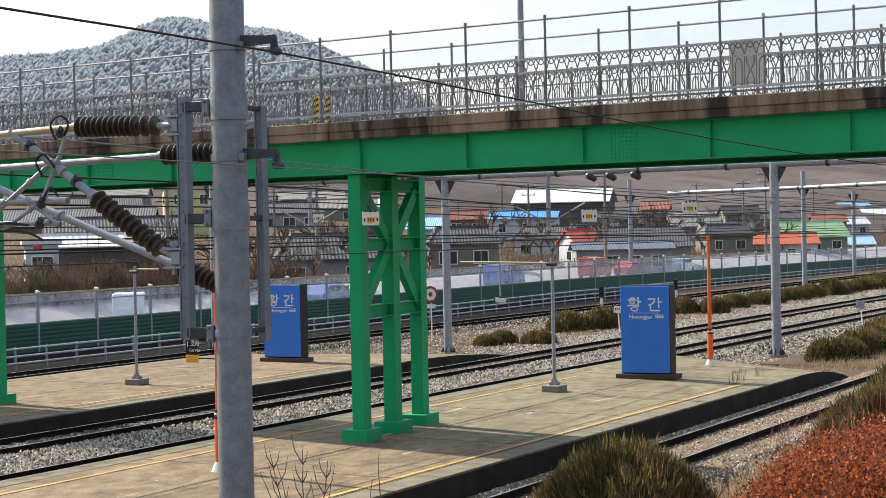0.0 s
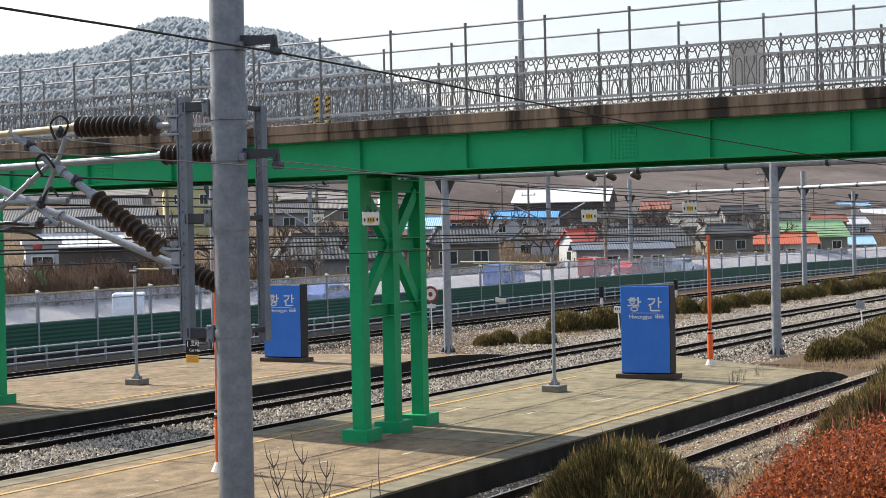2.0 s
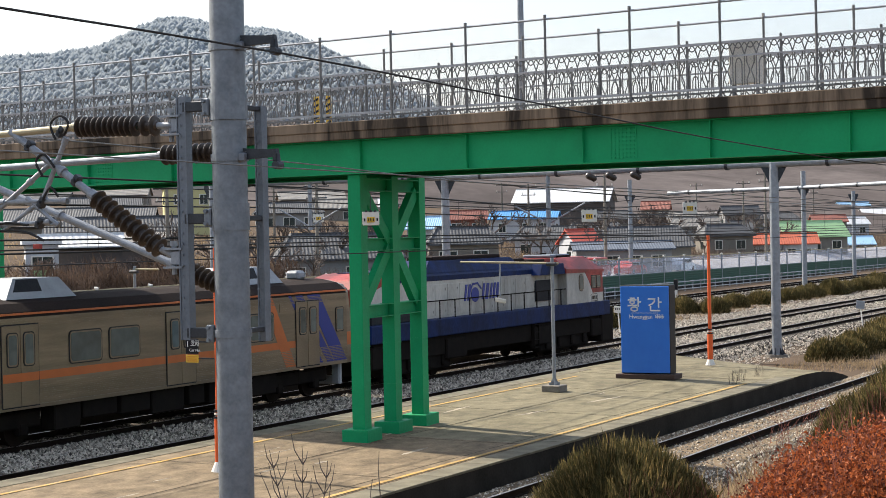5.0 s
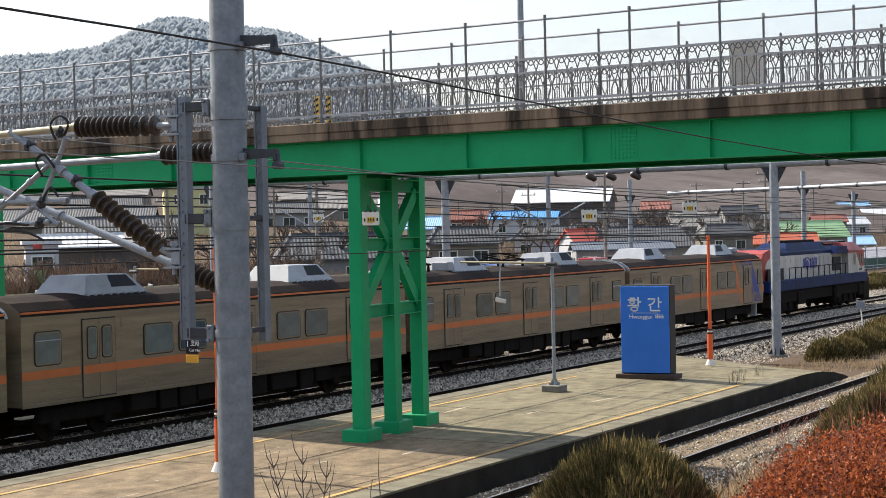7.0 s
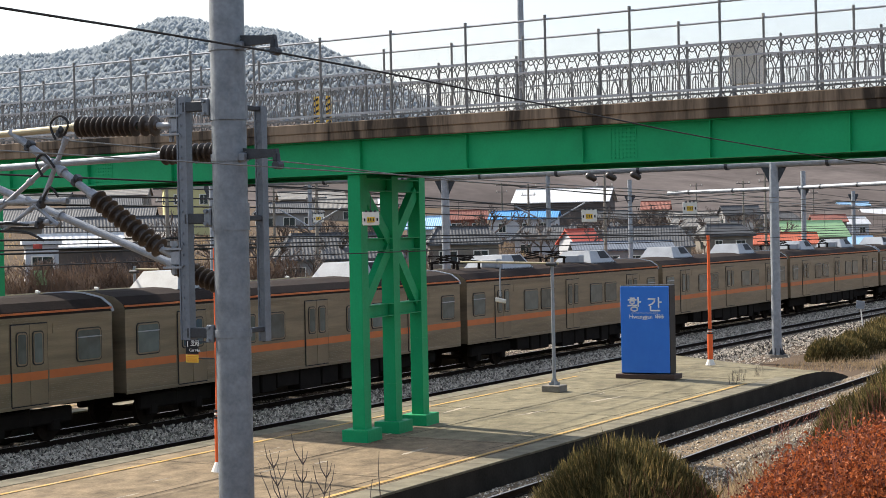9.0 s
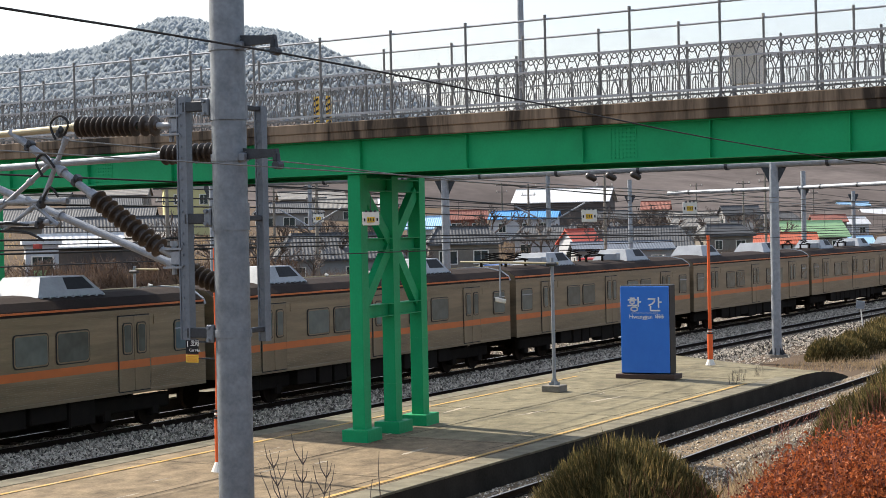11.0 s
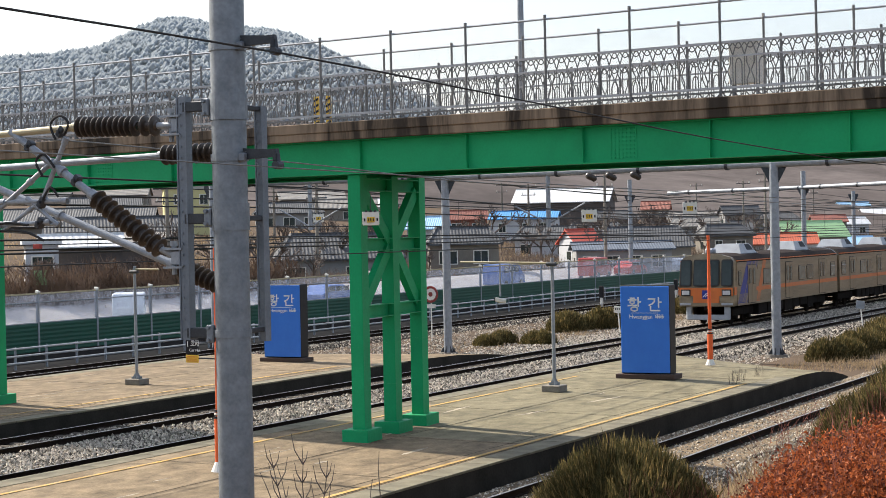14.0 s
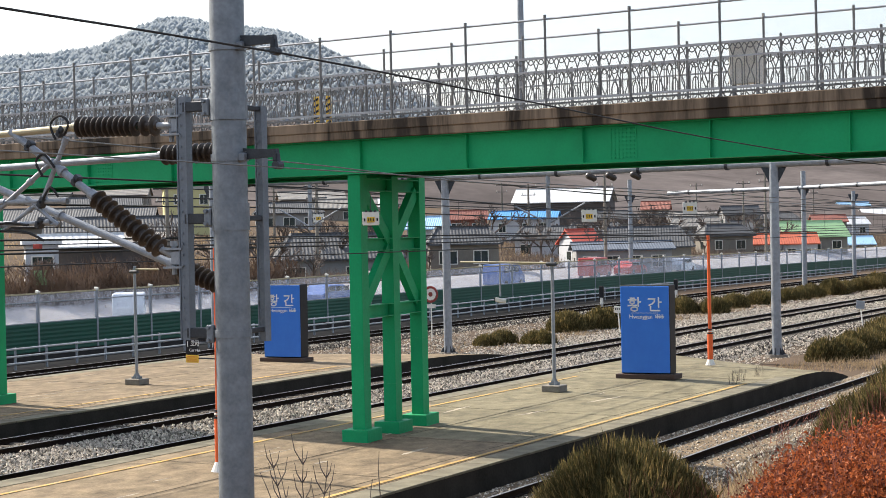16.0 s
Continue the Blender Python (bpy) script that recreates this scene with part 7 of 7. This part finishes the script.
def build_shrub(x, y, z, meshes, label, s=1.0, rot=0, flat=1.0):
    t_ = thing("juniper_shrub", at(x, y, z) @ pose(0, 0, 0, 0, 0, rot), label, "shrub", "juniper shrubs")
    m = Matrix.Diagonal((s, s, s * flat, 1))
    for nm, me in zip(("foliage", "foliage_tip", "shrub_core"), meshes):
        share(nm, me, t_, m)
    return t_


BIG = shrub_mesh(1, 60000, 0.86, 0.86, 0.9, 0.10, width=0.0045)
SMALL = shrub_mesh(5, 6000, 0.8, 0.8, 0.62, 0.12, width=0.014)
build_shrub(14.05, 5.6, 2.31, BIG, "large rounded olive-brown juniper shrub on the bank")
build_shrub(18.2, 4.35, 2.62, BIG, "olive-brown juniper shrub above red-leaved bushes", 0.85, 120)
build_shrub(19.4, 4.2, 2.7, BIG, "olive-brown juniper shrub above red-leaved bushes", 1.0, 40)
_rng = random.Random(8)
for x, y, s, n in ((77.6, 36.9, 1.05, 2), (78.2, 35.2, 1.25, 1), (88.6, 38.3, 1.5, 2), (91.5, 37.3, 1.5, 2), (100.0, 37.6, 1.2, 2), (107.5, 38.6, 1.35, 2), (107.8, 36.4, 1.3, 1), (114.0, 37.6, 1.3, 2), (121.0, 37.4, 1.35, 3), (129.0, 37.2, 1.4, 4), (138.0, 36.8, 1.4, 6), (150.0, 36.8, 1.5, 6), (71.2, 18.9, 1.15, 2), (74.5, 18.8, 1.2, 3), (79.0, 19.0, 1.4, 4), (85.0, 19.6, 1.4, 4)):
    for k in range(n):
        dx = (k - n / 2) * 1.7
        build_shrub(x + dx + _rng.uniform(-0.4, 0.4), y + _rng.uniform(-0.4, 0.4), -0.38, SMALL, "low rounded brown-green shrub beside the tracks", s * _rng.uniform(0.8, 1.0), _rng.uniform(0, 360), _rng.uniform(0.95, 1.3))


def red_bush_mesh(seed, n, rx, ry, rz):
    rng = np.random.default_rng(seed)
    vs, fs = [], []
    for i in range(n):
        a = rng.uniform(0, 2 * math.pi)
        e = math.asin(rng.uniform(-0.1, 1.0))
        lump = 1 + 0.16 * math.sin(4 * a + seed) * math.cos(3 * e) + rng.normal(0, 0.07)
        depth = 1 - 0.4 * rng.random() ** 1.6
        p = np.array([rx * math.cos(e) * math.cos(a), ry * math.cos(e) * math.sin(a), rz * math.sin(e)]) * lump * depth
        d = rng.normal(0, 1, 3)
        d /= np.linalg.norm(d)
        s = np.cross(d, rng.normal(0, 1, 3))
        s /= np.linalg.norm(s) + 1e-9
        L, w = rng.uniform(0.025, 0.055), rng.uniform(0.009, 0.019)
        fold = np.cross(d, s) * w * 0.5
        k = len(vs)
        vs += [tuple(p), tuple(p + d * L * 0.5 + s * w + fold), tuple(p + d * L), tuple(p + d * L * 0.5 - s * w + fold)]
        fs += [(k, k + 1, k + 2), (k, k + 2, k + 3)]
    return raw("leaves", vs, fs, RED_LEAF)


def twig_mesh(seed, n, h_, spread, material, r=0.004):
    rng = random.Random(seed)
    b = bmesh.new()
    for _ in range(n):
        p = Vector((rng.uniform(-1, 1) * spread, rng.uniform(-1, 1) * spread, 0))
        d = Vector((rng.uniform(-0.35, 0.35), rng.uniform(-0.35, 0.35), 1)).normalized()
        L = h_ * rng.uniform(0.6, 1.1)
        for k in range(4):
            q = p + d * L / 4
            span(b, p, q, r * (1 - 0.2 * k), r * (1 - 0.2 * (k + 1)), 4, caps=False)
            if k:
                e = (d + Vector((rng.uniform(-0.8, 0.8), rng.uniform(-0.8, 0.8), 0.2))).normalized()
                span(b, p, p + e * L * 0.28, r * 0.6, r * 0.25, 3, caps=False)
            p = q
            d = (d + Vector((rng.uniform(-0.18, 0.18), rng.uniform(-0.18, 0.18), 0.05))).normalized()
    return mesh(b, "twig", material)


RED = [red_bush_mesh(2, 6500, 0.75, 0.75, 0.6), red_bush_mesh(3, 6500, 0.8, 0.7, 0.55)]
RED_TWIG = mat("red_brown_twigs", (0.26, 0.09, 0.06), (0.12, 0.045, 0.035), 0.8, scale=5, fine=30)
TWIGS = twig_mesh(4, 24, 1.05, 0.6, RED_TWIG)
_rng = random.Random(21)
for x, y, z, s in ((13.2, 4.5, 2.55, 0.72), (13.5, 4.25, 2.52, 0.85), (14.1, 3.85, 2.72, 0.95), (14.9, 4.15, 2.62, 0.95), (15.2, 3.6, 2.85, 1.0), (15.9, 4.2, 2.62, 1.0), (16.3, 3.55, 2.85, 1.0), (13.9, 3.3, 2.78, 0.9), (14.5, 3.1, 2.9, 0.9), (16.9, 4.1, 2.62, 0.95), (13.1, 4.0, 2.55, 0.75), (15.2, 4.75, 2.25, 0.75)):
    t_ = thing("red_leaved_bush", at(x, y, z) @ pose(0, 0, 0, 0, 0, _rng.uniform(0, 360)), "bush with dry red-brown leaves and thin twigs", "bush", "red-leaved bushes")
    m = Matrix.Diagonal((s, s, s, 1))
    share("leaves", _rng.choice(RED), t_, m)
    tagged(share("twig", TWIGS, t_, m @ at(0, 0, -0.1)), kind="stuff")


def sapling_mesh(seed, stems):
    """Wavering stems with alternating thin side shoots near the top."""
    rng = random.Random(seed)
    b = bmesh.new()
    for x0, y0, lean_x, lean_y, height, shoots in stems:
        p = Vector((x0, y0, 0))
        n = 9
        for k in range(n):
            q = p + Vector((lean_x / n + rng.uniform(-0.012, 0.012), lean_y / n + rng.uniform(-0.012, 0.012), height / n))
            span(b, p, q, 0.011 - 0.0009 * k, 0.011 - 0.0009 * (k + 1), 5, caps=False)
            if k >= 5 and shoots:
                for sd in (-1, 1):
                    L = rng.uniform(0.10, 0.24)
                    m = p + Vector((0.14 * sd, -0.42 * sd, 0.75)).normalized() * L * 0.6
                    span(b, p, m, 0.006, 0.0045, 4, caps=False)
                    span(b, m, m + Vector((0.05 * sd, -0.16 * sd, 0.9)).normalized() * L * 0.6, 0.0045, 0.002, 4, caps=False)
            p = q
    return mesh(b, "branch", BARK)


for x, y, stems in ((12.78, 8.03, ((0, 0, -0.01, 0.05, 1.42, True), (-0.02, 0.05, -0.08, 0.26, 1.38, True), (0.03, -0.02, 0.0, 0.38, 1.25, False), (0.0, -0.05, 0.02, -0.14, 1.30, True), (0.02, 0.02, 0.0, 0.50, 1.16, False))), (13.05, 7.5, ((0, 0, 0, 0, 1.36, False), (-0.03, 0.12, 0.02, -0.08, 1.12, False)))):
    t_ = thing("bare_sapling", at(x, y, 1.95), "bare thin dark branches in front of the platform", "sapling", "bare saplings")
    share("branch", sapling_mesh(int(x * 7), stems), t_, Matrix())


def blades(name, places, label, material, h_=0.3, per=40, spread=0.5, seed=3, wide=0.012):
    rng = np.random.default_rng(seed)
    vs, fs = [], []
    for x, y, z in places:
        for _ in range(per):
            a = rng.normal(0, spread, 2)
            p = np.array([x + a[0], y + a[1], z])
            L = h_ * rng.uniform(0.4, 1.2)
            d = np.array([rng.normal(0, 0.35), rng.normal(0, 0.35), 1.0]) * L
            s = np.array([rng.normal(), rng.normal(), 0.1])
            s = s / np.linalg.norm(s) * wide
            k = len(vs)
            vs += [tuple(p - s), tuple(p + s), tuple(p + d)]
            fs.append((k, k + 1, k + 2))
    tagged(new(name, raw(name, vs, fs, material)), label, "grass", kind="stuff")


_rng = random.Random(5)
pl = [(_rng.uniform(65, 100), _rng.uniform(16.0, 19.8), -0.33) for _ in range(420)] + [(_rng.uniform(72, 160), _rng.uniform(35.4, 38.6), -0.33) for _ in range(260)]
blades("dry_grass", pl, "dry straw-coloured winter grass beside the tracks", DRY_GRASS, 0.26, 14, 0.35)
pl = [(_rng.uniform(6, 30), _rng.uniform(-1, 9.5), 0) for _ in range(900)]
pl = [(x, y, ground_z(x, y) - 0.02) for x, y, _ in pl]
blades("bank_grass", pl, "dry grass on the bank below the camera", DRY_GRASS, 0.3, 40, 0.3, 9)
for x, y in ((52.0, 17.2), (53.2, 17.35), (55.0, 17.3)):
    t_ = thing("dry_weed", at(x, y, zA(-13.6)), "dry weed growing from a platform joint", "weed", "dry weeds")
    ob = part("stem", bmesh.new(), DRY_GRASS, t_)
    ob.data = twig_mesh(int(x * 3), 9, 0.5, 0.12, BARK, 0.006)


# brown scrub along the road and between the houses
_rng = random.Random(31)
pl = [(_rng.uniform(60, 100), _rng.uniform(66.5, 69), 1.25) for _ in range(300)]
for _ in range(900):
    x = _rng.uniform(100, 340)
    y = 65.5 + abs(_rng.gauss(0, 1)) * (4 + 0.1 * (x - 100))
    pl.append((x, y, ground_z(x, y) - 0.05))
SCRUB = mat("brown_scrub", (0.20, 0.145, 0.11), (0.11, 0.085, 0.065), 0.95, scale=1, fine=6, bump=0.0, each=0.7, through_light=0.2)
blades("scrub", pl, "tangled brown winter scrub behind the road", SCRUB, 1.3, 26, 0.7, 14, 0.035)
pl = [(_rng.uniform(40, 330), _rng.uniform(65, 120), 0) for _ in range(700)]
pl = [(x, y, ground_z(x, y) - 0.02) for x, y, _ in pl]
blades("field_grass", pl, "straw-coloured dry grass on the fields", DRY_GRASS, 0.6, 24, 1.2, 15, 0.05)


# ---- bramble bank behind the road ----
BRAMBLE = mat("dry_brambles", (0.20, 0.13, 0.085), (0.09, 0.06, 0.045), 0.95, scale=0.6, fine=6, bump=0.0, each=0.8, through_light=0.2)


def build_scrub():
    rng = np.random.default_rng(31)
    n = 24000
    x = rng.uniform(66, 100, n)
    y = rng.uniform(63.4, 66.2, n) + 0.6 * np.sin(x * 0.8)
    clump = 0.55 + 0.28 * np.sin(x * 1.1) + 0.2 * np.sin(x * 2.7 + 1)
    g = np.array([ground_z(p, q) for p, q in zip(x, y)])
    z = g - 0.1 + rng.random(n) ** 1.5 * (1.0 + 1.4 * np.clip(clump, 0.1, 1.1))
    d = np.stack([rng.normal(0, 0.55, n), rng.normal(0, 0.35, n), rng.uniform(0.4, 1.2, n)], -1)
    d *= (rng.uniform(0.4, 1.3, n) / np.linalg.norm(d, axis=1))[:, None]
    w = rng.uniform(0.010, 0.034, n)[:, None] * np.array([[1.0, 0.3, 0.2]])
    p = np.stack([x, y, z], -1)
    q = p + d * 0.55 + rng.normal(0, 0.06, (n, 3))
    e = p + d
    v = np.stack([p - w, p + w, q + w * 0.7, e, q - w * 0.7], 1).reshape(-1, 3)
    f_ = (np.arange(n)[:, None] * 5 + np.arange(5)[None]).tolist()
    tagged(new("bramble_scrub", raw("bramble_scrub", v.tolist(), f_, BRAMBLE)), "tangled dry brown brambles on the bank behind the road", "scrub", kind="stuff")


build_scrub()


# ---- loose ballast stones ----
def build_stones():
    rng = np.random.default_rng(12)
    base = np.array([(1, 0, 0), (-1, 0, 0), (0, 1, 0), (0, -1, 0), (0, 0, 1), (0, 0, -0.6)], float)
    tris = np.array([(0, 2, 4), (2, 1, 4), (1, 3, 4), (3, 0, 4), (2, 0, 5), (1, 2, 5), (3, 1, 5), (0, 3, 5)])
    def fill(name, n, x0, x1, off0, off1, z, size, label, bias=1.6):
        x = x0 + (x1 - x0) * rng.random(n) ** bias
        off = rng.uniform(off0, off1, n)
        y = MAIN_Y + off + BEND * x * x
        zz = z(off) if callable(z) else np.full(n, z)
        s = size * rng.uniform(0.55, 1.35, (n, 1, 1)) * rng.uniform(0.6, 1.2, (n, 1, 3))
        v = base[None] * s + rng.normal(0, size * 0.18, (n, 6, 3))
        a = rng.uniform(0, 2 * math.pi, n)
        c, sn = np.cos(a)[:, None], np.sin(a)[:, None]
        vx = v[:, :, 0] * c - v[:, :, 1] * sn
        vy = v[:, :, 0] * sn + v[:, :, 1] * c
        v = np.stack([vx + x[:, None], vy + y[:, None], v[:, :, 2] + zz[:, None]], -1).reshape(-1, 3)
        f_ = (tris[None] + 6 * np.arange(n)[:, None, None]).reshape(-1, 3)
        me = bpy.data.meshes.new(name)
        me.from_pydata(v.tolist(), [], f_.tolist())
        me.materials.append(STONES)
        tagged(new(name, me), label, "ballast", kind="stuff")
    fill("ballast_stones", 62000, 24, 150, -4.02, -0.95, lambda o: -0.165 + rng.normal(0, 0.022, len(o)), 0.050, "loose grey ballast stones between the tracks")
    fill("ballast_stones", 9000, 28, 130, -0.6, 0.6, -0.17, 0.04, "loose ballast stones within the main track")
    fill("ballast_stones", 7000, 28, 130, 0.95, 2.2, lambda o: -0.17 - 0.2 * np.maximum(o - 1.5, 0), 0.052, "loose ballast stones beside the far platform")
    fill("ballast_stones", 14000, 58, 140, -9.5, -6.0, lambda o: -0.17 - 0.14 * np.clip(-o - 6.9, 0, 1.2), 0.055, "loose ballast stones past the platform end", 1.3)
    fill("ballast_stones", 6000, 55, 140, -5.5, -4.3, -0.17, 0.052, "loose ballast stones within the platform track", 1.2)
    fill("ballast_stones", 26000, 60, 160, 1.0, 5.2, lambda o: -0.17 - 0.12 * np.clip(o - 1.6, 0, 1.2), 0.05, "loose ballast stones beyond the far platform", 1.2)
    fill("ballast_stones", 12000, 66, 160, 5.2, 11.6, -0.31, 0.045, "scattered gravel on the verge between the tracks", 1.2)
    fill("ballast_stones", 20000, 24, 66, -20.0, -14.8, lambda o: -0.2 - 0.1 * np.clip(np.abs(o + 16.45) - 1.7, 0, 1), 0.038, "loose stones around the siding rails", 1.2)
    fill("ballast_stones", 26000, 45, 200, 11.6, 18.0, lambda o: -0.17 - 0.14 * np.clip(np.abs(o - 15.5) - 1.6, 0, 1.2), 0.05, "loose stones along the far track", 1.3)


build_stones()


# ---- motion ----
def along(s):
    """Pose on the main track at x = s."""
    return at(s, ty(s, 0.0), 0.0) @ Matrix.Rotation(math.atan(2 * BEND * s), 4, "Z")


def head(t):
    """Where the joint between locomotive and first car is."""
    return float(np.interp(t, [0.0, 4.0, 7.0, 9.0, 11.6, 13.3, 14.5, 16.0], [-58.2, 28.2, 93.2, 137.3, 194.7, 232.1, 258.4, 291.2]))


def motions():
    times = [0.0, 1.0, 2.0, 3.0, 4.0, 5.0, 6.0, 7.0, 8.0, 9.0, 10.0, 11.6, 12.5, 13.3, 14.5, 16.0]
    for v, back in TRAIN:
        flip = Matrix.Rotation(math.pi, 4, "Z") if v is TURNED else Matrix()
        walk(v, [(t, along(head(t) - back) @ flip) for t in times])


motions()
